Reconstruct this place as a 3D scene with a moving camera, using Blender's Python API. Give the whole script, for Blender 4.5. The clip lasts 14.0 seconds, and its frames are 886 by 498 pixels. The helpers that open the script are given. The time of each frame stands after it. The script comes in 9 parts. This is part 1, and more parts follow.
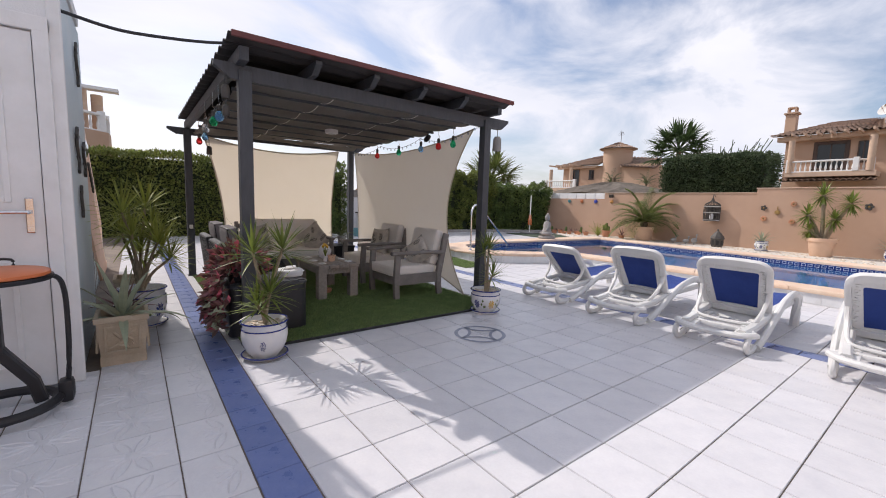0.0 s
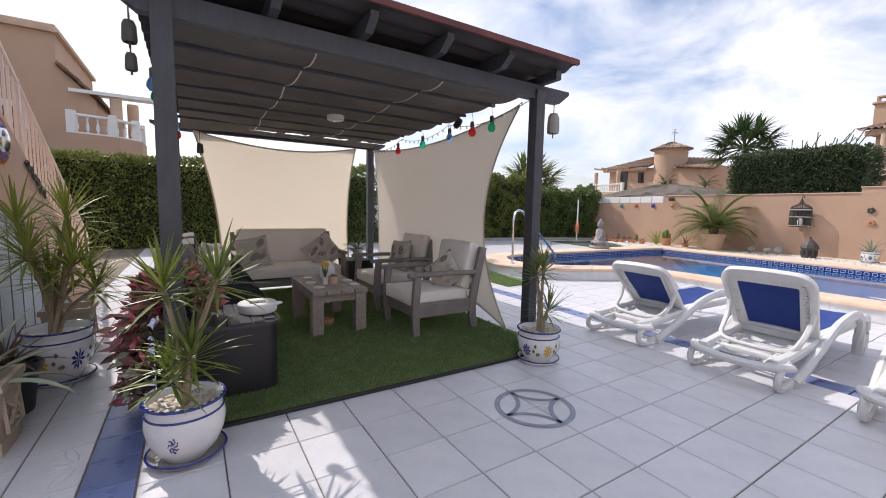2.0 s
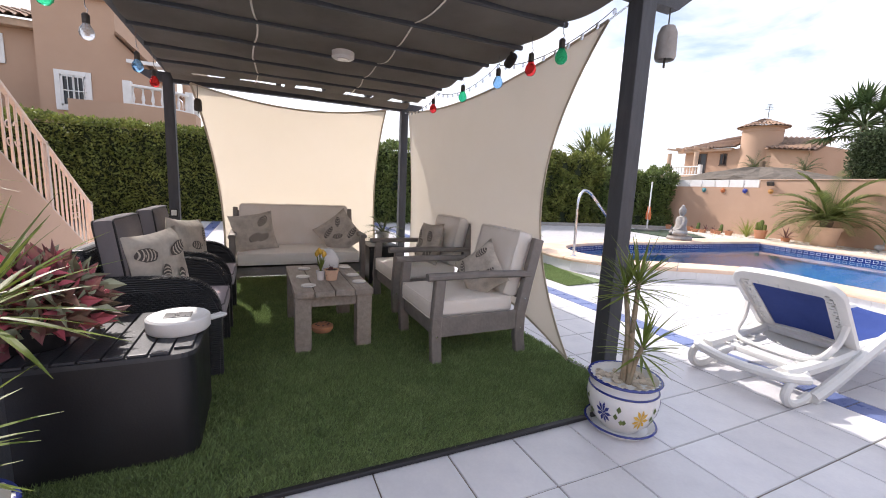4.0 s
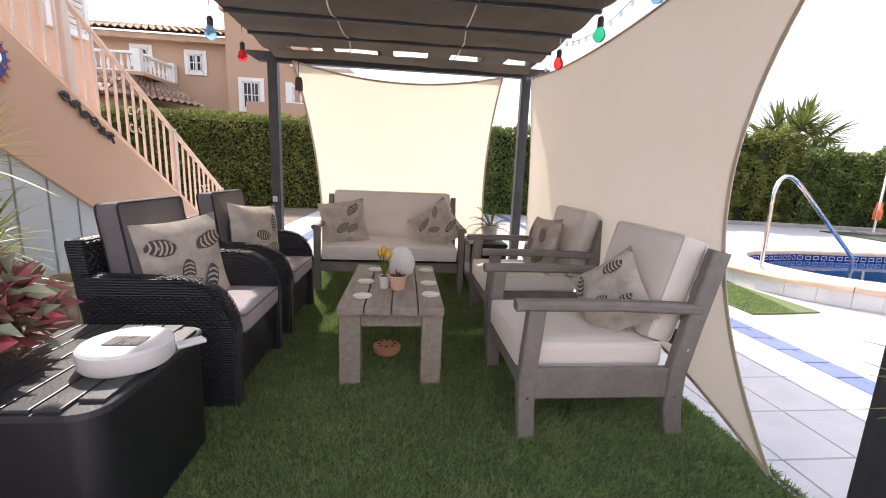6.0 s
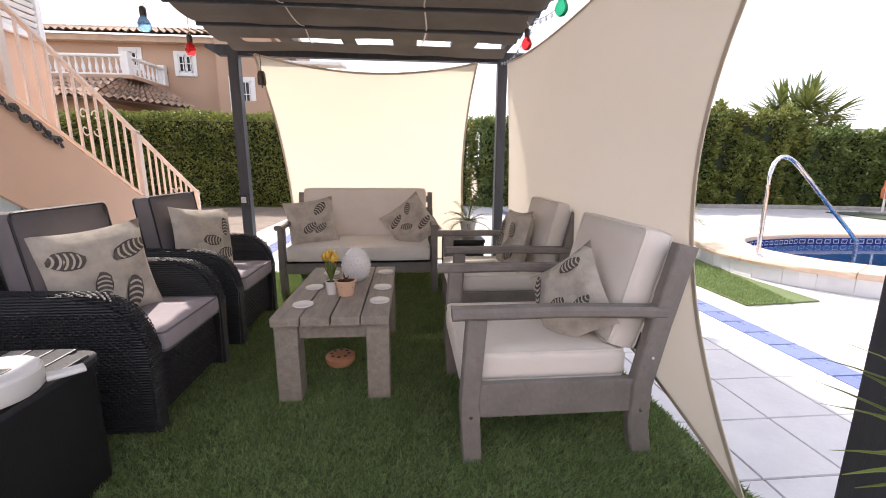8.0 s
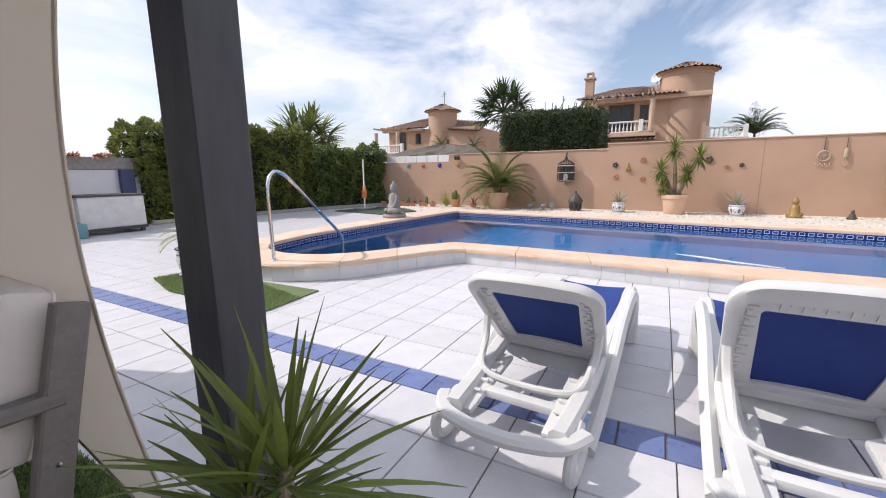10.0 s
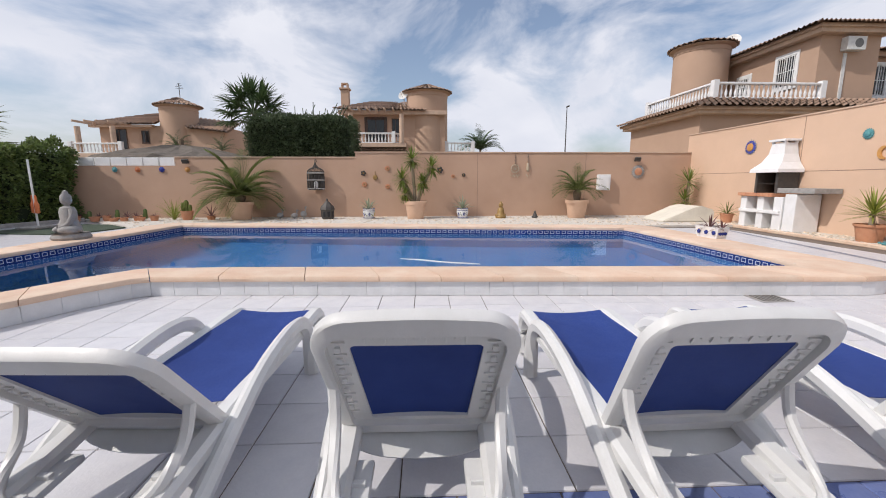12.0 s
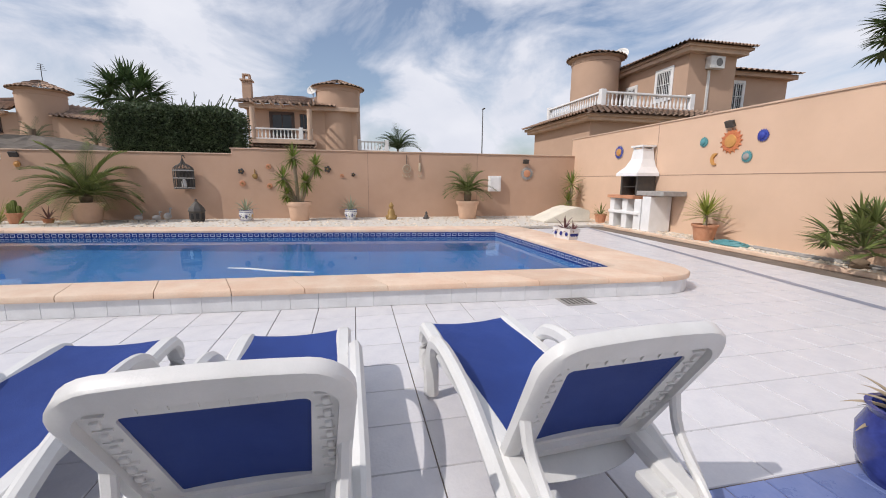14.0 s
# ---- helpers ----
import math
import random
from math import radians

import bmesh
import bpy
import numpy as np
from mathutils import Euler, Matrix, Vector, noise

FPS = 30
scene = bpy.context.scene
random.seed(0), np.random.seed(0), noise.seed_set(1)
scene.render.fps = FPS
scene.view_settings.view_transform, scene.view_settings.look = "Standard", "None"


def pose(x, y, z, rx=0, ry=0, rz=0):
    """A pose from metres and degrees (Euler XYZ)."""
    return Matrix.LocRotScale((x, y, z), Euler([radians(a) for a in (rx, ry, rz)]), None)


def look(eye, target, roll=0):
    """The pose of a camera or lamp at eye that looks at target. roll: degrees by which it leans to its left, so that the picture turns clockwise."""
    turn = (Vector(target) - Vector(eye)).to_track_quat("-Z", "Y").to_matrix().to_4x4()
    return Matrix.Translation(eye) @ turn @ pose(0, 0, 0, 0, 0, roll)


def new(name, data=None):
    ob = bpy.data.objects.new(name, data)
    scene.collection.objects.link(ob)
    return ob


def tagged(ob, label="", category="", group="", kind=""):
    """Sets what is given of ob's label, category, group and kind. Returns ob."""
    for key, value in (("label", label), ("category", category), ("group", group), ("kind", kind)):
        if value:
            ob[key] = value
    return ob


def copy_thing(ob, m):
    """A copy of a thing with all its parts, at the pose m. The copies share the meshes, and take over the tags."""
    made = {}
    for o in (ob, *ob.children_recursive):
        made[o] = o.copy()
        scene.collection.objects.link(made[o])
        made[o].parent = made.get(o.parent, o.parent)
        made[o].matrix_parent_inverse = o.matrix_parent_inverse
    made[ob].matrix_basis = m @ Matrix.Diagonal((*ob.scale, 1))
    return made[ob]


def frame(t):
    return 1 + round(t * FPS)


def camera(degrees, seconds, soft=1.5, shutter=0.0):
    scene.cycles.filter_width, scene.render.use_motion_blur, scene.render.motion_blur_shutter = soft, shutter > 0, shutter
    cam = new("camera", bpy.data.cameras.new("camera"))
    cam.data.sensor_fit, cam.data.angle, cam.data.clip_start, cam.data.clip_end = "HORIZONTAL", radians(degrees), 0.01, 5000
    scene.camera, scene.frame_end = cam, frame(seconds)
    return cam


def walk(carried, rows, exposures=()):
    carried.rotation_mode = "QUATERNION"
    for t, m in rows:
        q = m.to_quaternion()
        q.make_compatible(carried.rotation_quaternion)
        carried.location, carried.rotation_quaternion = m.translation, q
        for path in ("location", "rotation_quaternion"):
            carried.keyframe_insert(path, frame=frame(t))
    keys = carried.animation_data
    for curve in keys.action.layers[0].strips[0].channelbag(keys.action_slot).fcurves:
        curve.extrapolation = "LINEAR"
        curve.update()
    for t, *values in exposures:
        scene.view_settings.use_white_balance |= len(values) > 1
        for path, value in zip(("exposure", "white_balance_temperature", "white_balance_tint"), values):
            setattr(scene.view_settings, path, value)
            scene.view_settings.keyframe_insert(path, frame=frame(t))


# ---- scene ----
cam = camera(95.3, 14.0, soft=1.0)
PATH = [
    (0, (-0.052, -0.041, 1.296), (1.157, 1.536, 1.071), 1.8),
    (0.5, (0.133, 0.273, 1.31), (1.349, 1.845, 1.09), 1.5),
    (1, (0.329, 0.568, 1.295), (1.513, 2.168, 1.098), 1.2),
    (1.5, (0.574, 0.787, 1.288), (1.697, 2.433, 1.105), 1.0),
    (2, (0.808, 1.042, 1.269), (1.864, 2.729, 1.073), 1.2),
    (2.2, (0.897, 1.146, 1.272), (1.928, 2.847, 1.064), 1.3),
    (4.3, (1.668, 2.191, 1.187), (2.421, 4.018, 0.878), 2.6),
    (4.5, (1.744, 2.302, 1.169), (2.437, 4.152, 0.858), 2.5),
    (5, (1.864, 2.533, 1.16), (2.4, 4.432, 0.83), 2.5),
    (5.5, (1.957, 2.738, 1.155), (2.317, 4.674, 0.807), 2.5),
    (6, (2.089, 2.866, 1.149), (2.284, 4.822, 0.783), 2.4),
    (6.5, (2.221, 2.937, 1.155), (2.283, 4.899, 0.77), 1.9),
    (7, (2.285, 2.963, 1.15), (2.27, 4.923, 0.756), 1.3),
    (7.2, (2.299, 2.965, 1.15), (2.273, 4.925, 0.752), 1.1),
    (9.3, (2.784, 3.191, 1.192), (3.986, 4.747, 0.825), -1.6),
    (9.5, (2.857, 3.158, 1.203), (4.253, 4.542, 0.838), -1.6),
    (10, (2.968, 2.992, 1.22), (4.7, 3.926, 0.859), -0.5),
    (10.3, (3.088, 2.883, 1.237), (4.935, 3.571, 0.899), 0.2),
    (10.5, (3.157, 2.805, 1.228), (5.041, 3.38, 0.881), -0.1),
    (11, (3.306, 2.698, 1.208), (5.252, 3.01, 0.868), -0.0),
    (11.5, (3.508, 2.554, 1.206), (5.478, 2.648, 0.87), 0.0),
    (12, (3.592, 2.383, 1.223), (5.563, 2.293, 0.891), -0.1),
    (12.5, (3.636, 2.082, 1.245), (5.596, 1.851, 0.92), -0.2),
    (13, (3.675, 1.791, 1.27), (5.622, 1.469, 0.942), -0.2),
    (13.5, (3.758, 1.452, 1.248), (5.695, 1.077, 0.921), 0.1),
    (14, (3.782, 1.051, 1.251), (5.709, 0.631, 0.918), 0.5),
]

walk(cam, [(t, look(eye, target, roll)) for t, eye, target, roll in PATH],
     exposures=[(0.0, 0.12, 6620, 15), (2.2, 0.36, 6500, 15), (4.5, 0.92, 6700, 16), (7.2, 1.28, 7000, 18), (9.5, 0.58, 6650, 15), (10.2, 0.16, 6500, 14), (11.0, -0.05, 6500, 13), (14.0, -0.1, 6500, 13)])

# ---- world, sun ----
SUN = Vector((-0.9, 2.3, 2.5)).normalized()
world = bpy.data.worlds.new("sky")
scene.world = world
world.use_nodes = True
wt = world.node_tree
wt.nodes.clear()
w_out = wt.nodes.new("ShaderNodeOutputWorld")
w_bg = wt.nodes.new("ShaderNodeBackground")
w_sky = wt.nodes.new("ShaderNodeTexSky")
w_sky.sky_type = 'NISHITA'
w_sky.sun_disc = False
w_sky.sun_elevation = math.asin(SUN.z)
w_sky.sun_rotation = math.atan2(SUN.x, SUN.y)
w_sky.dust_density = 2.0
w_co = wt.nodes.new("ShaderNodeTexCoord")
w_map = wt.nodes.new("ShaderNodeMapping")
w_map.inputs["Rotation"].default_value = (0.25, 0.15, 0.6)
w_map.inputs["Scale"].default_value = (1.0, 2.4, 4.2)
w_n1 = wt.nodes.new("ShaderNodeTexNoise")
w_n1.inputs["Scale"].default_value = 1.35
w_n1.inputs["Detail"].default_value = 9
w_n1.inputs["Roughness"].default_value = 0.56
w_n1.inputs["Distortion"].default_value = 0.5
w_r = wt.nodes.new("ShaderNodeValToRGB")
w_r.color_ramp.elements[0].position = 0.40
w_r.color_ramp.elements[0].color = (0.06, 0.06, 0.06, 1)
w_r.color_ramp.elements[1].position = 0.58
w_r.color_ramp.elements[1].color = (1, 1, 1, 1)
w_n2 = wt.nodes.new("ShaderNodeTexNoise")
w_n2.inputs["Scale"].default_value = 2.6
w_n2.inputs["Detail"].default_value = 6
w_cc = wt.nodes.new("ShaderNodeMix")
w_cc.data_type = 'RGBA'
w_cc.inputs["A"].default_value = (4.7, 5.1, 5.9, 1)
w_cc.inputs["B"].default_value = (6.8, 6.95, 7.3, 1)
w_mix = wt.nodes.new("ShaderNodeMix")
w_mix.data_type = 'RGBA'
w_bg.inputs["Strength"].default_value = 0.14
for a, b in ((w_co.outputs["Generated"], w_map.inputs["Vector"]), (w_map.outputs["Vector"], w_n1.inputs["Vector"]), (w_map.outputs["Vector"], w_n2.inputs["Vector"]),
             (w_n1.outputs["Fac"], w_r.inputs["Fac"]), (w_n2.outputs["Fac"], w_cc.inputs["Factor"]), (w_r.outputs["Color"], w_mix.inputs["Factor"]),
             (w_sky.outputs["Color"], w_mix.inputs["A"]), (w_cc.outputs["Result"], w_mix.inputs["B"]),
             (w_mix.outputs["Result"], w_bg.inputs["Color"]), (w_bg.outputs["Background"], w_out.inputs["Surface"])):
    wt.links.new(a, b)
sun_data = bpy.data.lights.new("sun", 'SUN')
sun_data.energy = 2.95
sun_data.angle = radians(0.6)
sun_data.color = (1.0, 0.955, 0.89)
sun = new("sun", sun_data)
sun.matrix_world = look(Vector((0, 0, 30)) + SUN * 5, (0, 0, 30))

# ---- building helpers ----
def thing(name, m, label, category, group="", kind=""):
    ob = new(name)
    ob.empty_display_size = 0.1
    ob.matrix_world = m if isinstance(m, Matrix) else pose(*m)
    return tagged(ob, label, category, group, kind)


def finish(bm, mat, smooth=False):
    me = bpy.data.meshes.new("mesh")
    bmesh.ops.recalc_face_normals(bm, faces=bm.faces)
    bm.to_mesh(me)
    bm.free()
    me.materials.append(mat)
    if smooth:
        for p in me.polygons:
            p.use_smooth = True
        me.set_sharp_from_angle(angle=radians(40))
    return me


def part(name, bm, mat, parent, label="", smooth=False):
    ob = new(name, finish(bm, mat, smooth))
    ob.parent = parent
    if label:
        ob["label"] = label
    return ob


def single(name, bm, mat, m, label, category="", group="", kind="", smooth=False):
    ob = new(name, finish(bm, mat, smooth))
    ob.matrix_world = m if isinstance(m, Matrix) else pose(*m)
    return tagged(ob, label, category, group, kind)


def piece(name, me, parent, m=None):
    ob = new(name, me)
    ob.parent = parent
    if m is not None:
        ob.matrix_local = m
    return ob


def B():
    return bmesh.new()


def box(bm, lo, hi, bevel=0.0, m=None, seg=2):
    c = [(a + b) / 2 for a, b in zip(lo, hi)]
    s = [max(1e-4, b - a) for a, b in zip(lo, hi)]
    mat = Matrix.Translation(c) @ Matrix.Diagonal((*s, 1))
    if m is not None:
        mat = m @ mat
    r = bmesh.ops.create_cube(bm, size=1, matrix=mat)
    if bevel:
        edges = list({e for v in r["verts"] for e in v.link_edges})
        bmesh.ops.bevel(bm, geom=edges, offset=bevel, segments=seg, affect='EDGES', profile=0.6)
    return bm


def prism(bm, pts, z0, z1, m=None):
    m = m or Matrix()
    a = [bm.verts.new(m @ Vector((x, y, z0))) for x, y in pts]
    b = [bm.verts.new(m @ Vector((x, y, z1))) for x, y in pts]
    bm.faces.new(a[::-1])
    bm.faces.new(b)
    for i in range(len(pts)):
        j = (i + 1) % len(pts)
        bm.faces.new((a[i], a[j], b[j], b[i]))
    return bm


def lathe(bm, prof, seg=24, m=None, scale=(1, 1)):
    m = m or Matrix()
    rings = []
    for r, z in prof:
        if r < 1e-5:
            rings.append([bm.verts.new(m @ Vector((0, 0, z)))])
        else:
            rings.append([bm.verts.new(m @ Vector((r * scale[0] * math.cos(2 * math.pi * k / seg), r * scale[1] * math.sin(2 * math.pi * k / seg), z))) for k in range(seg)])
    for p, q in zip(rings, rings[1:]):
        for k in range(seg):
            l = (k + 1) % seg
            f = [p[k % len(p)], p[l % len(p)], q[l % len(q)], q[k % len(q)]]
            u = list(dict.fromkeys(f))
            if len(u) > 2:
                bm.faces.new(u)
    return bm


def smooth_path(pts, n=4):
    P = [Vector(p) for p in pts]
    out = []
    for i in range(len(P) - 1):
        a, b, c, d = P[max(i - 1, 0)], P[i], P[i + 1], P[min(i + 2, len(P) - 1)]
        for k in range(n):
            t = k / n
            out.append(0.5 * ((2 * b) + (c - a) * t + (2 * a - 5 * b + 4 * c - d) * t * t + (3 * b - a - 3 * c + d) * t ** 3))
    out.append(P[-1])
    return out


def sweep(bm, pts, prof, closed=False, up=(0, 0, 1), sizes=None):
    """A closed profile of (side, up) along a path."""
    P = [Vector(p) for p in pts]
    up = Vector(up)
    n = len(P)
    rings = []
    for i, p in enumerate(P):
        if closed:
            d = P[(i + 1) % n] - P[i - 1]
        else:
            d = P[min(i + 1, n - 1)] - P[max(i - 1, 0)]
        d.normalize()
        s = d.cross(up)
        if s.length < 1e-3:
            s = d.cross(Vector((0.3, 1, 0.1)))
        s.normalize()
        u = s.cross(d)
        k = sizes[i] if sizes else 1
        rings.append([bm.verts.new(p + s * (a * k) + u * (b * k)) for a, b in prof])
    m = len(prof)
    for i in range(n if closed else n - 1):
        a, b = rings[i], rings[(i + 1) % n]
        for k in range(m):
            l = (k + 1) % m
            bm.faces.new((a[k], a[l], b[l], b[k]))
    if not closed:
        bm.faces.new(rings[0])
        bm.faces.new(rings[-1][::-1])
    return bm


def round_prof(r, seg=8, ry=None):
    return [(r * math.cos(2 * math.pi * k / seg), (ry or r) * math.sin(2 * math.pi * k / seg)) for k in range(seg)]


def rect_prof(w, h, c=0.01):
    w, h = w / 2, h / 2
    return [(-w + c, -h), (w - c, -h), (w, -h + c), (w, h - c), (w - c, h), (-w + c, h), (-w, h - c), (-w, -h + c)]


def tube(bm, pts, r, seg=8, closed=False, sizes=None):
    return sweep(bm, pts, round_prof(r, seg), closed, (0.05, 0.02, 1), sizes)


def sheet(bm, nu, nv, f, thick=0.0):
    """A grid of points f(u, v), given thickness along its normal."""
    g = [[bm.verts.new(f(i / nu, j / nv)) for j in range(nv + 1)] for i in range(nu + 1)]
    faces = [bm.faces.new((g[i][j], g[i + 1][j], g[i + 1][j + 1], g[i][j + 1])) for i in range(nu) for j in range(nv)]
    if thick:
        bmesh.ops.recalc_face_normals(bm, faces=faces)
        bmesh.ops.solidify(bm, geom=faces, thickness=thick)
    return bm


def cushion(bm, lo, hi, puff=0.03, m=None, n=8):
    """A padded block with rounded sides and a crowned top and bottom."""
    m = m or Matrix()
    c = Vector([(a + b) / 2 for a, b in zip(lo, hi)])
    h = Vector([(b - a) / 2 for a, b in zip(lo, hi)])
    r = bmesh.ops.create_cube(bm, size=2)
    vs = r["verts"]
    es = list({e for v in vs for e in v.link_edges})
    bmesh.ops.subdivide_edges(bm, edges=es, cuts=n - 1, use_grid_fill=True)
    allv = list(bm.verts)
    for v in allv:
        p = v.co.copy()
        q = Vector([math.copysign(abs(t) ** 0.8, t) for t in p])
        e = max(abs(p.x), abs(p.y), abs(p.z))
        rr = min(h) * 0.55
        w = Vector([q[i] * h[i] for i in range(3)])
        inner = Vector([max(-h[i] + rr, min(h[i] - rr, w[i])) for i in range(3)])
        d = w - inner
        if d.length > 1e-6:
            w = inner + d.normalized() * min(d.length, rr)
        thin = min(range(3), key=lambda i: h[i])
        others = [i for i in range(3) if i != thin]
        w[thin] += math.copysign(puff, p[thin]) * (1 - p[others[0]] ** 2) * (1 - p[others[1]] ** 2) if abs(p[thin]) > 0.5 else 0
        v.co = m @ (c + w)
    return bm


def piping(name, lo, hi, axis, mat, parent, m=None):
    """Two welts round the rims of a padded block whose thin side lies along axis."""
    m = m or Matrix()
    rr = min((b - a) / 2 for a, b in zip(lo, hi)) * 0.55
    e = rr * 0.27
    u, v = [i for i in range(3) if i != axis]
    for w in (lo[axis] + e, hi[axis] - e):
        pts = []
        for cu, cv, a0 in ((hi[u] - rr, hi[v] - rr, 0), (lo[u] + rr, hi[v] - rr, 90), (lo[u] + rr, lo[v] + rr, 180), (hi[u] - rr, lo[v] + rr, 270)):
            for k in range(4):
                a = radians(a0 + 30 * k)
                q = [0, 0, 0]
                q[axis], q[u], q[v] = w, cu + (rr - e) * math.cos(a), cv + (rr - e) * math.sin(a)
                pts.append(m @ Vector(q))
        bm = B()
        sweep(bm, pts, round_prof(0.0055, 5), True, (0.31, 0.17, 0.9))
        part(name, bm, mat, parent, smooth=True)


def pillow(bm, w, h, d, m, n=10, ears=0.05):
    """A scatter cushion: thick in the middle, thin at the seam, with drawn-out corners."""
    for side in (1, -1):
        g = []
        for i in range(n + 1):
            row = []
            for j in range(n + 1):
                u, v = 2 * i / n - 1, 2 * j / n - 1
                x = u * (1 - 0.045 * (1 - v * v) * abs(u)) * (1 + ears * v * v * u * u)
                y = v * (1 - 0.045 * (1 - u * u) * abs(v)) * (1 + ears * v * v * u * u)
                t = (max(0.0, (1 - u ** 4) * (1 - v ** 4))) ** 0.6
                t += 0.12 * t * noise.noise(Vector((u * 2, v * 2, w * 9 + side)))
                row.append(bm.verts.new(m @ Vector((x * w / 2, y * h / 2, side * t * d / 2))))
            g.append(row)
        for i in range(n):
            for j in range(n):
                bm.faces.new((g[i][j], g[i + 1][j], g[i + 1][j + 1], g[i][j + 1]))
    bmesh.ops.remove_doubles(bm, verts=bm.verts, dist=0.0005)
    return bm


def blade(bm, base, way, length, width, droop=0.3, n=5, fold=0.25, twist=0.0):
    """A long leaf, folded along its middle, that bends down towards its tip."""
    way = Vector(way).normalized()
    side = way.cross(Vector((0, 0, 1)))
    if side.length < 1e-3:
        side = Vector((1, 0, 0))
    side.normalize()
    side = Matrix.Rotation(twist, 3, way) @ side
    p = Vector(base)
    d = way.copy()
    rows = []
    for k in range(n + 1):
        t = k / n
        w = width * (0.45 + 1.1 * t * 1.2 if t < 0.35 else 1 - ((t - 0.35) / 0.65) ** 1.6) * 0.5
        w = max(w, 0.0008)
        nrm = side.cross(d).normalized()
        rows.append((bm.verts.new(p - side * w + nrm * w * fold), bm.verts.new(p), bm.verts.new(p + side * w + nrm * w * fold)))
        p = p + d * (length / n)
        d = (d + Vector((0, 0, -droop / n * (0.6 + t)))).normalized()
    for a, b in zip(rows, rows[1:]):
        bm.faces.new((a[0], a[1], b[1], b[0]))
        bm.faces.new((a[1], a[2], b[2], b[1]))


def leaves(count, place, size, seed, aspect=2.0, flat=0.0):
    """A mesh of many small pointed leaves; place(rng, n) gives points and outward ways."""
    rng = np.random.default_rng(seed)
    p, nrm = place(rng, count)
    d = nrm + rng.normal(0, 0.75, (count, 3))
    d[:, 2] += flat
    d /= np.linalg.norm(d, axis=1)[:, None]
    a = np.cross(d, rng.normal(0, 1, (count, 3)))
    a /= np.linalg.norm(a, axis=1)[:, None]
    s = size * rng.uniform(0.6, 1.3, count)[:, None]
    b = np.cross(a, d)
    lift = b * s * 0.14
    v = np.stack([p, p + d * s * 0.5 + a * s / aspect * 0.5 + lift, p + d * s, p + d * s * 0.5 - a * s / aspect * 0.5 + lift], 1).reshape(-1, 3)
    k = np.arange(count)[:, None] * 4
    f = np.concatenate([k + [0, 1, 2], k + [0, 2, 3]], 0)
    me = bpy.data.meshes.new("leaves")
    me.from_pydata(v.tolist(), [], f.tolist())
    return me


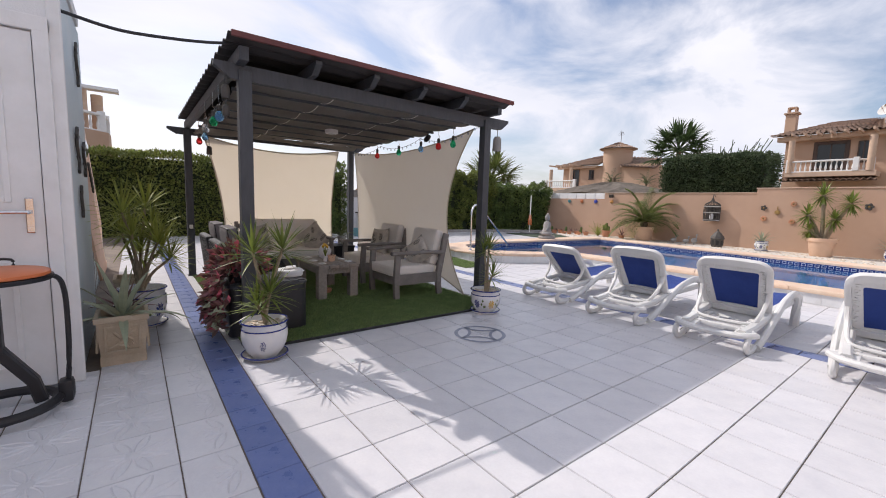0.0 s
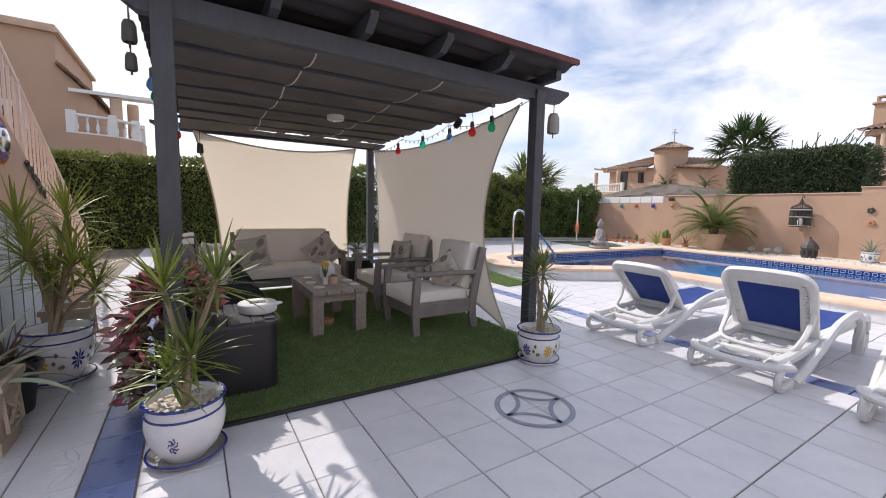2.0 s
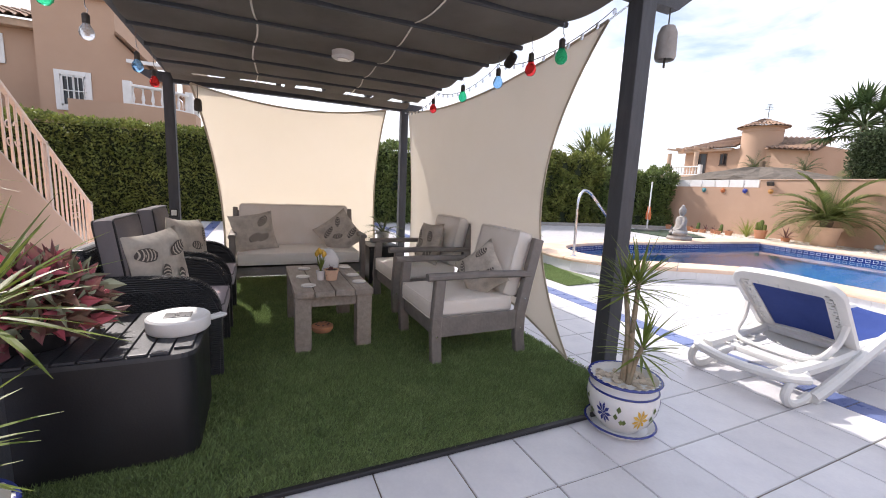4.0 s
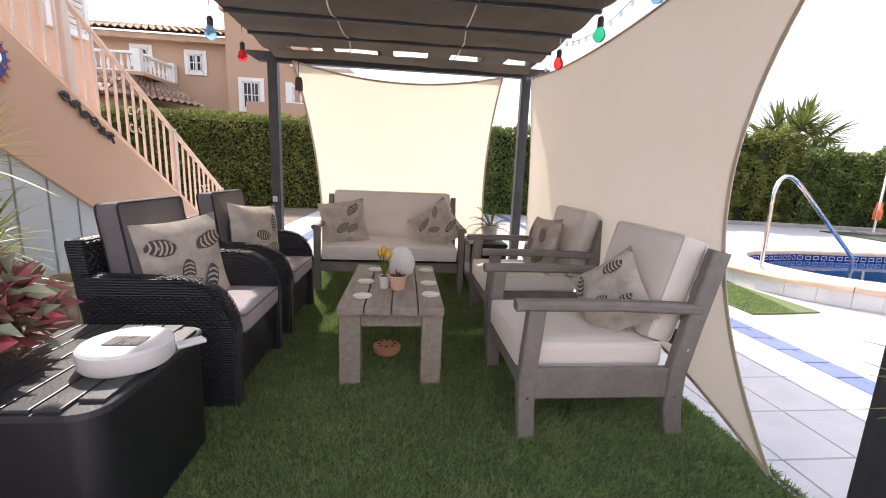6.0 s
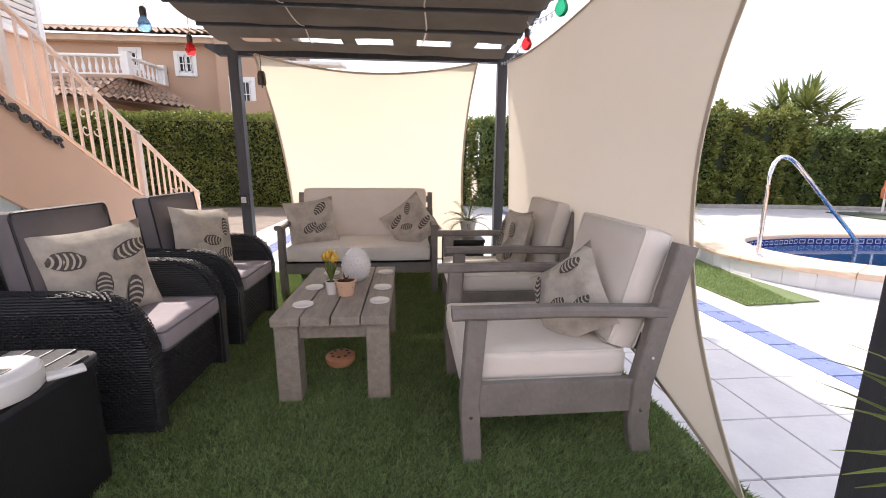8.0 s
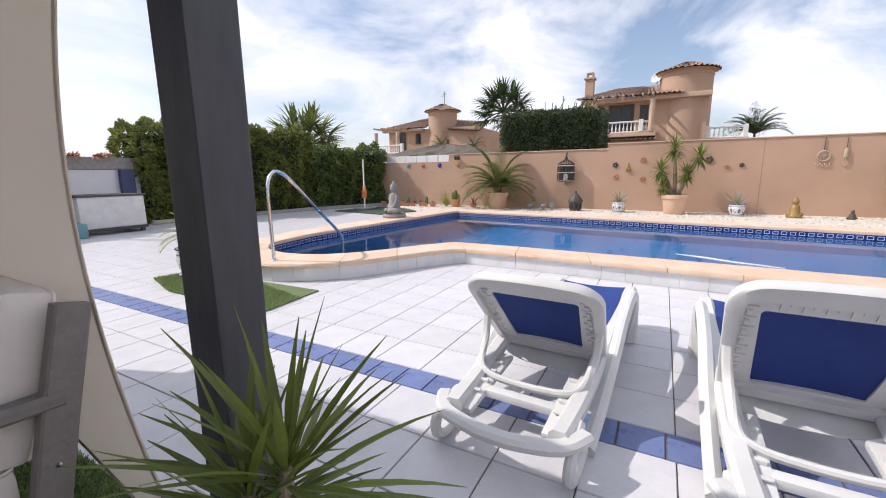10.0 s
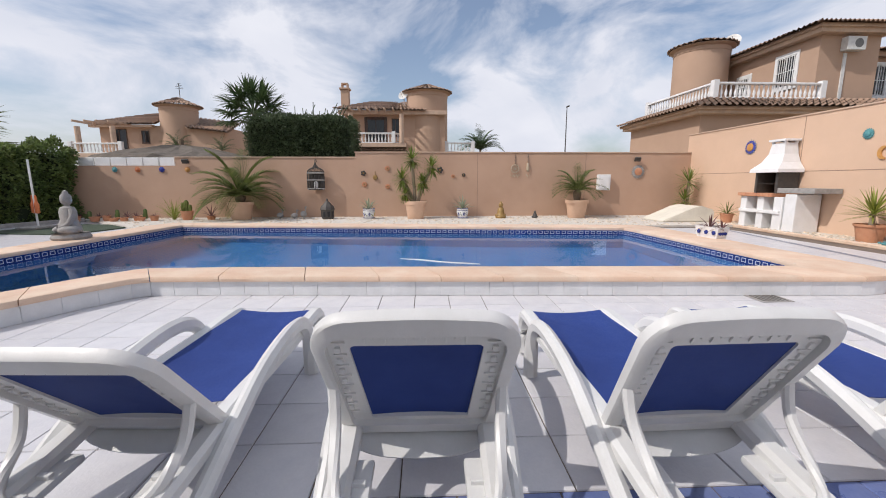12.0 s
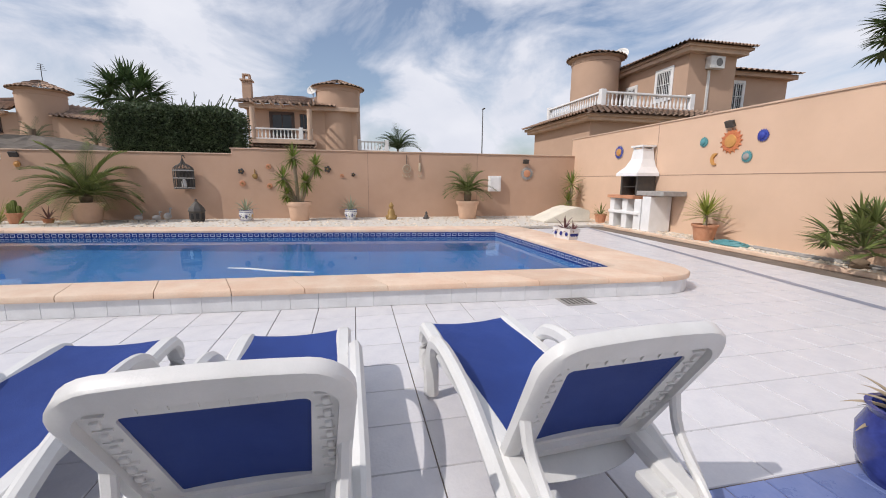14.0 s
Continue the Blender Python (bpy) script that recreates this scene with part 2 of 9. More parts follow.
# ---- materials ----
def surface(name, c1, c2=None, scale=6.0, rough=0.6, bump=0.15, fine=90.0, metal=0.0, spread=0.0, stain=0.35, spec=0.5, island=False, trans=0.0, stretch=(1, 1, 1), sub=0.0):
    """A two-scale painted or natural surface: large stains between c1 and c2, and a fine grain in colour and relief."""
    m = bpy.data.materials.new(name)
    m.use_nodes = True
    t = m.node_tree
    b = t.nodes["Principled BSDF"]
    c2 = c2 or tuple(x * 0.82 for x in c1)
    co = t.nodes.new("ShaderNodeTexCoord")
    mp = t.nodes.new("ShaderNodeMapping")
    mp.inputs["Scale"].default_value = stretch
    t.links.new(co.outputs["Object"], mp.inputs["Vector"])
    n1 = t.nodes.new("ShaderNodeTexNoise")
    n1.inputs["Scale"].default_value = scale
    n1.inputs["Detail"].default_value = 6
    n1.inputs["Roughness"].default_value = 0.62
    n2 = t.nodes.new("ShaderNodeTexNoise")
    n2.inputs["Scale"].default_value = fine
    n2.inputs["Detail"].default_value = 3
    t.links.new(mp.outputs["Vector"], n1.inputs["Vector"])
    t.links.new(mp.outputs["Vector"], n2.inputs["Vector"])
    r = t.nodes.new("ShaderNodeMapRange")
    r.inputs["From Min"].default_value = 0.35
    r.inputs["From Max"].default_value = 0.35 + max(0.05, 0.4)
    t.links.new(n1.outputs["Fac"], r.inputs["Value"])
    mix = t.nodes.new("ShaderNodeMix")
    mix.data_type = 'RGBA'
    mix.inputs["A"].default_value = (*c1, 1)
    mix.inputs["B"].default_value = (*c2, 1)
    t.links.new(r.outputs["Result"], mix.inputs["Factor"])
    grain = t.nodes.new("ShaderNodeHueSaturation")
    t.links.new(mix.outputs["Result"], grain.inputs["Color"])
    val = t.nodes.new("ShaderNodeMath")
    val.operation = 'MULTIPLY_ADD'
    val.inputs[1].default_value = stain * 0.5
    val.inputs[2].default_value = 1 - stain * 0.25
    t.links.new(n2.outputs["Fac"], val.inputs[0])
    last = val.outputs[0]
    if spread:
        if island:
            src = t.nodes.new("ShaderNodeNewGeometry").outputs["Random Per Island"]
        else:
            src = t.nodes.new("ShaderNodeObjectInfo").outputs["Random"]
        v2 = t.nodes.new("ShaderNodeMath")
        v2.operation = 'MULTIPLY_ADD'
        v2.inputs[1].default_value = spread
        v2.inputs[2].default_value = 1 - spread / 2
        t.links.new(src, v2.inputs[0])
        v3 = t.nodes.new("ShaderNodeMath")
        v3.operation = 'MULTIPLY'
        t.links.new(last, v3.inputs[0])
        t.links.new(v2.outputs[0], v3.inputs[1])
        last = v3.outputs[0]
    t.links.new(last, grain.inputs["Value"])
    t.links.new(grain.outputs["Color"], b.inputs["Base Color"])
    rr = t.nodes.new("ShaderNodeMapRange")
    rr.inputs["To Min"].default_value = max(0.02, rough - 0.12)
    rr.inputs["To Max"].default_value = min(1.0, rough + 0.12)
    t.links.new(n1.outputs["Fac"], rr.inputs["Value"])
    t.links.new(rr.outputs["Result"], b.inputs["Roughness"])
    if bump:
        bp = t.nodes.new("ShaderNodeBump")
        bp.inputs["Strength"].default_value = bump
        bp.inputs["Distance"].default_value = 0.01
        t.links.new(n2.outputs["Fac"], bp.inputs["Height"])
        t.links.new(bp.outputs["Normal"], b.inputs["Normal"])
    b.inputs["Metallic"].default_value = metal
    b.inputs["Specular IOR Level"].default_value = spec
    if trans:
        out = t.nodes["Material Output"]
        tl = t.nodes.new("ShaderNodeBsdfTranslucent")
        t.links.new(grain.outputs["Color"], tl.inputs["Color"])
        ms = t.nodes.new("ShaderNodeMixShader")
        ms.inputs["Fac"].default_value = trans
        t.links.new(b.outputs["BSDF"], ms.inputs[1])
        t.links.new(tl.outputs["BSDF"], ms.inputs[2])
        t.links.new(ms.outputs["Shader"], out.inputs["Surface"])
    return m


M_TILE = surface("white_glazed_tile", (0.665, 0.655, 0.67), (0.57, 0.565, 0.595), 5, 0.36, 0.16, 60, spread=0.09, stain=0.18)
M_TILE_B = surface("blue_glazed_tile", (0.125, 0.17, 0.365), (0.18, 0.225, 0.42), 9, 0.3, 0.12, 70, spread=0.22, stain=0.25)
M_GROUT = surface("grey_grout", (0.21, 0.165, 0.13), (0.12, 0.10, 0.085), 3, 0.9, 0.2, 150)
M_GREY_TILE = surface("grey_inlay", (0.27, 0.29, 0.36), (0.22, 0.24, 0.31), 12, 0.4, 0.05, 90)
M_GROUND = surface("dry_ground", (0.32, 0.26, 0.19), (0.20, 0.18, 0.11), 0.3, 0.95, 0.3, 12)
M_COPING = surface("peach_coping_stone", (0.66, 0.455, 0.325), (0.74, 0.60, 0.47), 3.2, 0.7, 0.35, 80, spread=0.14, stain=0.4)
M_RISER = surface("white_riser_tile", (0.74, 0.75, 0.76), (0.62, 0.63, 0.64), 4, 0.4, 0.08, 60, spread=0.07, stain=0.15)
M_POOL = surface("pool_blue_mosaic", (0.035, 0.15, 0.34), (0.05, 0.185, 0.40), 2, 0.4, 0.2, 40, stain=0.3)
M_BAND = surface("dark_blue_band_tile", (0.016, 0.038, 0.17), (0.028, 0.06, 0.24), 8, 0.25, 0.05, 60, spread=0.2)
M_BAND_W = surface("pale_band_motif", (0.62, 0.68, 0.78), None, 8, 0.3, 0.05, 60)
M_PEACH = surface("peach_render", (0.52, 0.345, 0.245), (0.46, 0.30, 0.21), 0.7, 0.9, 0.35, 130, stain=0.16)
# paler than M_PEACH: part of the south wall's sunlight is in this colour
M_PEACH_SIDE = surface("sunlit_peach_render", (0.68, 0.475, 0.34), (0.60, 0.415, 0.295), 0.6, 0.9, 0.35, 120, stain=0.2)
M_PEACH_D = surface("terracotta_render", (0.50, 0.34, 0.245), (0.45, 0.305, 0.22), 0.5, 0.9, 0.3, 60, stain=0.15)
M_SEAM = surface("render_seam", (0.36, 0.24, 0.18), None, 3, 0.9, 0.1, 60)
M_CAP = surface("wall_cap", (0.62, 0.45, 0.33), (0.45, 0.33, 0.26), 2, 0.9, 0.3, 60, stain=0.4)
M_STAIR = surface("salmon_stair_render", (0.72, 0.485, 0.35), (0.66, 0.445, 0.32), 1.2, 0.9, 0.3, 160, stain=0.15)
M_BLUEWALL = surface("pale_blue_wall", (0.55, 0.64, 0.68), (0.66, 0.70, 0.72), 1.5, 0.8, 0.25, 90, stain=0.2)
M_WHITEWALL = surface("white_wall_paint", (0.78, 0.78, 0.78), (0.70, 0.71, 0.73), 2, 0.8, 0.2, 100, stain=0.15)
M_WHITE = surface("white_paint", (0.80, 0.80, 0.80), (0.72, 0.72, 0.71), 5, 0.5, 0.08, 80, stain=0.12)
M_PLASTIC = surface("white_resin", (0.70, 0.70, 0.69), (0.61, 0.61, 0.595), 5, 0.40, 0.08, 160, stain=0.16, sub=0.1)
M_SLING = surface("blue_sling_fabric", (0.018, 0.055, 0.27), (0.012, 0.038, 0.20), 3, 0.7, 0.3, 500, stain=0.35, trans=0.12)
M_POST = surface("charcoal_painted_timber", (0.062, 0.066, 0.076), (0.045, 0.048, 0.055), 6, 0.55, 0.15, 60, stain=0.3, stretch=(6, 6, 1))
M_ROOF_RED = surface("dark_red_corrugated_sheet", (0.15, 0.04, 0.036), (0.09, 0.028, 0.028), 4, 0.6, 0.1, 60)
# near black: shadow below the roof sheet is put into its colour
M_ROOF_UNDER = surface("shaded_roof_sheet", (0.045, 0.04, 0.04), (0.03, 0.027, 0.027), 4, 0.7, 0.2, 60)
M_SHADE = surface("taupe_shade_cloth", (0.30, 0.27, 0.24), (0.20, 0.18, 0.16), 1.6, 0.9, 0.4, 300, stain=0.3, trans=0.42)
M_SAIL = surface("cream_sail_cloth", (0.88, 0.83, 0.75), (0.85, 0.80, 0.71), 1.3, 0.9, 0.25, 500, stain=0.10, trans=0.7)
M_SAIL_HEM = surface("tan_sail_hem", (0.66, 0.58, 0.46), None, 6, 0.9, 0.2, 200)
M_GRASS = surface("artificial_grass", (0.20, 0.285, 0.105), (0.29, 0.375, 0.16), 7, 0.8, 0.3, 200, spread=0.8, island=True, trans=0.25)
M_GRASS_B = surface("grass_backing", (0.14, 0.19, 0.08), None, 6, 0.9, 0.3, 150)
M_WOOD = surface("grey_weathered_wood", (0.235, 0.212, 0.195), (0.17, 0.153, 0.142), 8, 0.65, 0.4, 40, stain=0.45, stretch=(1, 1, 1))
M_WOOD_T = surface("grey_table_planks", (0.33, 0.29, 0.25), (0.22, 0.19, 0.165), 9, 0.6, 0.45, 50, stain=0.5, stretch=(4, 0.6, 4), spread=0.15)
M_CUSH = surface("cream_cushion_fabric", (0.84, 0.79, 0.73), (0.79, 0.74, 0.67), 6, 0.95, 0.3, 450, stain=0.15)
M_CUSH_G = surface("grey_cushion_fabric", (0.185, 0.17, 0.178), (0.15, 0.14, 0.147), 6, 0.95, 0.35, 450, stain=0.3)
M_CUSH_P = surface("mauve_grey_seat_fabric", (0.40, 0.36, 0.39), (0.34, 0.30, 0.33), 6, 0.95, 0.3, 450, stain=0.2)
M_RATTAN = surface("black_rattan", (0.018, 0.019, 0.023), (0.027, 0.028, 0.032), 30, 0.42, 0.6, 120, stain=0.5)
M_BLACK = surface("black_plastic", (0.012, 0.012, 0.015), (0.018, 0.018, 0.021), 8, 0.45, 0.1, 120)
M_SLAT = surface("charcoal_deck_box_slat", (0.036, 0.038, 0.046), (0.052, 0.054, 0.063), 12, 0.4, 0.15, 90, spread=0.2)
M_STEEL = surface("polished_steel", (0.70, 0.71, 0.72), (0.6, 0.6, 0.62), 8, 0.18, 0.02, 60, metal=1.0)
M_IRON = surface("dark_iron", (0.05, 0.048, 0.047), (0.09, 0.075, 0.06), 14, 0.6, 0.2, 120)
M_TERRA = surface("terracotta", (0.50, 0.22, 0.12), (0.60, 0.32, 0.19), 6, 0.85, 0.2, 90, stain=0.3)
M_PEACHPOT = surface("pale_peach_planter", (0.70, 0.47, 0.33), (0.62, 0.41, 0.29), 5, 0.75, 0.15, 90, stain=0.2)
M_CERAMIC = surface("white_glazed_ceramic", (0.78, 0.77, 0.75), (0.66, 0.66, 0.68), 7, 0.22, 0.04, 60, stain=0.12)
M_COBALT = surface("cobalt_glaze", (0.02, 0.03, 0.16), (0.04, 0.06, 0.28), 20, 0.2, 0.03, 60)
M_YELLOWG = surface("yellow_glaze", (0.70, 0.42, 0.05), None, 20, 0.25, 0.03, 60)
M_STONE = surface("sand_cast_stone", (0.52, 0.43, 0.32), (0.40, 0.33, 0.24), 7, 0.9, 0.4, 90, stain=0.4)
M_GREYSTONE = surface("grey_cast_stone", (0.36, 0.345, 0.33), (0.24, 0.23, 0.215), 9, 0.9, 0.4, 70, stain=0.4)
M_PEBBLE = surface("pale_pebbles", (0.62, 0.53, 0.42), (0.50, 0.42, 0.33), 14, 0.8, 0.2, 80, spread=0.6, island=True)
M_GRAVEL = surface("white_gravel", (0.66, 0.62, 0.56), (0.50, 0.46, 0.41), 20, 0.9, 0.5, 120, stain=0.5)
M_SOIL = surface("dark_soil", (0.06, 0.042, 0.03), None, 15, 0.95, 0.5, 90)
M_ROOFTILE = surface("mottled_clay_roof_tile", (0.40, 0.26, 0.18), (0.22, 0.165, 0.13), 2.2, 0.85, 0.3, 20, spread=0.5, island=True, stain=0.4)
M_DARKGLASS = surface("dark_window_glass", (0.02, 0.022, 0.026), None, 4, 0.08, 0.0, 60)
M_BROWNWOOD = surface("brown_window_frame", (0.07, 0.04, 0.028), None, 8, 0.5, 0.1, 60)
M_HEDGE = surface("hedge_leaf", (0.13, 0.17, 0.04), (0.26, 0.28, 0.07), 1.4, 0.55, 0.0, 20, spread=1.0, island=True, trans=0.28)
M_HEDGE_D = surface("dark_shrub_leaf", (0.105, 0.16, 0.048), (0.19, 0.235, 0.065), 1.4, 0.5, 0.0, 20, spread=1.0, island=True, trans=0.25)
M_TOPIARY = surface("olive_hedge_leaf", (0.055, 0.085, 0.036), (0.09, 0.125, 0.055), 1.4, 0.6, 0.0, 20, spread=0.8, island=True, trans=0.15)
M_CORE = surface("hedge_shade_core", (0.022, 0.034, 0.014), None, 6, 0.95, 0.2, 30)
M_BLADE = surface("green_strap_leaf", (0.13, 0.18, 0.035), (0.22, 0.26, 0.055), 5, 0.42, 0.05, 60, spread=0.7, island=True, trans=0.3)
M_BLADE_Y = surface("yellow_green_strap_leaf", (0.24, 0.28, 0.05), (0.34, 0.36, 0.08), 5, 0.42, 0.05, 60, spread=0.6, island=True, trans=0.32)
M_AGAVE = surface("grey_green_agave", (0.27, 0.31, 0.21), (0.40, 0.42, 0.29), 7, 0.5, 0.05, 60, spread=0.5, island=True)
M_PALM = surface("palm_frond", (0.115, 0.155, 0.045), (0.20, 0.225, 0.07), 3, 0.5, 0.0, 30, spread=0.8, island=True, trans=0.25)
M_PALM_D = surface("dark_palm_frond", (0.055, 0.10, 0.04), (0.095, 0.145, 0.05), 3, 0.5, 0.0, 30, spread=0.7, island=True, trans=0.2)
M_TRUNK = surface("palm_trunk", (0.20, 0.145, 0.095), (0.12, 0.085, 0.055), 12, 0.9, 0.5, 40, stain=0.5)
M_STEM = surface("dracaena_stem", (0.36, 0.29, 0.20), (0.24, 0.19, 0.13), 18, 0.85, 0.4, 60)
M_PURPLE = surface("purple_leaf", (0.20, 0.06, 0.08), (0.19, 0.15, 0.09), 6, 0.42, 0.0, 60, spread=1.0, island=True, trans=0.22)
M_PINK = surface("pink_young_leaf", (0.62, 0.13, 0.19), (0.48, 0.14, 0.16), 6, 0.42, 0.0, 60, spread=0.6, island=True, trans=0.2)
M_ORANGE = surface("orange_table_top", (0.72, 0.20, 0.07), (0.66, 0.18, 0.06), 4, 0.4, 0.05, 90, stain=0.1)
M_RAILPINK = surface("pinkish_white_rail", (0.78, 0.66, 0.58), (0.72, 0.60, 0.52), 8, 0.5, 0.05, 90, stain=0.1)
M_PRINT = surface("grey_printed_fabric", (0.60, 0.55, 0.48), (0.36, 0.33, 0.285), 11, 0.95, 0.3, 400, stain=0.25)
M_PRINT_D = surface("dark_print_motif", (0.07, 0.065, 0.065), (0.16, 0.14, 0.12), 40, 0.95, 0.1, 300)
M_PRINT_L = surface("pale_print_motif", (0.50, 0.455, 0.39), (0.62, 0.57, 0.49), 30, 0.95, 0.1, 300)
M_SCREEN = surface("solar_panel_grey", (0.10, 0.10, 0.10), (0.22, 0.21, 0.19), 20, 0.3, 0.0, 60)
M_DRY = surface("dry_thatch", (0.15, 0.125, 0.10), (0.08, 0.068, 0.055), 3, 0.95, 0.5, 25, stain=0.5)
M_ACWHITE = surface("white_unit_casing", (0.70, 0.70, 0.68), None, 6, 0.5, 0.05, 60)


def tinted(name, c, rough=0.15):
    m = bpy.data.materials.new(name)
    m.use_nodes = True
    b = m.node_tree.nodes["Principled BSDF"]
    b.inputs["Base Color"].default_value = (*c, 1)
    b.inputs["Roughness"].default_value = rough
    b.inputs["Transmission Weight"].default_value = 0.75
    b.inputs["IOR"].default_value = 1.12
    return m


M_BULB = {"red": tinted("red_bulb_glass", (0.92, 0.07, 0.07)), "green": tinted("green_bulb_glass", (0.04, 0.62, 0.30)),
          "blue": tinted("blue_bulb_glass", (0.32, 0.62, 0.95)), "clear": tinted("clear_bulb_glass", (0.75, 0.78, 0.82))}
M_WATER = bpy.data.materials.new("pool_water")
M_WATER.use_nodes = True
_t = M_WATER.node_tree
_b = _t.nodes["Principled BSDF"]
_b.inputs["Base Color"].default_value = (0.72, 0.86, 0.98, 1)
_b.inputs["Roughness"].default_value = 0.02
_b.inputs["IOR"].default_value = 1.18
_b.inputs["Transmission Weight"].default_value = 1.0
_n = _t.nodes.new("ShaderNodeTexNoise")
_n.inputs["Scale"].default_value = 2.2
_n.inputs["Detail"].default_value = 3
_c = _t.nodes.new("ShaderNodeTexCoord")
_t.links.new(_c.outputs["Object"], _n.inputs["Vector"])
_p = _t.nodes.new("ShaderNodeBump")
_p.inputs["Strength"].default_value = 0.05
_p.inputs["Distance"].default_value = 0.05
_t.links.new(_n.outputs["Fac"], _p.inputs["Height"])
_t.links.new(_p.outputs["Normal"], _b.inputs["Normal"])

# ---- ground, terrace, pool ----
T = 0.3525
X0, Y0 = 0.5615, 2.857 - 40 * 0.3525


def lerp_pairs(pairs, step):
    """Points along pairs of (outer, inner), spaced by about step."""
    out = []
    for (a, b), (c, d) in zip(pairs, pairs[1:]):
        a, b, c, d = Vector(a), Vector(b), Vector(c), Vector(d)
        n = max(1, round(((a + b) - (c + d)).length / 2 / step))
        for k in range(n):
            out.append((a.lerp(c, k / n), b.lerp(d, k / n)))
    return out


_round = []
for k in range(8):
    a = radians(112 + k * 17)
    _round.append(((7.35 + 1.36 * math.cos(a), 7.35 + 1.36 * math.sin(a)), (7.62 + 0.97 * math.cos(a), 7.37 + 0.98 * math.sin(a))))
PAIRS = [((7.93, 5.32), (8.42, 5.66)), ((7.92, 4.6), (8.44, 4.7)), ((7.555, -2.3), (8.16, -1.9)), ((7.565, -2.47), (8.165, -2.0)), ((7.60, -2.62), (8.18, -2.09)), ((7.675, -2.75), (8.215, -2.14)), ((7.78, -2.86), (8.27, -2.17)), ((7.92, -2.935), (8.37, -2.178)),
         ((8.1, -2.97), (8.5, -2.18)), ((12.2, -2.75), (11.8, -1.98)), ((12.55, -2.65), (12.1, -1.93)), ((12.72, -2.3), (12.14, -1.6)),
         ((13.85, 7.9), (13.26, 7.7)), ((13.85, 8.6), (13.3, 8.06)), ((13.3, 8.78), (12.9, 8.12)), ((8.2, 9.02), (8.1, 8.43))] + _round + \
        [((6.66, 6.15), (7.16, 6.49)), ((6.99, 5.96), (7.48, 6.29)), ((7.5, 5.70), (7.97, 6.04)), ((7.85, 5.47), (8.36, 5.76)), ((7.93, 5.32), (8.42, 5.66))]
RING = lerp_pairs(PAIRS, 0.13)
NR = len(RING)
Z_COP, Z_WATER = 0.22, 0.065

bm = B()
for x0, x1, y0, y1 in ((-3000, 3000, 17, 3000), (-3000, 3000, -3000, -9), (-3000, -6, -9, 17), (18, 3000, -9, 17)):
    v = [bm.verts.new((x, y, -0.06)) for x, y in ((x0, y0), (x1, y0), (x1, y1), (x0, y1))]
    bm.faces.new(v)
single("ground", bm, M_GROUND, (0, 0, 0), "dry sandy ground beyond the garden walls", "ground", kind="structure")

# slab under the paving, with the pool cut out
bm = B()
rim = [bm.verts.new((x, y, -0.008)) for x, y in ((-6, -9), (18, -9), (18, 17), (-6, 17))]
hole = [bm.verts.new((*(o * 0.5 + i * 0.5), -0.008)) for o, i in RING]
ed = [bm.edges.new((rim[i], rim[(i + 1) % 4])) for i in range(4)] + [bm.edges.new((hole[i], hole[(i + 1) % NR])) for i in range(NR)]
bmesh.ops.triangle_fill(bm, use_beauty=True, edges=ed)
floor = single("floor", bm, M_GROUT, (0, 0, 0), "terrace of white glazed tiles with thin dark joints", "floor", kind="structure")

# pool shell, water, coping
bm = B()
top = [bm.verts.new((*i, Z_COP - 0.05)) for o, i in RING]
bot = [bm.verts.new((*i, -1.15)) for o, i in RING]
for k in range(NR):
    l = (k + 1) % NR
    bm.faces.new((top[k], top[l], bot[l], bot[k]))
bm.faces.new(bot)
single("pool_shell", bm, M_POOL, (0, 0, 0), "blue mosaic pool basin", "pool", kind="structure")
bm = B()
bm.faces.new([bm.verts.new((*i, Z_WATER)) for o, i in RING])
water = single("water", bm, M_WATER, (0, 0, 0), "still clear water of the pool mirroring the sky", "water", kind="structure")
water.visible_shadow = False
if water.data.polygons[0].normal.z < 0:
    water.data.flip_normals()

coping = thing("pool_coping", (0, 0, 0), "wide peach stone coping round the raised pool", "coping", kind="structure")
k = 0
rng = random.Random(4)
while k < NR:
    n = min(rng.choice((6, 6, 7, 5)), NR - k)
    if NR - k - n < 3:
        n = NR - k
    bm = B()
    rings = []
    for q in range(n + 1):
        o, i = RING[(k + q) % NR]
        if q == 0:
            o2, i2 = RING[(k + 1) % NR]
            o, i = o.lerp(o2, 0.03), i.lerp(i2, 0.03)
        if q == n:
            o2, i2 = RING[(k + n - 1) % NR]
            o, i = o.lerp(o2, 0.03), i.lerp(i2, 0.03)
        d = (i - o).normalized()
        rings.append([bm.verts.new((*p, z)) for p, z in ((o, Z_COP - 0.06), (o - d * 0.004, Z_COP - 0.03), (o + d * 0.012, Z_COP - 0.006), (o + d * 0.05, Z_COP), (i - d * 0.05, Z_COP),
                                                         (i - d * 0.012, Z_COP - 0.006), (i + d * 0.004, Z_COP - 0.03), (i, Z_COP - 0.06))])
    for a, b in zip(rings, rings[1:]):
        for q in range(8):
            bm.faces.new((a[q], a[(q + 1) % 8], b[(q + 1) % 8], b[q]))
    bm.faces.new(rings[0])
    bm.faces.new(rings[-1][::-1])
    part("coping_stone", bm, M_COPING, coping, smooth=True)
    k += n

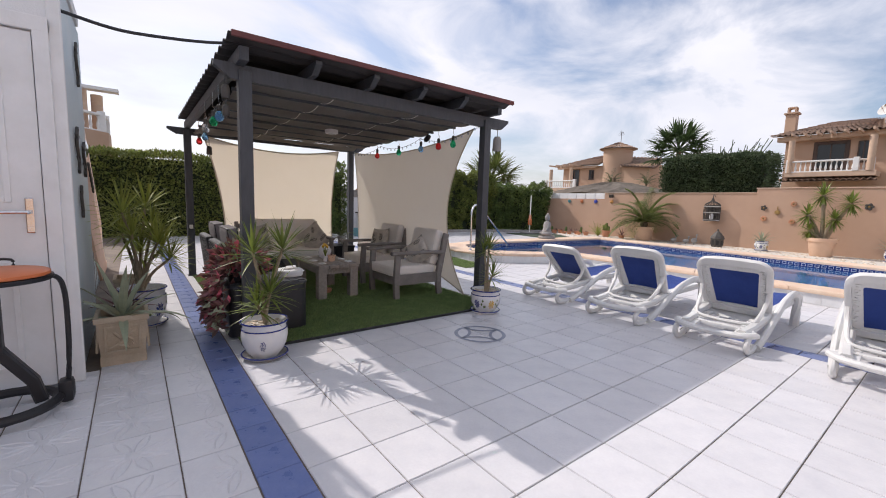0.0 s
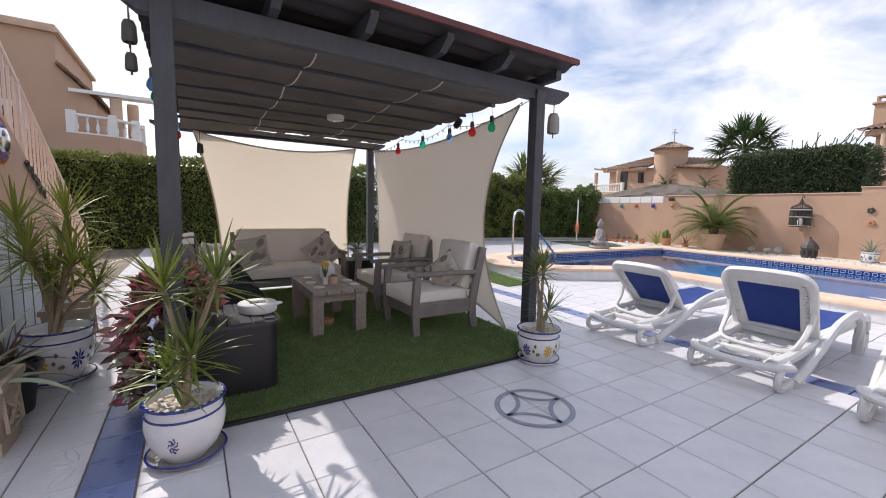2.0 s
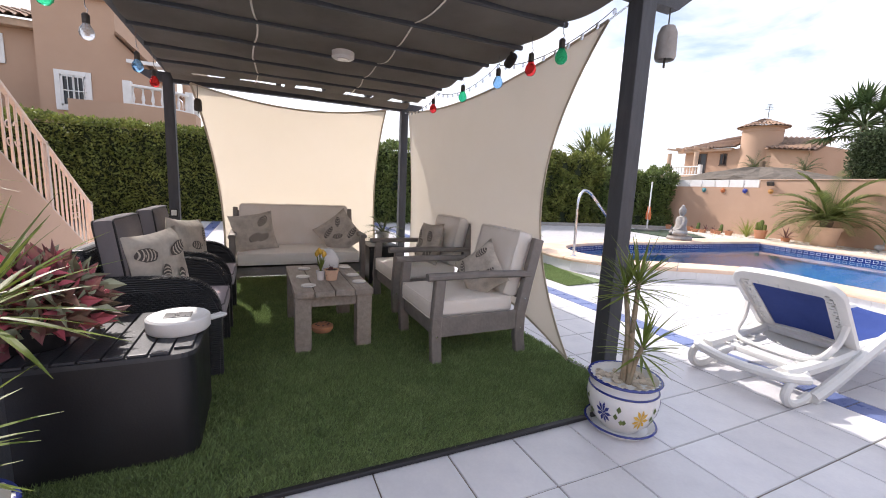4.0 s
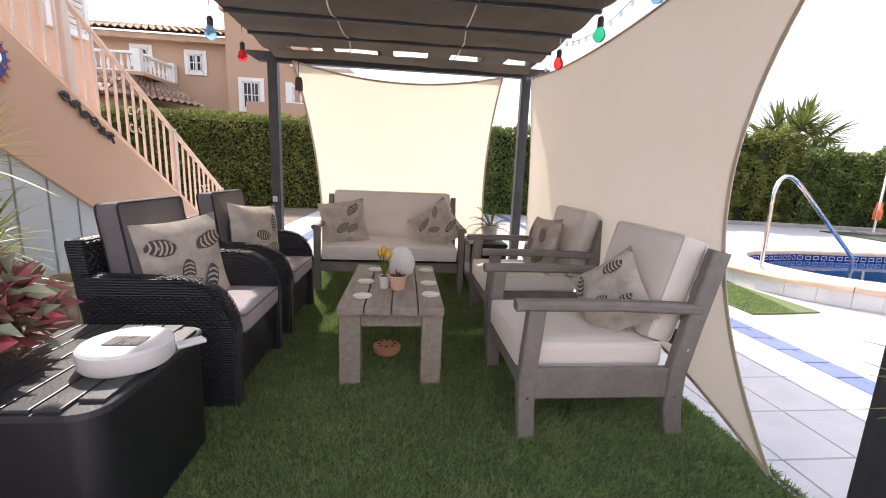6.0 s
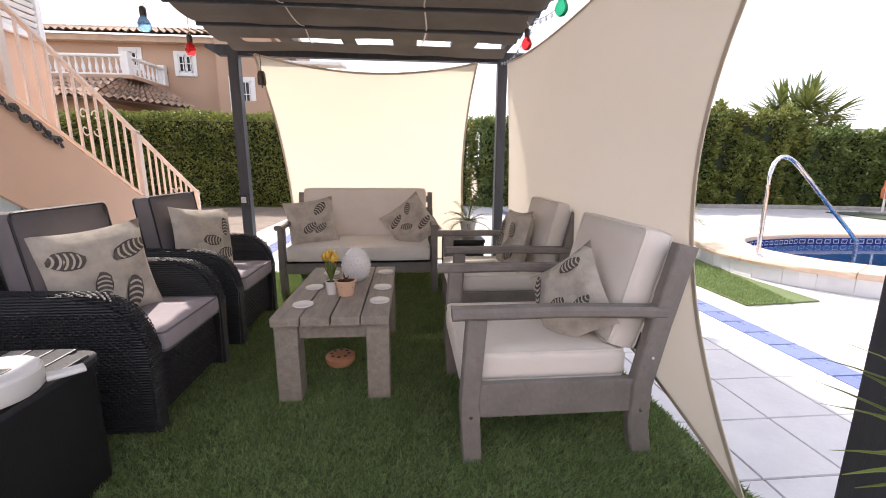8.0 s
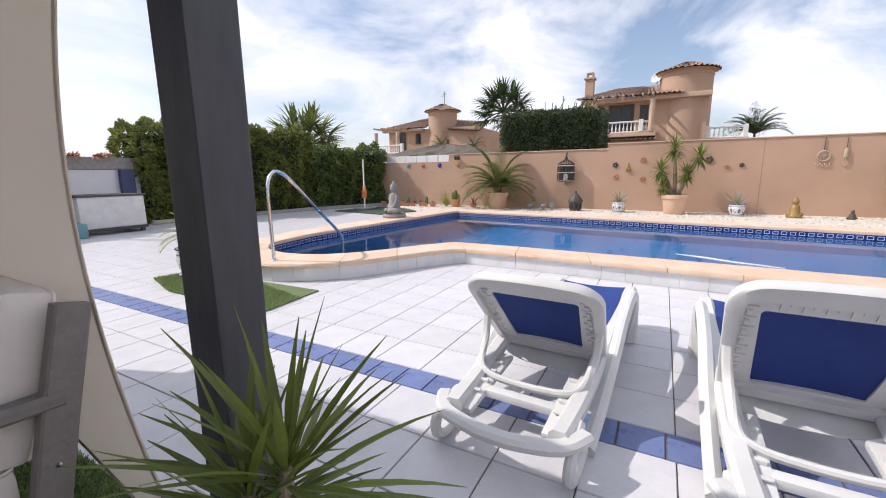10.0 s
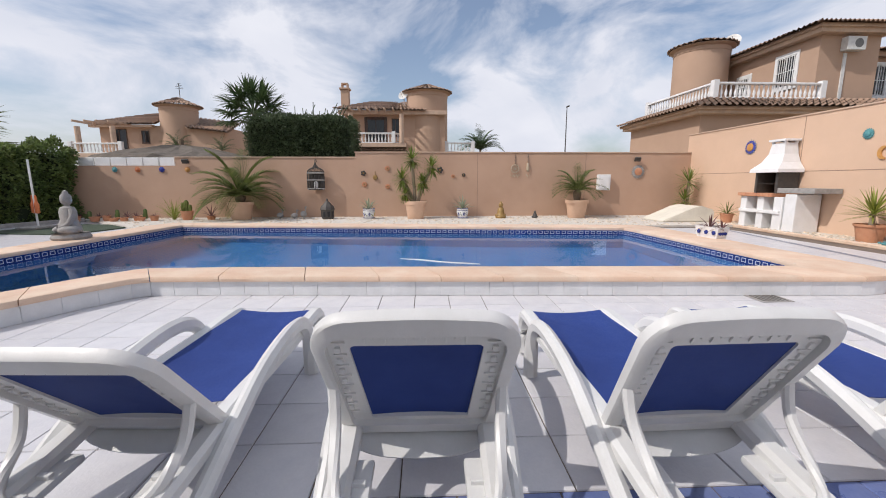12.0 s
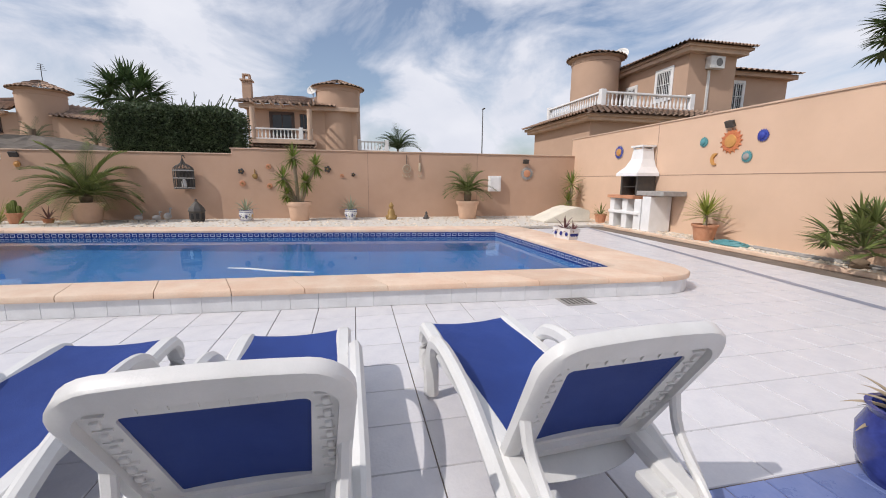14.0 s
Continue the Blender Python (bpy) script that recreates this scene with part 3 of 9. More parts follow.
riser = thing("pool_riser", (0, 0, 0), "white tiled upstand below the pool coping", "upstand", kind="structure")
bm = B()
c0 = [bm.verts.new((*(o + (i - o).normalized() * 0.035), 0.0)) for o, i in RING]
c1 = [bm.verts.new((*(o + (i - o).normalized() * 0.035), Z_COP - 0.062)) for o, i in RING]
for k in range(NR):
    l = (k + 1) % NR
    bm.faces.new((c0[k], c0[l], c1[l], c1[k]))
part("mortar", bm, M_WHITEWALL, riser)
k = 0
while k < NR:
    (o0, i0), (o1, i1), (o2, i2) = RING[k], RING[(k + 1) % NR], RING[(k + 2) % NR]
    if k + 1 == NR:
        (o2, i2), (o1, i1) = RING[0], (o0.lerp(o1, 0.5), i0.lerp(i1, 0.5))
    q = [o + (i - o).normalized() * 0.028 for o, i in ((o0, i0), (o1, i1), (o2, i2))]
    q = [q[0].lerp(q[1], 0.02), q[1], q[2].lerp(q[1], 0.02)]
    r = [o + (i - o).normalized() * 0.036 for o, i in ((o0, i0), (o1, i1), (o2, i2))]
    bm = B()
    lo = [bm.verts.new((*p, 0.003)) for p in q]
    hi = [bm.verts.new((*p, Z_COP - 0.064)) for p in q]
    bl = [bm.verts.new((*p, 0.003)) for p in r]
    bh = [bm.verts.new((*p, Z_COP - 0.064)) for p in r]
    for a in (0, 1):
        bm.faces.new((lo[a], lo[a + 1], hi[a + 1], hi[a]))
    bm.faces.new((lo[0], hi[0], bh[0], bl[0]))
    bm.faces.new((lo[2], bl[2], bh[2], hi[2]))
    part("riser_tile", bm, M_RISER, riser)
    k += 2

band = thing("pool_band", (0, 0, 0), "dark blue patterned tile band along the waterline", "tile band", kind="structure")
for k in range(0, NR - 1):
    o0, i0 = RING[k]
    o1, i1 = RING[(k + 1) % NR]
    n0, n1 = (o0 - i0).normalized(), (o1 - i1).normalized()
    bm = B()
    a, b = i0.lerp(i1, 0.03) - n0 * 0.01, i1.lerp(i0, 0.03) - n1 * 0.01
    vs = [bm.verts.new((*p, z)) for p, z in ((a, -0.02), (b, -0.02), (b, 0.158), (a, 0.158))]
    ws = [bm.verts.new((*p, z)) for p, z in ((i0, -0.02), (i1, -0.02), (i1, 0.158), (i0, 0.158))]
    bm.faces.new(vs)
    for q in range(4):
        bm.faces.new((vs[q], vs[(q + 1) % 4], ws[(q + 1) % 4], ws[q]))
    t = part("band_tile", bm, M_BAND, band)
    bm = B()

    def at(u, z, d):
        p = i0.lerp(i1, u) - n0.lerp(n1, u) * d
        return bm.verts.new((*p, z))
    for u0, u1, z0, z1 in ((0.16, 0.84, 0.131, 0.140), (0.16, 0.84, 0.080, 0.089), (0.16, 0.23, 0.089, 0.131), (0.77, 0.84, 0.089, 0.131)):
        bm.faces.new([at(u0, z0, 0.013), at(u1, z0, 0.013), at(u1, z1, 0.013), at(u0, z1, 0.013)])
    part("motif", bm, M_BAND_W, t)

# ---- boundary walls ----
def wall_block(name, lo, hi, mat, label, seams=(), axis='y', cap=True):
    w = thing(name, (0, 0, 0), label, "wall", kind="structure")
    bm = B()
    box(bm, lo, hi)
    part("wall_face", bm, mat, w)
    if cap:
        bm = B()
        box(bm, (lo[0] - 0.025, lo[1] - 0.025, hi[2] + 0.001), (hi[0] + 0.025, hi[1] + 0.025, hi[2] + 0.035), 0.008)
        part("wall_cap", bm, M_CAP, w)
    for s in seams:
        bm = B()
        if axis == 'y':
            box(bm, (lo[0] - 0.004, s - 0.008, 0.0), (lo[0] + 0.02, s + 0.008, hi[2]))
        else:
            box(bm, (s - 0.008, hi[1] - 0.02, 0.0), (s + 0.008, hi[1] + 0.004, hi[2]))
        part("seam", bm, M_SEAM, w)
    return w


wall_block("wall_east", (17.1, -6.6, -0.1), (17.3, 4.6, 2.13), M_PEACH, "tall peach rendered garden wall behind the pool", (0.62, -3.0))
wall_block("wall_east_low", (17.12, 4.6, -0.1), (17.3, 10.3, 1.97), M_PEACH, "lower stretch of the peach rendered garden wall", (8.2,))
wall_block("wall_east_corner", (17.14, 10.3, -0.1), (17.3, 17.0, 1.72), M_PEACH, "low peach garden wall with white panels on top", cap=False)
sw = wall_block("wall_south", (-6.0, -6.85, -0.1), (17.3, -6.6, 2.72), M_PEACH_SIDE, "high peach rendered wall behind the barbecue, its colour lightened for sunlight", (13.05, 6.0), 'x')
bm = B()
box(bm, (-6, -6.605, 1.43), (17.1, -6.596, 1.445))
part("seam", bm, M_SEAM, sw)
wall_block("wall_west", (-6.2, -6.85, -0.1), (-6.0, 3.4, 2.4), M_PEACH, "plain peach wall", cap=False)
for j in range(6):
    bm = B()
    y = 10.36 + j * 0.5
    box(bm, (17.18, y, 1.722), (17.24, y + 0.47, 1.98), 0.01)
    single("fence_panel", bm, M_WHITE, (0, 0, 0), "white panel on the low garden wall", "fence panel", "white wall panels")

# gravel beds
bm = B()
prism(bm, [(13.92, -5.9), (17.1, -5.9), (17.1, 13.5), (14.0, 9.5)], 0.0, 0.06)
single("gravel_bed", bm, M_GRAVEL, (0, 0, 0), "white gravel bed below the garden wall", "gravel", kind="structure")
bm = B()
prism(bm, [(-2, -6.6), (17.1, -6.6), (17.1, -5.9), (-2, -5.75)], 0.0, 0.055)
single("gravel_bed_side", bm, M_GRAVEL, (0, 0, 0), "white gravel bed along the barbecue wall", "gravel", kind="structure")
bm = B()
sweep(bm, [(-2, -5.72, 0.03), (17.0, -5.87, 0.03)], rect_prof(0.09, 0.075, 0.012))
single("bed_edging", bm, M_COPING, (0, 0, 0), "peach stone edging of the gravel bed", "edging", kind="structure")
rng = np.random.default_rng(3)
pv, pf = [], []
for k in range(2600):
    if k < 1500:
        x, y = rng.uniform(14.0, 17.05), rng.uniform(-5.8, 12.5)
        if x < 14.0 + max(0, y - 9.5):
            continue
        z = 0.06
    else:
        x, y, z = rng.uniform(4, 16.9), rng.uniform(-6.55, -5.8), 0.055
    s = rng.uniform(0.02, 0.05)
    i = len(pv)
    a = rng.uniform(0, 6.28)
    for j in range(5):
        pv.append((x + s * math.cos(a + j * 1.257), y + s * math.sin(a + j * 1.257), z))
    pv.append((x, y, z + s * 0.7))
    pf += [(i + j, i + (j + 1) % 5, i + 5) for j in range(5)]
me = bpy.data.meshes.new("stones")
me.from_pydata(pv, [], pf)
me.materials.append(M_PEBBLE)
tagged(new("bed_stones", me), "loose pale stones lying on the gravel beds", "stones", kind="stuff")

# ---- the villa with its outside stair ----
villa = thing("villa", (0, 0, 0), "white and peach villa with an outside stair", "house", kind="structure")
bm = B()
box(bm, (-6.0, 3.58, 0.0), (-0.415, 3.84, 2.75))
part("door_wall", bm, M_WHITEWALL, villa)
bm = B()
box(bm, (-0.655, 3.842, 0.0), (-0.395, 5.2, 2.75))
part("side_wall", bm, M_BLUEWALL, villa)
bm = B()
box(bm, (-0.435, 3.565, 0.0), (-0.365, 3.60, 2.75), 0.01)
part("corner_board", bm, M_WHITE, villa)
bm = B()
prism(bm, [(5.2, 0), (7.75, 0), (5.2, 1.66)], -0.66, -0.5, Matrix(((0, 0, 1, 0), (1, 0, 0, 0), (0, 1, 0, 0), (0, 0, 0, 1))))
part("under_stair_wall", bm, M_BLUEWALL, villa)
bm = B()
for k in range(9):
    y = 5.3 + k * 0.26
    if 1.64 - (y - 5.2) * 0.65 > 0.1:
        box(bm, (-0.503, y, 0.0), (-0.494, y + 0.012, 1.60 - (y - 5.2) * 0.65))
part("board_joint", bm, M_GREYSTONE, villa)
S = -0.62  # slope of the stair


def stair_z(y, base):
    return base + S * (y - 6.0)


M_YZ = Matrix(((0, 0, 1, 0), (1, 0, 0, 0), (0, 1, 0, 0), (0, 0, 0, 1)))
bm = B()
prism(bm, [(7.70, 0.0), (9.05, 0.0), (9.05, 0.12), (8.85, stair_z(8.85, 1.88)), (3.85, stair_z(3.85, 1.88)), (3.85, stair_z(3.85, 1.04))], -0.60, -0.47, M_YZ)
part("stringer", bm, M_STAIR, villa)
bm = B()
for k in range(16):
    y1 = 9.0 - k * 0.29
    z1 = 0.18 * (k + 1)
    box(bm, (-1.42, y1 - 0.31, z1 - 0.19), (-0.601, y1, z1))
part("stair_steps", bm, M_STAIR, villa)
bm = B()
box(bm, (-6.0, 3.842, 0), (-1.42, 8.02, 4.7))
part("upper_wall", bm, M_STAIR, villa)
bm = B()
box(bm, (-6.0, 3.60, 2.752), (-0.375, 5.0, 2.86), 0.02)
part("landing", bm, M_WHITEWALL, villa)
bm = B()
box(bm, (-6, 3.84, 4.702), (-1.15, 8.3, 4.82), 0.02)
part("eave", bm, M_CAP, villa)
shutter = thing("window_shutter", (-1.405, 7.7, 3.0), "white louvred shutter on the villa wall", "shutter", kind="structure")
bm = B()
for a, b in (((-0.0, -0.3, -0.6), (0.05, -0.24, 0.9)), ((0, 0.2, -0.6), (0.05, 0.26, 0.9)), ((0, -0.24, 0.84), (0.05, 0.2, 0.9)), ((0, -0.24, -0.6), (0.05, 0.2, -0.54))):
    box(bm, a, b, 0.005)
part("frame", bm, M_WHITE, shutter)
for k in range(22):
    bm = B()
    box(bm, (0.005, -0.24, -0.02), (0.035, 0.2, 0.022), m=pose(0, 0, -0.5 + k * 0.061, 0, 30, 0))
    part("slat", bm, M_WHITE, shutter)

railing = thing("stair_railing", (0, 0, 0), "pinkish white iron railing with scrolls on the outside stair", "railing")
bm = B()
sweep(bm, [(-0.53, 9.02, stair_z(9.02, 1.88) + 0.76), (-0.53, 3.6, stair_z(3.6, 1.88) + 0.76)], rect_prof(0.05, 0.03, 0.006))
part("top_rail", bm, M_RAILPINK, railing)
bm = B()
sweep(bm, [(-0.53, 8.86, stair_z(8.86, 1.88) + 0.08), (-0.53, 3.6, stair_z(3.6, 1.88) + 0.08)], rect_prof(0.03, 0.02, 0.004))
part("bottom_rail", bm, M_RAILPINK, railing)
bm = B()
box(bm, (-0.009, -0.009, 0.0), (0.009, 0.009, 0.69))
me_bal = finish(bm, M_RAILPINK)
y = 8.84
k = 0
while y > 3.7:
    piece("baluster", me_bal, railing, pose(-0.53, y, stair_z(y, 1.88) + 0.075))
    y -= 0.117
    k += 1
for y in (8.98, 7.85, 6.45, 5.0):
    bm = B()
    box(bm, (-0.555, y - 0.025, stair_z(y, 1.88) - 0.3), (-0.505, y + 0.025, stair_z(y, 1.88) + 0.79), 0.004)
    part("post", bm, M_RAILPINK, railing)
for yc in (8.45, 7.2, 5.8):
    for sy in (1, -1):
        for sz in (1, -1):
            bm = B()
            pts = []
            for q in range(14):
                a = q * 0.42
                r = 0.055 - 0.0028 * q
                pts.append((-0.515, yc + sy * (0.075 - r * math.cos(a) * 0.9), stair_z(yc, 1.88) + 0.4 + sz * (0.07 + r * math.sin(a))))
            tube(bm, pts, 0.006, 5)
            part("scroll", bm, M_RAILPINK, railing)

door = thing("door_1", (-0.925, 3.575, 0.0), "white panelled door with a steel lever handle", "door", kind="structure")
bm = B()
box(bm, (-0.42, -0.03, 0.02), (0.42, 0.002, 2.25), 0.004)
part("leaf", bm, M_WHITE, door)
for x0, x1 in ((-0.50, -0.425), (0.425, 0.50)):
    bm = B()
    box(bm, (x0, -0.045, 0), (x1, 0.002, 2.34), 0.006)
    part("frame", bm, M_WHITE, door)
bm = B()
box(bm, (-0.5, -0.046, 2.26), (0.5, 0.002, 2.35), 0.006)
part("frame_top", bm, M_WHITE, door)
for z0, z1 in ((0.15, 0.85), (1.22, 2.1)):
    bm = B()
    for a, b in (((-0.28, -0.042, z0), (-0.25, -0.028, z1)), ((0.25, -0.042, z0), (0.28, -0.028, z1)), ((-0.25, -0.042, z0), (0.25, -0.028, z0 + 0.03)), ((-0.25, -0.042, z1 - 0.03), (0.25, -0.028, z1))):
        box(bm, a, b, 0.004)
    part("panel_moulding", bm, M_WHITE, door)
bm = B()
box(bm, (0.335, -0.043, 1.03), (0.375, -0.03, 1.25), 0.006)
plate = part("handle_plate", bm, M_STEEL, door, "brushed steel plate")
bm = B()
tube(bm, smooth_path([(0.355, -0.04, 1.16), (0.355, -0.085, 1.16), (0.33, -0.095, 1.16), (0.22, -0.095, 1.158)], 4), 0.011, 8)
part("lever", bm, M_STEEL, plate)

# ---- pergola ----
perg = thing("pergola", (0, 0, 0), "charcoal timber pergola with a corrugated roof and a shade cloth", "pergola")
POSTS = [(0.715, 3.72), (3.43, 3.72), (0.665, 7.6), (3.42, 7.6)]
for x, y in POSTS:
    bm = B()
    box(bm, (x - 0.05, y - 0.05, 0), (x + 0.05, y + 0.05, 2.32), 0.006)
    p = part("post", bm, M_POST, perg)
    bm = B()
    box(bm, (x - 0.065, y - 0.065, 0.0), (x + 0.065, y + 0.065, 0.012), 0.003)
    part("post_shoe", bm, M_POST, p)


def shaped_beam(a, b, w, h, tip=0.12):
    """A beam with tapered ends."""
    bm = B()
    a, b = Vector(a), Vector(b)
    d = (b - a).normalized()
    s = Vector((0, 0, 1)).cross(d) * w / 2
    L = (b - a).length
    prof = [(0, h / 2), (0, h / 2 - 0.03), (tip, -h / 2), (L - tip, -h / 2), (L, h / 2 - 0.03), (L, h / 2)]
    f = [[bm.verts.new(a + d * x + Vector((0, 0, z)) + s * q) for x, z in prof] for q in (1, -1)]
    bm.faces.new(f[0])
    bm.faces.new(f[1][::-1])
    for k in range(6):
        l = (k + 1) % 6
        bm.faces.new((f[0][k], f[1][k], f[1][l], f[0][l]))
    return bm


part("front_beam", shaped_beam((0.49, 3.72, 2.30), (3.80, 3.73, 2.30), 0.07, 0.12), M_POST, perg)
part("back_beam", shaped_beam((0.40, 7.6, 2.29), (3.68, 7.6, 2.29), 0.07, 0.10), M_POST, perg)
bm = B()
box(bm, (0.64, 3.5, 2.345), (0.71, 7.75, 2.45), 0.005)
part("side_beam", bm, M_POST, perg)
bm = B()
box(bm, (3.42, 3.5, 2.362), (3.48, 7.7, 2.44), 0.005)
part("side_beam", bm, M_POST, perg)
for k, x in enumerate((1.25, 1.8, 2.35, 2.9)):
    part("rafter", shaped_beam((x, 3.46, 2.41), (x, 7.72, 2.41), 0.055, 0.10, 0.1), M_POST, perg)
# corrugated sheet
bm = B()
N = 88


def corr(u, v):
    y = 3.42 + u * 4.3
    return Vector((0.56 + v * 3.02, y, 2.50 - 0.028 * v + 0.018 * math.sin(u * N / 2 * math.pi)))


sheet(bm, N * 2, 1, corr, 0.004)
part("corrugated_roof", bm, M_ROOF_UNDER, perg, "corrugated roof sheet with the underside shade in its colour")
bm = B()
box(bm, (0.57, 3.392, 2.472), (3.57, 3.416, 2.515), 0.004)
part("fascia", bm, M_ROOF_RED, perg)
# shade cloth slung from rods
ROD_Y = [3.80, 4.28, 4.78, 5.28, 5.78, 6.28, 6.75]
for y in ROD_Y:
    bm = B()
    sweep(bm, [(0.72, y, 2.30 - 0.008 * (y - 3.8)), (3.40, y, 2.30 - 0.008 * (y - 3.8))], rect_prof(0.03, 0.03, 0.005))
    part("rod", bm, M_POST, perg)


def cloth(u, v):
    y = 3.80 + u * 3.70
    z = 2.315 - 0.008 * (y - 3.8)
    gaps = ROD_Y + [7.25, 7.52]
    for a, b in zip(gaps, gaps[1:]):
        if a <= y <= b:
            s = (y - a) / (b - a)
            z -= 0.05 * 4 * s * (1 - s) * (0.75 + 0.25 * math.sin(v * 5 + a * 3))
    z += 0.012 * noise.noise(Vector((y * 3.1, v * 9, 0.3)))
    return Vector((0.74 + v * 2.64, y, z))


bm = B()
sheet(bm, 84, 24, cloth, 0.003)
# openings near the back edge where daylight shows
kill = [f for f in bm.faces if f.calc_center_median().y > 6.98 and f.calc_center_median().y < 7.24 and abs(((f.calc_center_median().x - 0.9) % 0.52) - 0.2) < 0.17]
bmesh.ops.delete(bm, geom=kill, context='FACES')
part("shade_cloth", bm, M_SHADE, perg, "taupe shade cloth in sagging bays", smooth=True)
for x in (1.55, 2.55):
    bm = B()
    pts = [cloth(k / 60, (x - 0.74) / 2.64) + Vector((0.02 * math.sin(k * 0.3), 0, -0.006)) for k in range(0, 56)]
    sweep(bm, pts, rect_prof(0.012, 0.004, 0.001))
    part("cloth_seam", bm, M_CUSH, perg)
lamp = thing("ceiling_light", (2.2, 5.55, 2.245), "round white ceiling light under the shade cloth", "lamp")
bm = B()
lathe(bm, [(0.0, 0.03), (0.085, 0.03), (0.09, 0.02), (0.09, -0.02), (0.08, -0.028), (0.0, -0.03)], 24)
part("housing", bm, M_WHITE, lamp, smooth=True)
bm = B()
lathe(bm, [(0.05, -0.030), (0.05, -0.036), (0.0, -0.036)], 20)
part("lens", bm, M_CERAMIC, lamp)

# ---- shade sails ----
def sail(name, c, label, dip=(0.2, 0.2, 0.16, 0.16), bulge=0.1):
    """c: corners low-a, low-b, top-b, top-a; edges curve inwards by dip (low, top, a, b)."""
    la, lb, tb, ta = [Vector(p) for p in c]
    nrm = (lb - la).cross(ta - la).normalized()

    def f(u, v):
        p = la.lerp(lb, u).lerp(ta.lerp(tb, u), v)
        up = (ta.lerp(tb, u) - la.lerp(lb, u)).normalized()
        ac = (lb.lerp(tb, v) - la.lerp(ta, v)).normalized()
        a, b = 4 * u * (1 - u), 4 * v * (1 - v)
        p = p + up * (dip[0] * a * (1 - v) - dip[1] * a * v) + ac * (dip[2] * b * (1 - u) - dip[3] * b * u)
        ripple = 0.006 * noise.noise(Vector((u * 5, v * 2.3, 0.7)))
        return p + nrm * (bulge * a * b + ripple)
    ob = thing(name, (0, 0, 0), label, "shade sail", "cream shade sails")
    bm = B()
    sheet(bm, 36, 30, f, 0.002)
    part("cloth", bm, M_SAIL, ob, smooth=True)
    for pts in ([f(k / 30, 0) for k in range(31)], [f(k / 30, 1) for k in range(31)], [f(0, k / 30) for k in range(31)], [f(1, k / 30) for k in range(31)]):
        bm = B()
        sweep(bm, pts, rect_prof(0.006, 0.022, 0.002), up=nrm.cross(pts[15] - pts[0]))
        part("hem", bm, M_SAIL_HEM, ob)
    return ob, (la, lb, tb, ta)


s1, c1 = sail("shade_sail", [(1.16, 7.54, 0.08), (3.06, 7.54, 0.10), (3.14, 7.54, 2.22), (0.88, 7.54, 2.25)], "cream shade sail hung across the back of the pergola", (0.05, 0.14, 0.10, 0.10), 0.03)
s2, c2 = sail("shade_sail", [(3.50, 7.42, 0.10), (3.51, 4.11, 0.06), (3.50, 4.02, 2.26), (3.45, 7.48, 2.22)], "cream shade sail hung along the pool side of the pergola", (0.30, 0.14, 0.10, 0.46), 0.03)
for a, b in ((c1[2], (3.36, 7.6, 2.26)), (c1[3], (0.72, 7.6, 2.28)), (c2[1], (3.48, 3.80, 0.10)), (c2[2], (3.44, 3.78, 2.27)), (c2[3], (3.43, 7.55, 2.24))):
    a, b = Vector(a), Vector(b)
    bm = B()
    n = max(3, int((b - a).length / 0.022))
    for k in range(n):
        c = a.lerp(b, (k + 0.5) / n)
        q = (b - a).to_track_quat('Z', 'Y').to_matrix().to_4x4() @ pose(0, 0, 0, 0, 0, 90 * (k % 2))
        pts = [Matrix.Translation(c) @ q @ Vector((0.006 * math.cos(t * 0.785), 0, 0.014 * math.sin(t * 0.785))) for t in range(8)]
        tube(bm, pts, 0.002, 4, True)
    single("chain", bm, M_STEEL, (0, 0, 0), "short steel chain tying a shade sail to its post", "chain", "sail chains")

# ---- artificial grass rug ----
def grass_patch(name, outline, label, count, seed, h=0.024):
    ob = thing(name, (0, 0, 0), label, "grass rug")
    bm = B()
    prism(bm, outline, 0.002, 0.014)
    part("backing", bm, M_GRASS_B, ob)
    rng = np.random.default_rng(seed)
    P = np.array(outline)
    lo, hi = P.min(0), P.max(0)
    p = rng.uniform(lo, hi, (count, 2))
    ok = np.ones(count, bool)
    for a, b in zip(P, np.roll(P, -1, 0)):
        ok &= ((b[0] - a[0]) * (p[:, 1] - a[1]) - (b[1] - a[1]) * (p[:, 0] - a[0])) > -0.01
    p = p[ok]
    n = len(p)
    a = rng.uniform(0, 2 * np.pi, n)
    l = rng.normal(0, 0.011, (n, 2)) + [0.004, -0.006]
    w = 0.0034
    hh = h * rng.uniform(0.7, 1.25, n)
    v = np.zeros((n, 3, 3))
    v[:, 0, :2] = p + w * np.stack([np.cos(a), np.sin(a)], 1)
    v[:, 1, :2] = p - w * np.stack([np.cos(a), np.sin(a)], 1)
    v[:, :2, 2] = 0.013
    v[:, 2, :2] = p + l
    v[:, 2, 2] = 0.013 + hh
    me = bpy.data.meshes.new("blades")
    me.from_pydata(v.reshape(-1, 3).tolist(), [], np.arange(n * 3).reshape(-1, 3).tolist())
    me.materials.append(M_GRASS)
    o = new("turf", me)
    o.parent = ob
    o["kind"] = "stuff"
    return ob


grass_patch("grass_rug", [(0.66, 3.57), (3.60, 3.57), (3.62, 7.45), (0.66, 7.45)], "dark green artificial grass rug under the pergola", 330000, 5)
grass_patch("grass_mat", [(5.27, 6.10), (6.02, 6.16), (5.98, 7.3), (6.18, 8.2), (5.5, 8.35), (5.27, 7.6)], "green artificial grass mat beside the round pool end", 30000, 6)
bm = B()
sweep(bm, [(0.66, 3.555, 0.012), (3.60, 3.555, 0.012)], rect_prof(0.03, 0.02, 0.003))
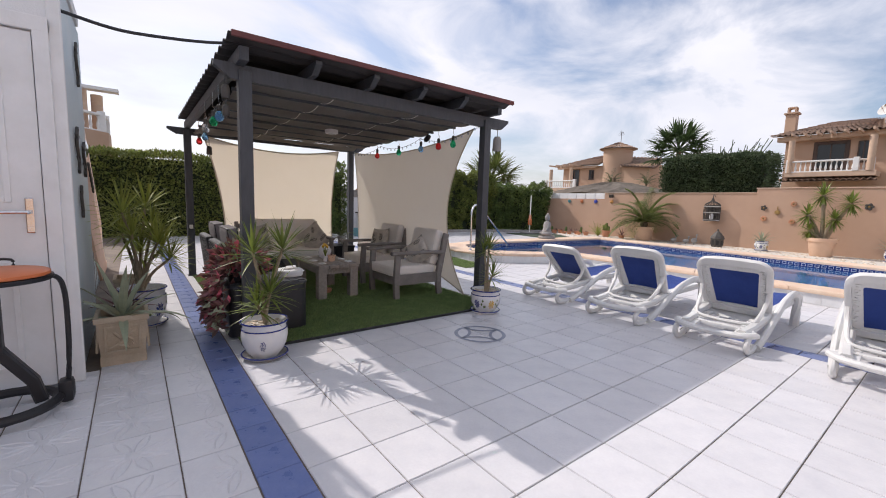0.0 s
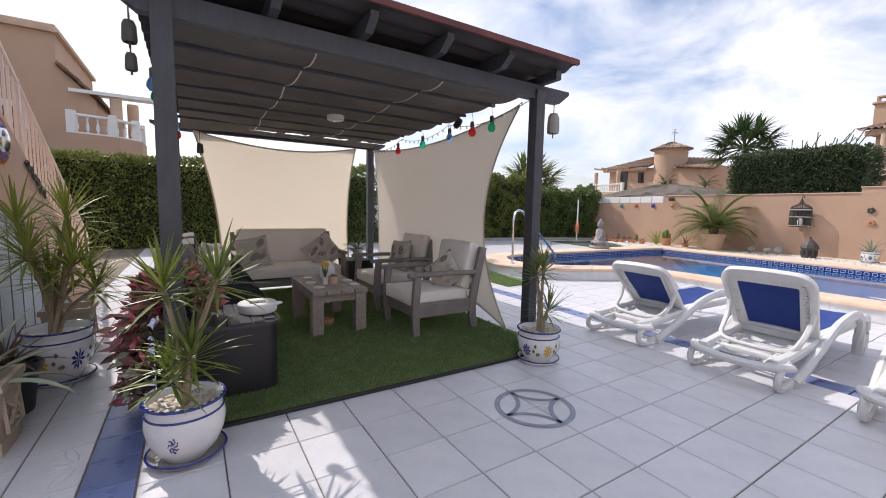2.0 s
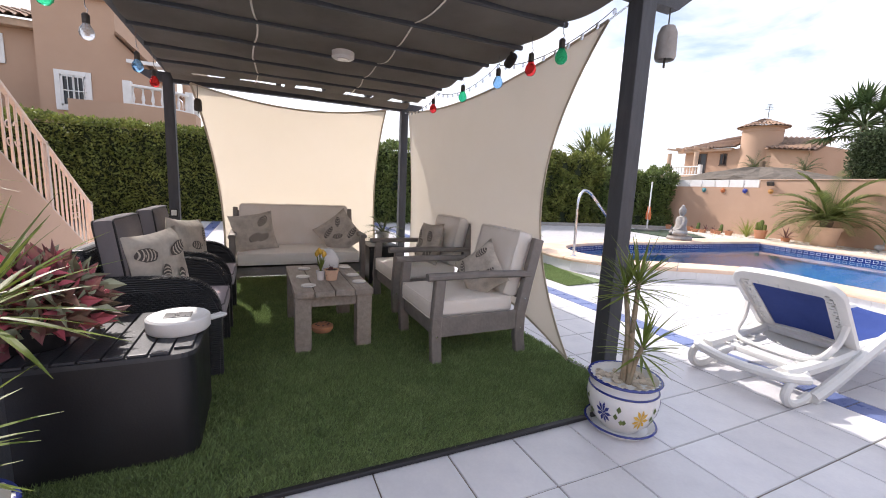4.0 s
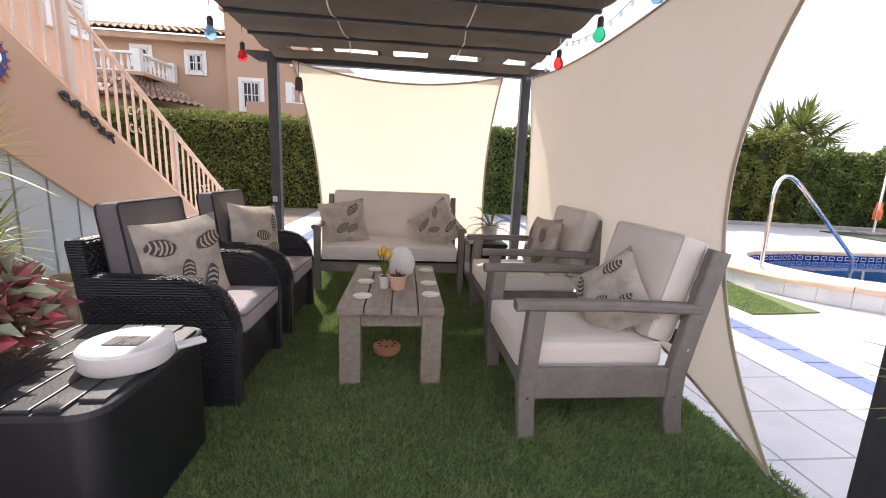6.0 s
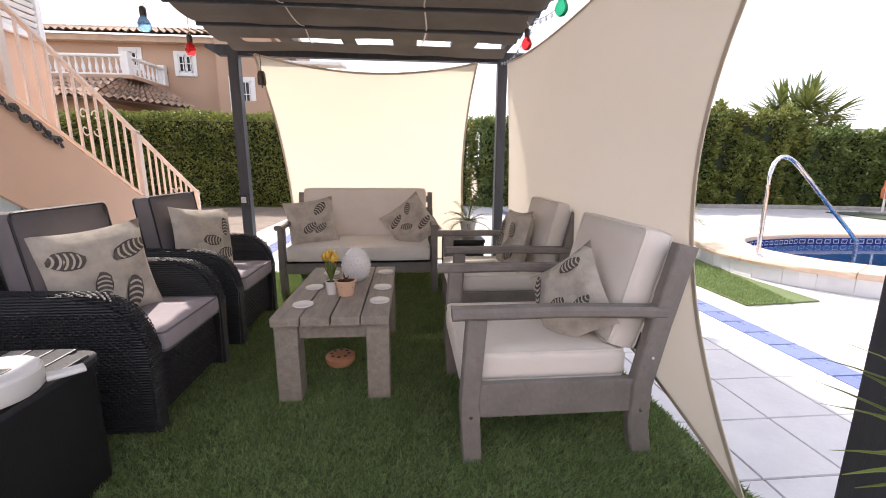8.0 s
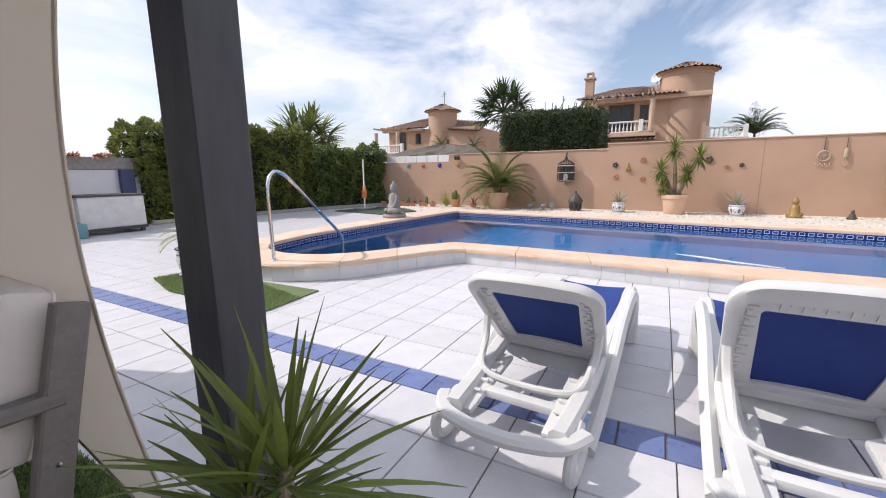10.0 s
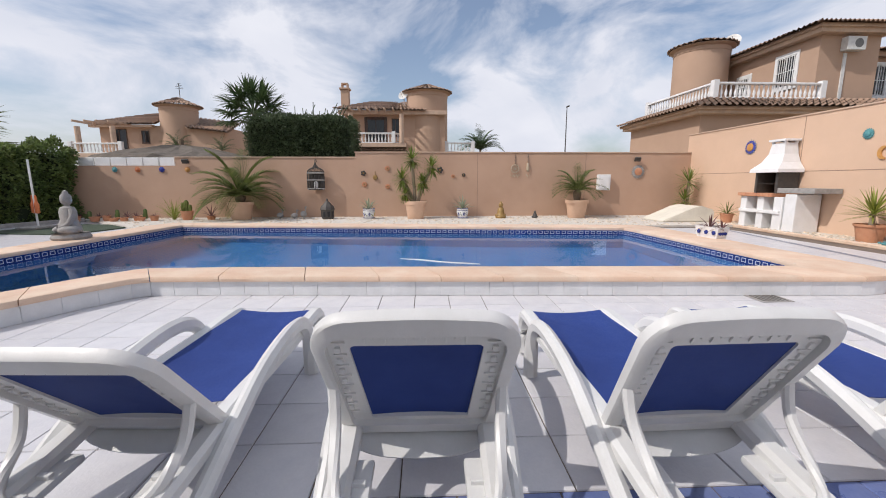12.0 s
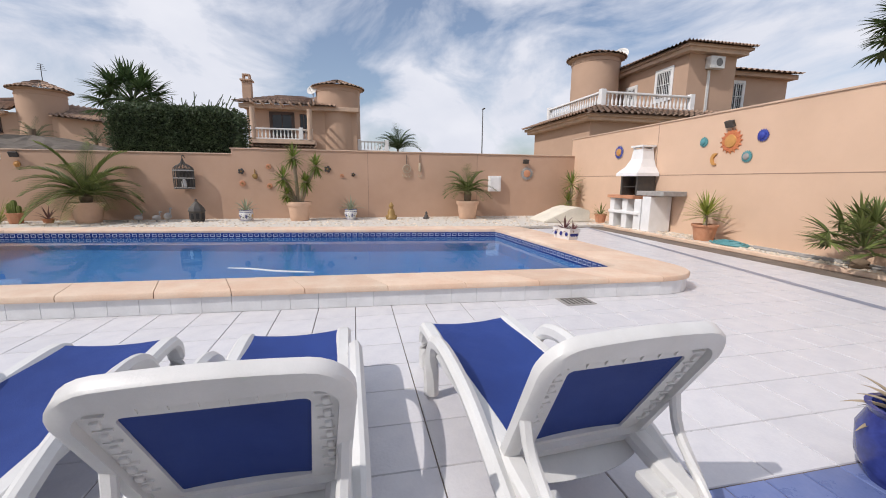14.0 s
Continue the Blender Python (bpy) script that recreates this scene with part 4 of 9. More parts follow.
single("rug_edge", bm, M_BLACK, (0, 0, 0), "black edge strip of the grass rug", "edge strip")

# ---- timber lounge furniture ----
def armchair(width, name, m, label, category, group=""):
    """Faces +x; origin at the middle of its footprint. Returns the thing."""
    ob = thing(name, m, label, category, group)
    w = width / 2
    for s in (1, -1):
        y = s * (w - 0.03)
        bm = B()
        sweep(bm, [(0.335, y, 0.0), (0.35, y, 0.25), (0.328, y, 0.592)], rect_prof(0.055, 0.075, 0.006), up=(1, 0, 0))
        part("leg", bm, M_WOOD, ob)
        bm = B()
        pts = [(-0.36, y, 0.0), (-0.335, y, 0.13), (-0.335, y, 0.30), (-0.385, y, 0.55), (-0.455, y, 0.86)]
        sweep(bm, pts, rect_prof(0.05, 0.085, 0.006), up=(1, 0, 0))
        part("back_post", bm, M_WOOD, ob)
        bm = B()
        sweep(bm, [(0.42, y, 0.612), (-0.02, y, 0.615), (-0.40, y, 0.602)], rect_prof(0.068, 0.045, 0.012))
        part("armrest", bm, M_WOOD, ob)
        bm = B()
        box(bm, (-0.33, y - 0.016, 0.19), (0.33, y + 0.016, 0.33), 0.004)
        part("side_rail", bm, M_WOOD, ob)
        for x, z in ((0.345, 0.2), (-0.335, 0.2), (-0.36, 0.42)):
            bm = B()
            lathe(bm, [(0.0, 0.004), (0.007, 0.003), (0.008, 0.0)], 8, pose(x, y + s * 0.026, z, -90 * s, 0, 0))
            part("bolt", bm, M_STEEL, ob)
    bm = B()
    box(bm, (0.32, -w + 0.05, 0.19), (0.35, w - 0.05, 0.33), 0.004)
    part("front_rail", bm, M_WOOD, ob)
    for k in range(6):
        bm = B()
        x = -0.30 + k * 0.115
        box(bm, (x, -w + 0.05, 0.285), (x + 0.075, w - 0.05, 0.303))
        part("seat_slat", bm, M_WOOD, ob)
    for k in range(4):
        bm = B()
        z = 0.40 + k * 0.12
        x = -0.355 - (z - 0.3) * 0.19
        box(bm, (x - 0.012, -w + 0.05, z), (x + 0.012, w - 0.05, z + 0.07))
        part("back_slat", bm, M_WOOD, ob)
    bm = B()
    cushion(bm, (-0.30, -w + 0.065, 0.305), (0.385, w - 0.065, 0.435), 0.015)
    sc = part("seat_cushion", bm, M_CUSH, ob, "cream seat cushion", smooth=True)
    piping("piping", (-0.30, -w + 0.065, 0.305), (0.385, w - 0.065, 0.435), 2, M_CUSH, sc)
    bm = B()
    cushion(bm, (-0.07, -w + 0.075, 0.0), (0.06, w - 0.075, 0.50), 0.02, pose(-0.265, 0, 0.425, 0, -14, 0))
    bc = part("back_cushion", bm, M_CUSH, ob, "cream back cushion", smooth=True)
    piping("piping", (-0.07, -w + 0.075, 0.0), (0.06, w - 0.075, 0.50), 0, M_CUSH, bc, pose(-0.265, 0, 0.425, 0, -14, 0))
    return ob


chair = armchair(0.74, "armchair", pose(2.98, 4.785, 0.012, 0, 0, 180), "grey weathered wooden armchair with cream cushions", "armchair", "wooden armchairs")
copy_thing(chair, pose(3.06, 5.93, 0.012, 0, 0, 180))
armchair(1.40, "sofa", pose(1.965, 6.97, 0.02, 0, 0, -90), "grey wooden two-seat sofa with cream cushions", "sofa")


def scatter(m, label, seed, dark):
    ob = thing("scatter_cushion", m, label, "cushion", "printed scatter cushions")
    bm = B()
    pillow(bm, 0.43, 0.43, 0.15, Matrix())
    part("cover", bm, M_PRINT, ob, smooth=True)
    rng = random.Random(seed)

    def on(x, y, lift=0.004):
        u, v = x / 0.215, y / 0.215
        t = (max(0.0, (1 - u ** 4) * (1 - v ** 4))) ** 0.6
        return Vector((x, y, t * 0.075 * 1.08 + lift))
    spots = [(-0.10, 0.09), (0.09, 0.10), (0.02, -0.02), (-0.10, -0.11), (0.11, -0.10)]
    for k, (sx, sy) in enumerate(spots[:3 + seed % 3]):
        cx, cy, a0 = sx + rng.uniform(-0.03, 0.03), sy + rng.uniform(-0.03, 0.03), rng.uniform(0, 6.28)
        L, W = rng.uniform(0.055, 0.085), rng.uniform(0.026, 0.044)

        def loc(u, v, lift):
            x, y = u * L * math.cos(a0) - v * W * math.sin(a0), u * L * math.sin(a0) + v * W * math.cos(a0)
            return bm.verts.new(on(max(-0.2, min(0.2, cx + x)), max(-0.2, min(0.2, cy + y)), lift))
        bm = B()
        c = loc(0, 0, 0.004)
        rim = [loc(math.cos(t * 0.4488) + 0.08 * math.sin(t * 2.2), math.sin(t * 0.4488), 0.004) for t in range(14)]
        for t in range(14):
            bm.faces.new((c, rim[t], rim[(t + 1) % 14]))
        shell = part("shell_motif", bm, M_PRINT_D, ob)
        bm = B()
        for q in range(5):
            u0 = -0.72 + q * 0.33
            half = 0.82 * math.sqrt(max(0.0, 1 - (u0 * 0.95) ** 2))
            lo = [loc(u0 - 0.16 * (s / 4) ** 2, half * s / 4, 0.0055) for s in range(-4, 5)]
            hi = [loc(u0 + 0.13 - 0.16 * (s / 4) ** 2, half * s / 4, 0.0055) for s in range(-4, 5)]
            for s in range(8):
                bm.faces.new((lo[s], lo[s + 1], hi[s + 1], hi[s]))
        part("stripes", bm, M_PRINT_L, shell)
    for k in range(3):
        cx, cy = rng.uniform(-0.12, 0.12), rng.uniform(-0.12, 0.12)
        bm = B()
        c = bm.verts.new(on(cx, cy, 0.0025))
        rim = [bm.verts.new(on(cx + (0.025 + 0.02 * rng.random()) * math.cos(t * 0.571), cy + (0.03 + 0.025 * rng.random()) * math.sin(t * 0.571), 0.0025)) for t in range(11)]
        for t in range(11):
            bm.faces.new((c, rim[t], rim[(t + 1) % 11]))
        part("pale_motif", bm, M_PRINT_L, ob)
    return ob


def leaning(x, y, z, heading, tilt, spin=0):
    """A cushion standing on its edge, its printed side towards heading (degrees from +x)."""
    return pose(x, y, z, 0, 0, heading) @ pose(0, 0, 0, 0, 90 - tilt * 0.6, 0) @ pose(0, 0, 0, 0, 0, spin)


scatter(leaning(3.10, 4.68, 0.595, 204, 28, 40) @ Matrix.Scale(0.84, 4), "grey printed scatter cushion on the wooden armchair", 1, 0)
scatter(leaning(3.17, 5.90, 0.63, 185, 22, 4), "grey printed scatter cushion with birds", 2, 1)
scatter(leaning(1.50, 6.90, 0.63, -78, 22, 8), "grey printed scatter cushion with feathers", 3, 0)
scatter(leaning(2.42, 6.90, 0.62, -105, 24, 38), "grey printed scatter cushion with zebra stripes", 4, 1)

table = thing("coffee_table", (2.035, 5.345, 0.02), "low grey wooden coffee table with a plank top", "table")
for x in (-0.215, 0.215):
    for y in (-0.40, 0.40):
        bm = B()
        box(bm, (x - 0.055, y - 0.055, 0), (x + 0.055, y + 0.055, 0.40), 0.005)
        part("leg", bm, M_WOOD_T, table)
for k in range(4):
    bm = B()
    x = -0.276 + k * 0.139
    box(bm, (x, -0.485, 0.40), (x + 0.133, 0.485, 0.445), 0.006)
    part("plank", bm, M_WOOD_T, table)
for a, b in (((-0.16, -0.43, 0.32), (0.16, -0.40, 0.40)), ((-0.16, 0.40, 0.32), (0.16, 0.43, 0.40)), ((-0.245, -0.345, 0.32), (-0.215, 0.345, 0.40)), ((0.215, -0.345, 0.32), (0.245, 0.345, 0.40))):
    bm = B()
    box(bm, a, b, 0.003)
    part("apron", bm, M_WOOD_T, table)

# ---- rattan armchairs ----
M_WEAVE = surface("black_rattan_weave", (0.018, 0.019, 0.023), (0.027, 0.028, 0.032), 30, 0.45, 0.4, 200, stain=0.5)
_t = M_WEAVE.node_tree
_b = _t.nodes["Principled BSDF"]
_wv = _t.nodes.new("ShaderNodeTexWave")
_wv.inputs["Scale"].default_value = 26
_wv.bands_direction = 'Z'
_wv.inputs["Distortion"].default_value = 1.5
_bp = _t.nodes.new("ShaderNodeBump")
_bp.inputs["Strength"].default_value = 0.6
_bp.inputs["Distance"].default_value = 0.012
_tc = _t.nodes.new("ShaderNodeTexCoord")
_t.links.new(_tc.outputs["Object"], _wv.inputs["Vector"])
_t.links.new(_wv.outputs["Fac"], _bp.inputs["Height"])
_t.links.new(_bp.outputs["Normal"], _b.inputs["Normal"])


def weave_panel(bm, f, nu, nv, lift=0.004):
    """Flat strands running over and under, on the sheet f(u, v)."""
    for i in range(nu):
        for j in range(nv):
            up = lift if (i + j) % 2 else -lift * 0.4
            c = [(i + 0.06) / nu, (i + 0.94) / nu, (j + 0.1) / nv, (j + 0.9) / nv]
            p = [Vector(f(a, b)) for a, b in ((c[0], c[2]), (c[1], c[2]), (c[1], c[3]), (c[0], c[3]))]
            n = (p[1] - p[0]).cross(p[3] - p[0]).normalized()
            o = [q + n * (up * 0.2) for q in p]
            mid = [q.lerp((p[0] + p[2]) / 2, 0.25) + n * up for q in p]
            a = [bm.verts.new(q) for q in o]
            b = [bm.verts.new(q) for q in mid]
            bm.faces.new(b)
            for k in range(4):
                bm.faces.new((a[k], a[(k + 1) % 4], b[(k + 1) % 4], b[k]))


def rattan_chair(m, label):
    ob = thing("rattan_armchair", m, label, "armchair", "black rattan armchairs")
    W = 0.36
    arm = [(0.37, 0.0), (0.37, 0.38), (0.355, 0.47), (0.315, 0.545), (0.25, 0.595), (0.16, 0.62), (0.0, 0.625), (-0.24, 0.63), (-0.27, 0.63), (-0.27, 0.0)]
    for s in (1, -1):
        bm = B()
        y0, y1 = sorted((s * W, s * (W - 0.09)))
        M_XZ = Matrix(((1, 0, 0, 0), (0, 0, 1, 0), (0, 1, 0, 0), (0, 0, 0, 1)))
        prism(bm, arm, y0, y1, M_XZ)
        bmesh.ops.bevel(bm, geom=[e for e in bm.edges if abs(e.verts[0].co.y - e.verts[1].co.y) < 1e-5], offset=0.018, segments=2, affect='EDGES')
        a = part("arm", bm, M_WEAVE, ob, smooth=True)
        bm = B()
        top = smooth_path([(x, 0, z) for x, z in arm[1:8]], 4)
        L = len(top) - 1

        def f(u, v):
            i = min(L - 1, int(u * L))
            p = top[i].lerp(top[i + 1], u * L - i)
            d = (top[i + 1] - top[i]).normalized()
            n = Vector((-d.z, 0, d.x)) * -1
            return p + n * 0.003 + Vector((0, y0 + 0.012 + v * (y1 - y0 - 0.024), 0))
        weave_panel(bm, f, 44, 6, 0.0045)
        part("arm_weave", bm, M_RATTAN, a)
        bm = B()
        yo = s * (W + 0.002)
        weave_panel(bm, lambda u, v: (-0.255 + u * 0.575, yo, 0.05 + v * 0.5), 40, 34, 0.003 * s)
        part("side_weave", bm, M_RATTAN, a)
    bm = B()
    box(bm, (-0.24, -W + 0.09, 0.05), (0.33, W - 0.09, 0.33), 0.01)
    part("base", bm, M_WEAVE, ob)
    bm = B()
    weave_panel(bm, lambda u, v: (0.333, -W + 0.09 + u * (2 * W - 0.18), 0.05 + v * 0.28), 30, 18, 0.004)
    part("front_weave", bm, M_RATTAN, ob)
    bm = B()
    box(bm, (-0.04, -W + 0.04, 0.0), (0.04, W - 0.04, 0.54), 0.02, pose(-0.245, 0, 0.25, 0, -6, 0))
    bs = part("back_shell", bm, M_WEAVE, ob)
    for off, sg in ((0.041, 1), (-0.041, -1)):
        bm = B()
        weave_panel(bm, lambda u, v: pose(-0.245, 0, 0.25, 0, -6, 0) @ Vector((off, sg * (-W + 0.06 + u * (2 * W - 0.12)), 0.02 + v * 0.5)), 34, 28, 0.004)
        part("back_weave", bm, M_RATTAN, bs)
    for x in (-0.22, 0.32):
        for y in (-0.31, 0.31):
            bm = B()
            box(bm, (x - 0.025, y - 0.025, 0.0), (x + 0.025, y + 0.025, 0.06), 0.005)
            part("foot", bm, M_BLACK, ob)
    bm = B()
    cushion(bm, (-0.20, -W + 0.10, 0.332), (0.385, W - 0.10, 0.43), 0.012)
    sc = part("seat_cushion", bm, M_CUSH_P, ob, "mauve grey seat cushion", smooth=True)
    piping("piping", (-0.20, -W + 0.10, 0.332), (0.385, W - 0.10, 0.43), 2, M_CUSH_G, sc)
    bm = B()
    cushion(bm, (-0.055, -W + 0.09, 0.0), (0.055, W - 0.09, 0.53), 0.012, pose(-0.125, 0, 0.42, 0, -7, 0))
    bc = part("back_cushion", bm, M_CUSH_G, ob, "dark grey back cushion", smooth=True)
    piping("piping", (-0.055, -W + 0.09, 0.0), (0.055, W - 0.09, 0.53), 0, M_BLACK, bc, pose(-0.125, 0, 0.42, 0, -7, 0))
    return ob


rc = rattan_chair(pose(0.965, 5.04, 0.018), "black rattan armchair with grey cushions")
copy_thing(rc, pose(0.97, 5.92, 0.018, 0, 0, 0))
scatter(leaning(0.975, 5.0, 0.655, -28, 14, 4), "pale botanical scatter cushion on the rattan armchair", 5, 0)
scatter(leaning(1.01, 5.89, 0.655, -24, 14, -6), "pale feather-print scatter cushion on the rattan armchair", 6, 1)

dbox = thing("deck_box", (0.945, 4.21, 0.016), "black storage box with a slatted lid", "storage box")
out = []
for cx, cy, a0 in ((0.27, -0.22, -90), (0.27, 0.22, 0), (-0.27, 0.22, 90), (-0.27, -0.22, 180)):
    for k in range(6):
        a = radians(a0 + k * 18)
        out.append((cx + 0.08 * math.cos(a), cy + 0.08 * math.sin(a)))
bm = B()
prism(bm, out, 0.0, 0.455)
part("body", bm, M_BLACK, dbox, smooth=True)
bm = B()
prism(bm, [(x * 1.025, y * 1.03) for x, y in out], 0.455, 0.475)
lid = part("lid", bm, M_SLAT, dbox)
for k in range(9):
    x = -0.335 + k * 0.0755
    bm = B()
    e = 0.30 if 0.5 < k < 7.5 else 0.25
    box(bm, (x, -e, 0.475), (x + 0.068, e, 0.487), 0.003)
    part("lid_slat", bm, M_SLAT, lid)

disc = thing("solar_lamp", (1.20, 4.19, 0.504), "round white solar lamp lying on the storage box", "solar lamp")
bm = B()
lathe(bm, [(0, 0), (0.12, 0), (0.13, 0.012), (0.13, 0.062), (0.122, 0.07), (0.112, 0.068), (0, 0.066)], 36)
part("body", bm, M_WHITE, disc, smooth=True)
bm = B()
box(bm, (-0.055, -0.035, 0.0665), (0.055, 0.035, 0.071), 0.002)
part("solar_panel", bm, M_SCREEN, disc)
bm = B()
sweep(bm, smooth_path([(0.11, 0.07, 0.02), (0.145, 0.10, 0.02), (0.175, 0.13, 0.02)], 3), rect_prof(0.05, 0.015, 0.005))
part("tab", bm, M_WHITE, disc)

stab = thing("side_table", (2.93, 6.98, 0.02), "dark wooden side table in the corner", "table")
bm = B()
box(bm, (-0.19, -0.25, 0.43), (0.19, 0.25, 0.465), 0.006)
part("tabletop", bm, M_BLACK, stab)
bm = B()
box(bm, (-0.17, -0.23, 0.04), (0.17, 0.23, 0.43), 0.004)
part("body", bm, M_BLACK, stab)
for x in (-0.16, 0.16):
    for y in (-0.22, 0.22):
        bm = B()
        box(bm, (x - 0.02, y - 0.02, 0.0), (x + 0.02, y + 0.02, 0.43), 0.003)
        part("leg", bm, M_BLACK, stab)

# ---- sun loungers ----
def lounger(m, label, tilt=-120):
    ob = thing("sun_lounger", m, label, "sun lounger", "white sun loungers")
    for s in (1, -1):
        bm = B()
        sweep(bm, smooth_path([(0.26, s * 0.315, 0.03), (0.46, s * 0.325, 0.12), (0.72, s * 0.335, 0.26), (0.98, s * 0.335, 0.365), (1.25, s * 0.335, 0.415), (1.44, s * 0.335, 0.415), (1.57, s * 0.33, 0.36), (1.64, s * 0.325, 0.23), (1.66, s * 0.32, 0.02)], 4),
              rect_prof(0.062, 0.085, 0.022), up=(0, s * 0.2, 1))
        part("side_arch", bm, M_PLASTIC, ob, smooth=True)
        bm = B()
        sweep(bm, smooth_path([(0.06, s * 0.24, 0.185), (0.3, s * 0.255, 0.20), (0.62, s * 0.265, 0.245), (0.86, s * 0.27, 0.285), (1.45, s * 0.275, 0.30), (1.86, s * 0.275, 0.325), (1.98, s * 0.27, 0.30), (2.03, s * 0.265, 0.20), (2.02, s * 0.26, 0.02)], 4),
              rect_prof(0.085, 0.07, 0.018))
        part("deck_rail", bm, M_PLASTIC, ob, smooth=True)
        bm = B()
        sweep(bm, smooth_path([(0.20, s * 0.29, 0.185), (0.04, s * 0.30, 0.15), (0.0, s * 0.30, 0.085), (0.05, s * 0.30, 0.03), (0.15, s * 0.30, 0.022), (0.24, s * 0.30, 0.05)], 4), rect_prof(0.05, 0.045, 0.014), up=(0, 1, 0))
        part("rear_foot", bm, M_PLASTIC, ob, smooth=True)
        bm = B()
        box(bm, (0.10, s * 0.215 - 0.055, 0.165), (0.62, s * 0.215 + 0.055, 0.198), 0.012, pose(0, 0, -0.03, 0, -6, 0))
        part("ratchet_rail", bm, M_PLASTIC, ob, smooth=True)
        for q in range(4):
            bm = B()
            box(bm, (0.2 + q * 0.09, s * 0.205 - 0.03, 0.20), (0.222 + q * 0.09, s * 0.205 + 0.03, 0.208 + q * 0.009), 0.004)
            part("ratchet_tooth", bm, M_PLASTIC, ob)
    bm = B()
    sweep(bm, smooth_path([(0.14, -0.33, 0.18), (0.02, -0.26, 0.18), (-0.03, -0.1, 0.175), (-0.035, 0.0, 0.173), (-0.03, 0.1, 0.175), (0.02, 0.26, 0.18), (0.14, 0.33, 0.18)], 4), rect_prof(0.075, 0.05, 0.016))
    part("rear_bar", bm, M_PLASTIC, ob, smooth=True)
    for x, z in ((0.27, 0.175), (0.79, 0.25), (1.94, 0.305)):
        bm = B()
        box(bm, (x - 0.03, -0.26, z - 0.02), (x + 0.03, 0.26, z + 0.02), 0.01)
        part("cross_bar", bm, M_PLASTIC, ob, smooth=True)
    bm = B()
    sheet(bm, 12, 8, lambda u, v: Vector((0.82 + u * 1.12, -0.245 + v * 0.49, 0.315 + 0.03 * u - 0.018 * 4 * v * (1 - v))), 0.004)
    part("seat_sling", bm, M_SLING, ob, "blue mesh fabric", smooth=True)
    bm = B()
    sheet(bm, 14, 6, lambda u, v: Vector((0.84 - 0.16 * v + 0.03 * (2 * u - 1) ** 2, -0.275 + 0.55 * u, 0.285 - 0.045 * v - 0.045 * (1 - (2 * u - 1) ** 4) - 0.03 * v * v)), 0.008)
    part("rear_apron", bm, M_PLASTIC, ob, smooth=True)
    # backrest: local frame with x up along the back, z out of its front
    Mb = pose(0.78, 0, 0.255, 0, 0, 0) @ pose(0, 0, 0, 0, tilt, 0)
    back = thing("backrest", (0, 0, 0), "", "")
    back.parent = ob
    back.matrix_local = Mb
    Lb, Wb = 0.66, 0.33

    def ring(w, l0, l1, r):
        pts = []
        for cx, cy, a0 in ((l1 - r, w - r, 0), (l0 + r * 0.4, w - 0.03 - r * 0.4, 90), (l0 + r * 0.4, -w + 0.03 + r * 0.4, 180), (l1 - r, -w + r, 270)):
            rr = r if cx > 0.4 else r * 0.4
            for k in range(7):
                a = radians(a0 + k * 15)
                pts.append((cx + rr * math.cos(a), cy + rr * math.sin(a)))
        y0 = w - r
        return pts + [(l1, -y0 + 2 * y0 * k / 6) for k in range(1, 6)]
    outer, step, inner = ring(Wb, 0.0, Lb, 0.11), ring(Wb - 0.045, 0.075, Lb - 0.055, 0.07), ring(Wb - 0.115, 0.095, Lb - 0.122, 0.02)
    bm = B()
    n = len(outer)
    outer = [(x + 0.022 * max(0.0, 1 - (y / Wb) ** 2) * (1 if x > 0.4 else 0), y) for x, y in outer]
    mid = [(x * 0.985 + 0.006, y * 0.97) for x, y in outer]
    levels = [(outer, 0.0), (outer, -0.034), (mid, -0.042), (step, -0.044), (step, -0.020), (inner, -0.018), (inner, 0.004)]
    rows = []
    for pts, z in levels:
        rows.append([bm.verts.new((x, y, -z + 0.012 * (1 - ((x / Lb) * 2 - 1) ** 2))) for x, y in pts])
    rows.append(rows[0])
    for a, b in zip(rows, rows[1:]):
        for k in range(n):
            l = (k + 1) % n
            bm.faces.new((a[k], a[l], b[l], b[k]))
    part("frame", bm, M_PLASTIC, back, smooth=True)
    bm = B()
    sheet(bm, 10, 10, lambda u, v: Vector((0.085 + u * 0.475, -0.22 + v * 0.44, 0.014 - 0.012 * 4 * v * (1 - v))), 0.004)
    part("sling", bm, M_SLING, back, "blue mesh fabric", smooth=True)
    bm = B()
    box(bm, (0, -0.021, 0.01), (0.006, 0.021, 0.025))
    me_rib = finish(bm, M_PLASTIC)
    for s in (1, -1):
        for k in range(8):
            piece("stiffening_rib", me_rib, back, pose(0.15 + k * 0.058, s * 0.246, 0.008))
    for k in range(6):
        piece("stiffening_rib", me_rib, back, pose(Lb - 0.085, -0.16 + k * 0.064, 0.006, 0, 0, 90))
    for s in (1, -1):
        for k in range(7):
            bm = B()
            x = 0.165 + k * 0.058
            box(bm, (x, s * 0.252 - 0.010, 0.020), (x + 0.026, s * 0.252 + 0.010, 0.036), 0.004)
            part("clip", bm, M_PLASTIC, back)
    for k in range(5):
        bm = B()
        y = -0.13 + k * 0.064
        box(bm, (Lb - 0.092, y - 0.012, 0.014), (Lb - 0.070, y + 0.012, 0.028), 0.004)
        part("clip", bm, M_PLASTIC, back)
    bm = B()
    a = Mb @ Vector((0.33, 0, 0.03))
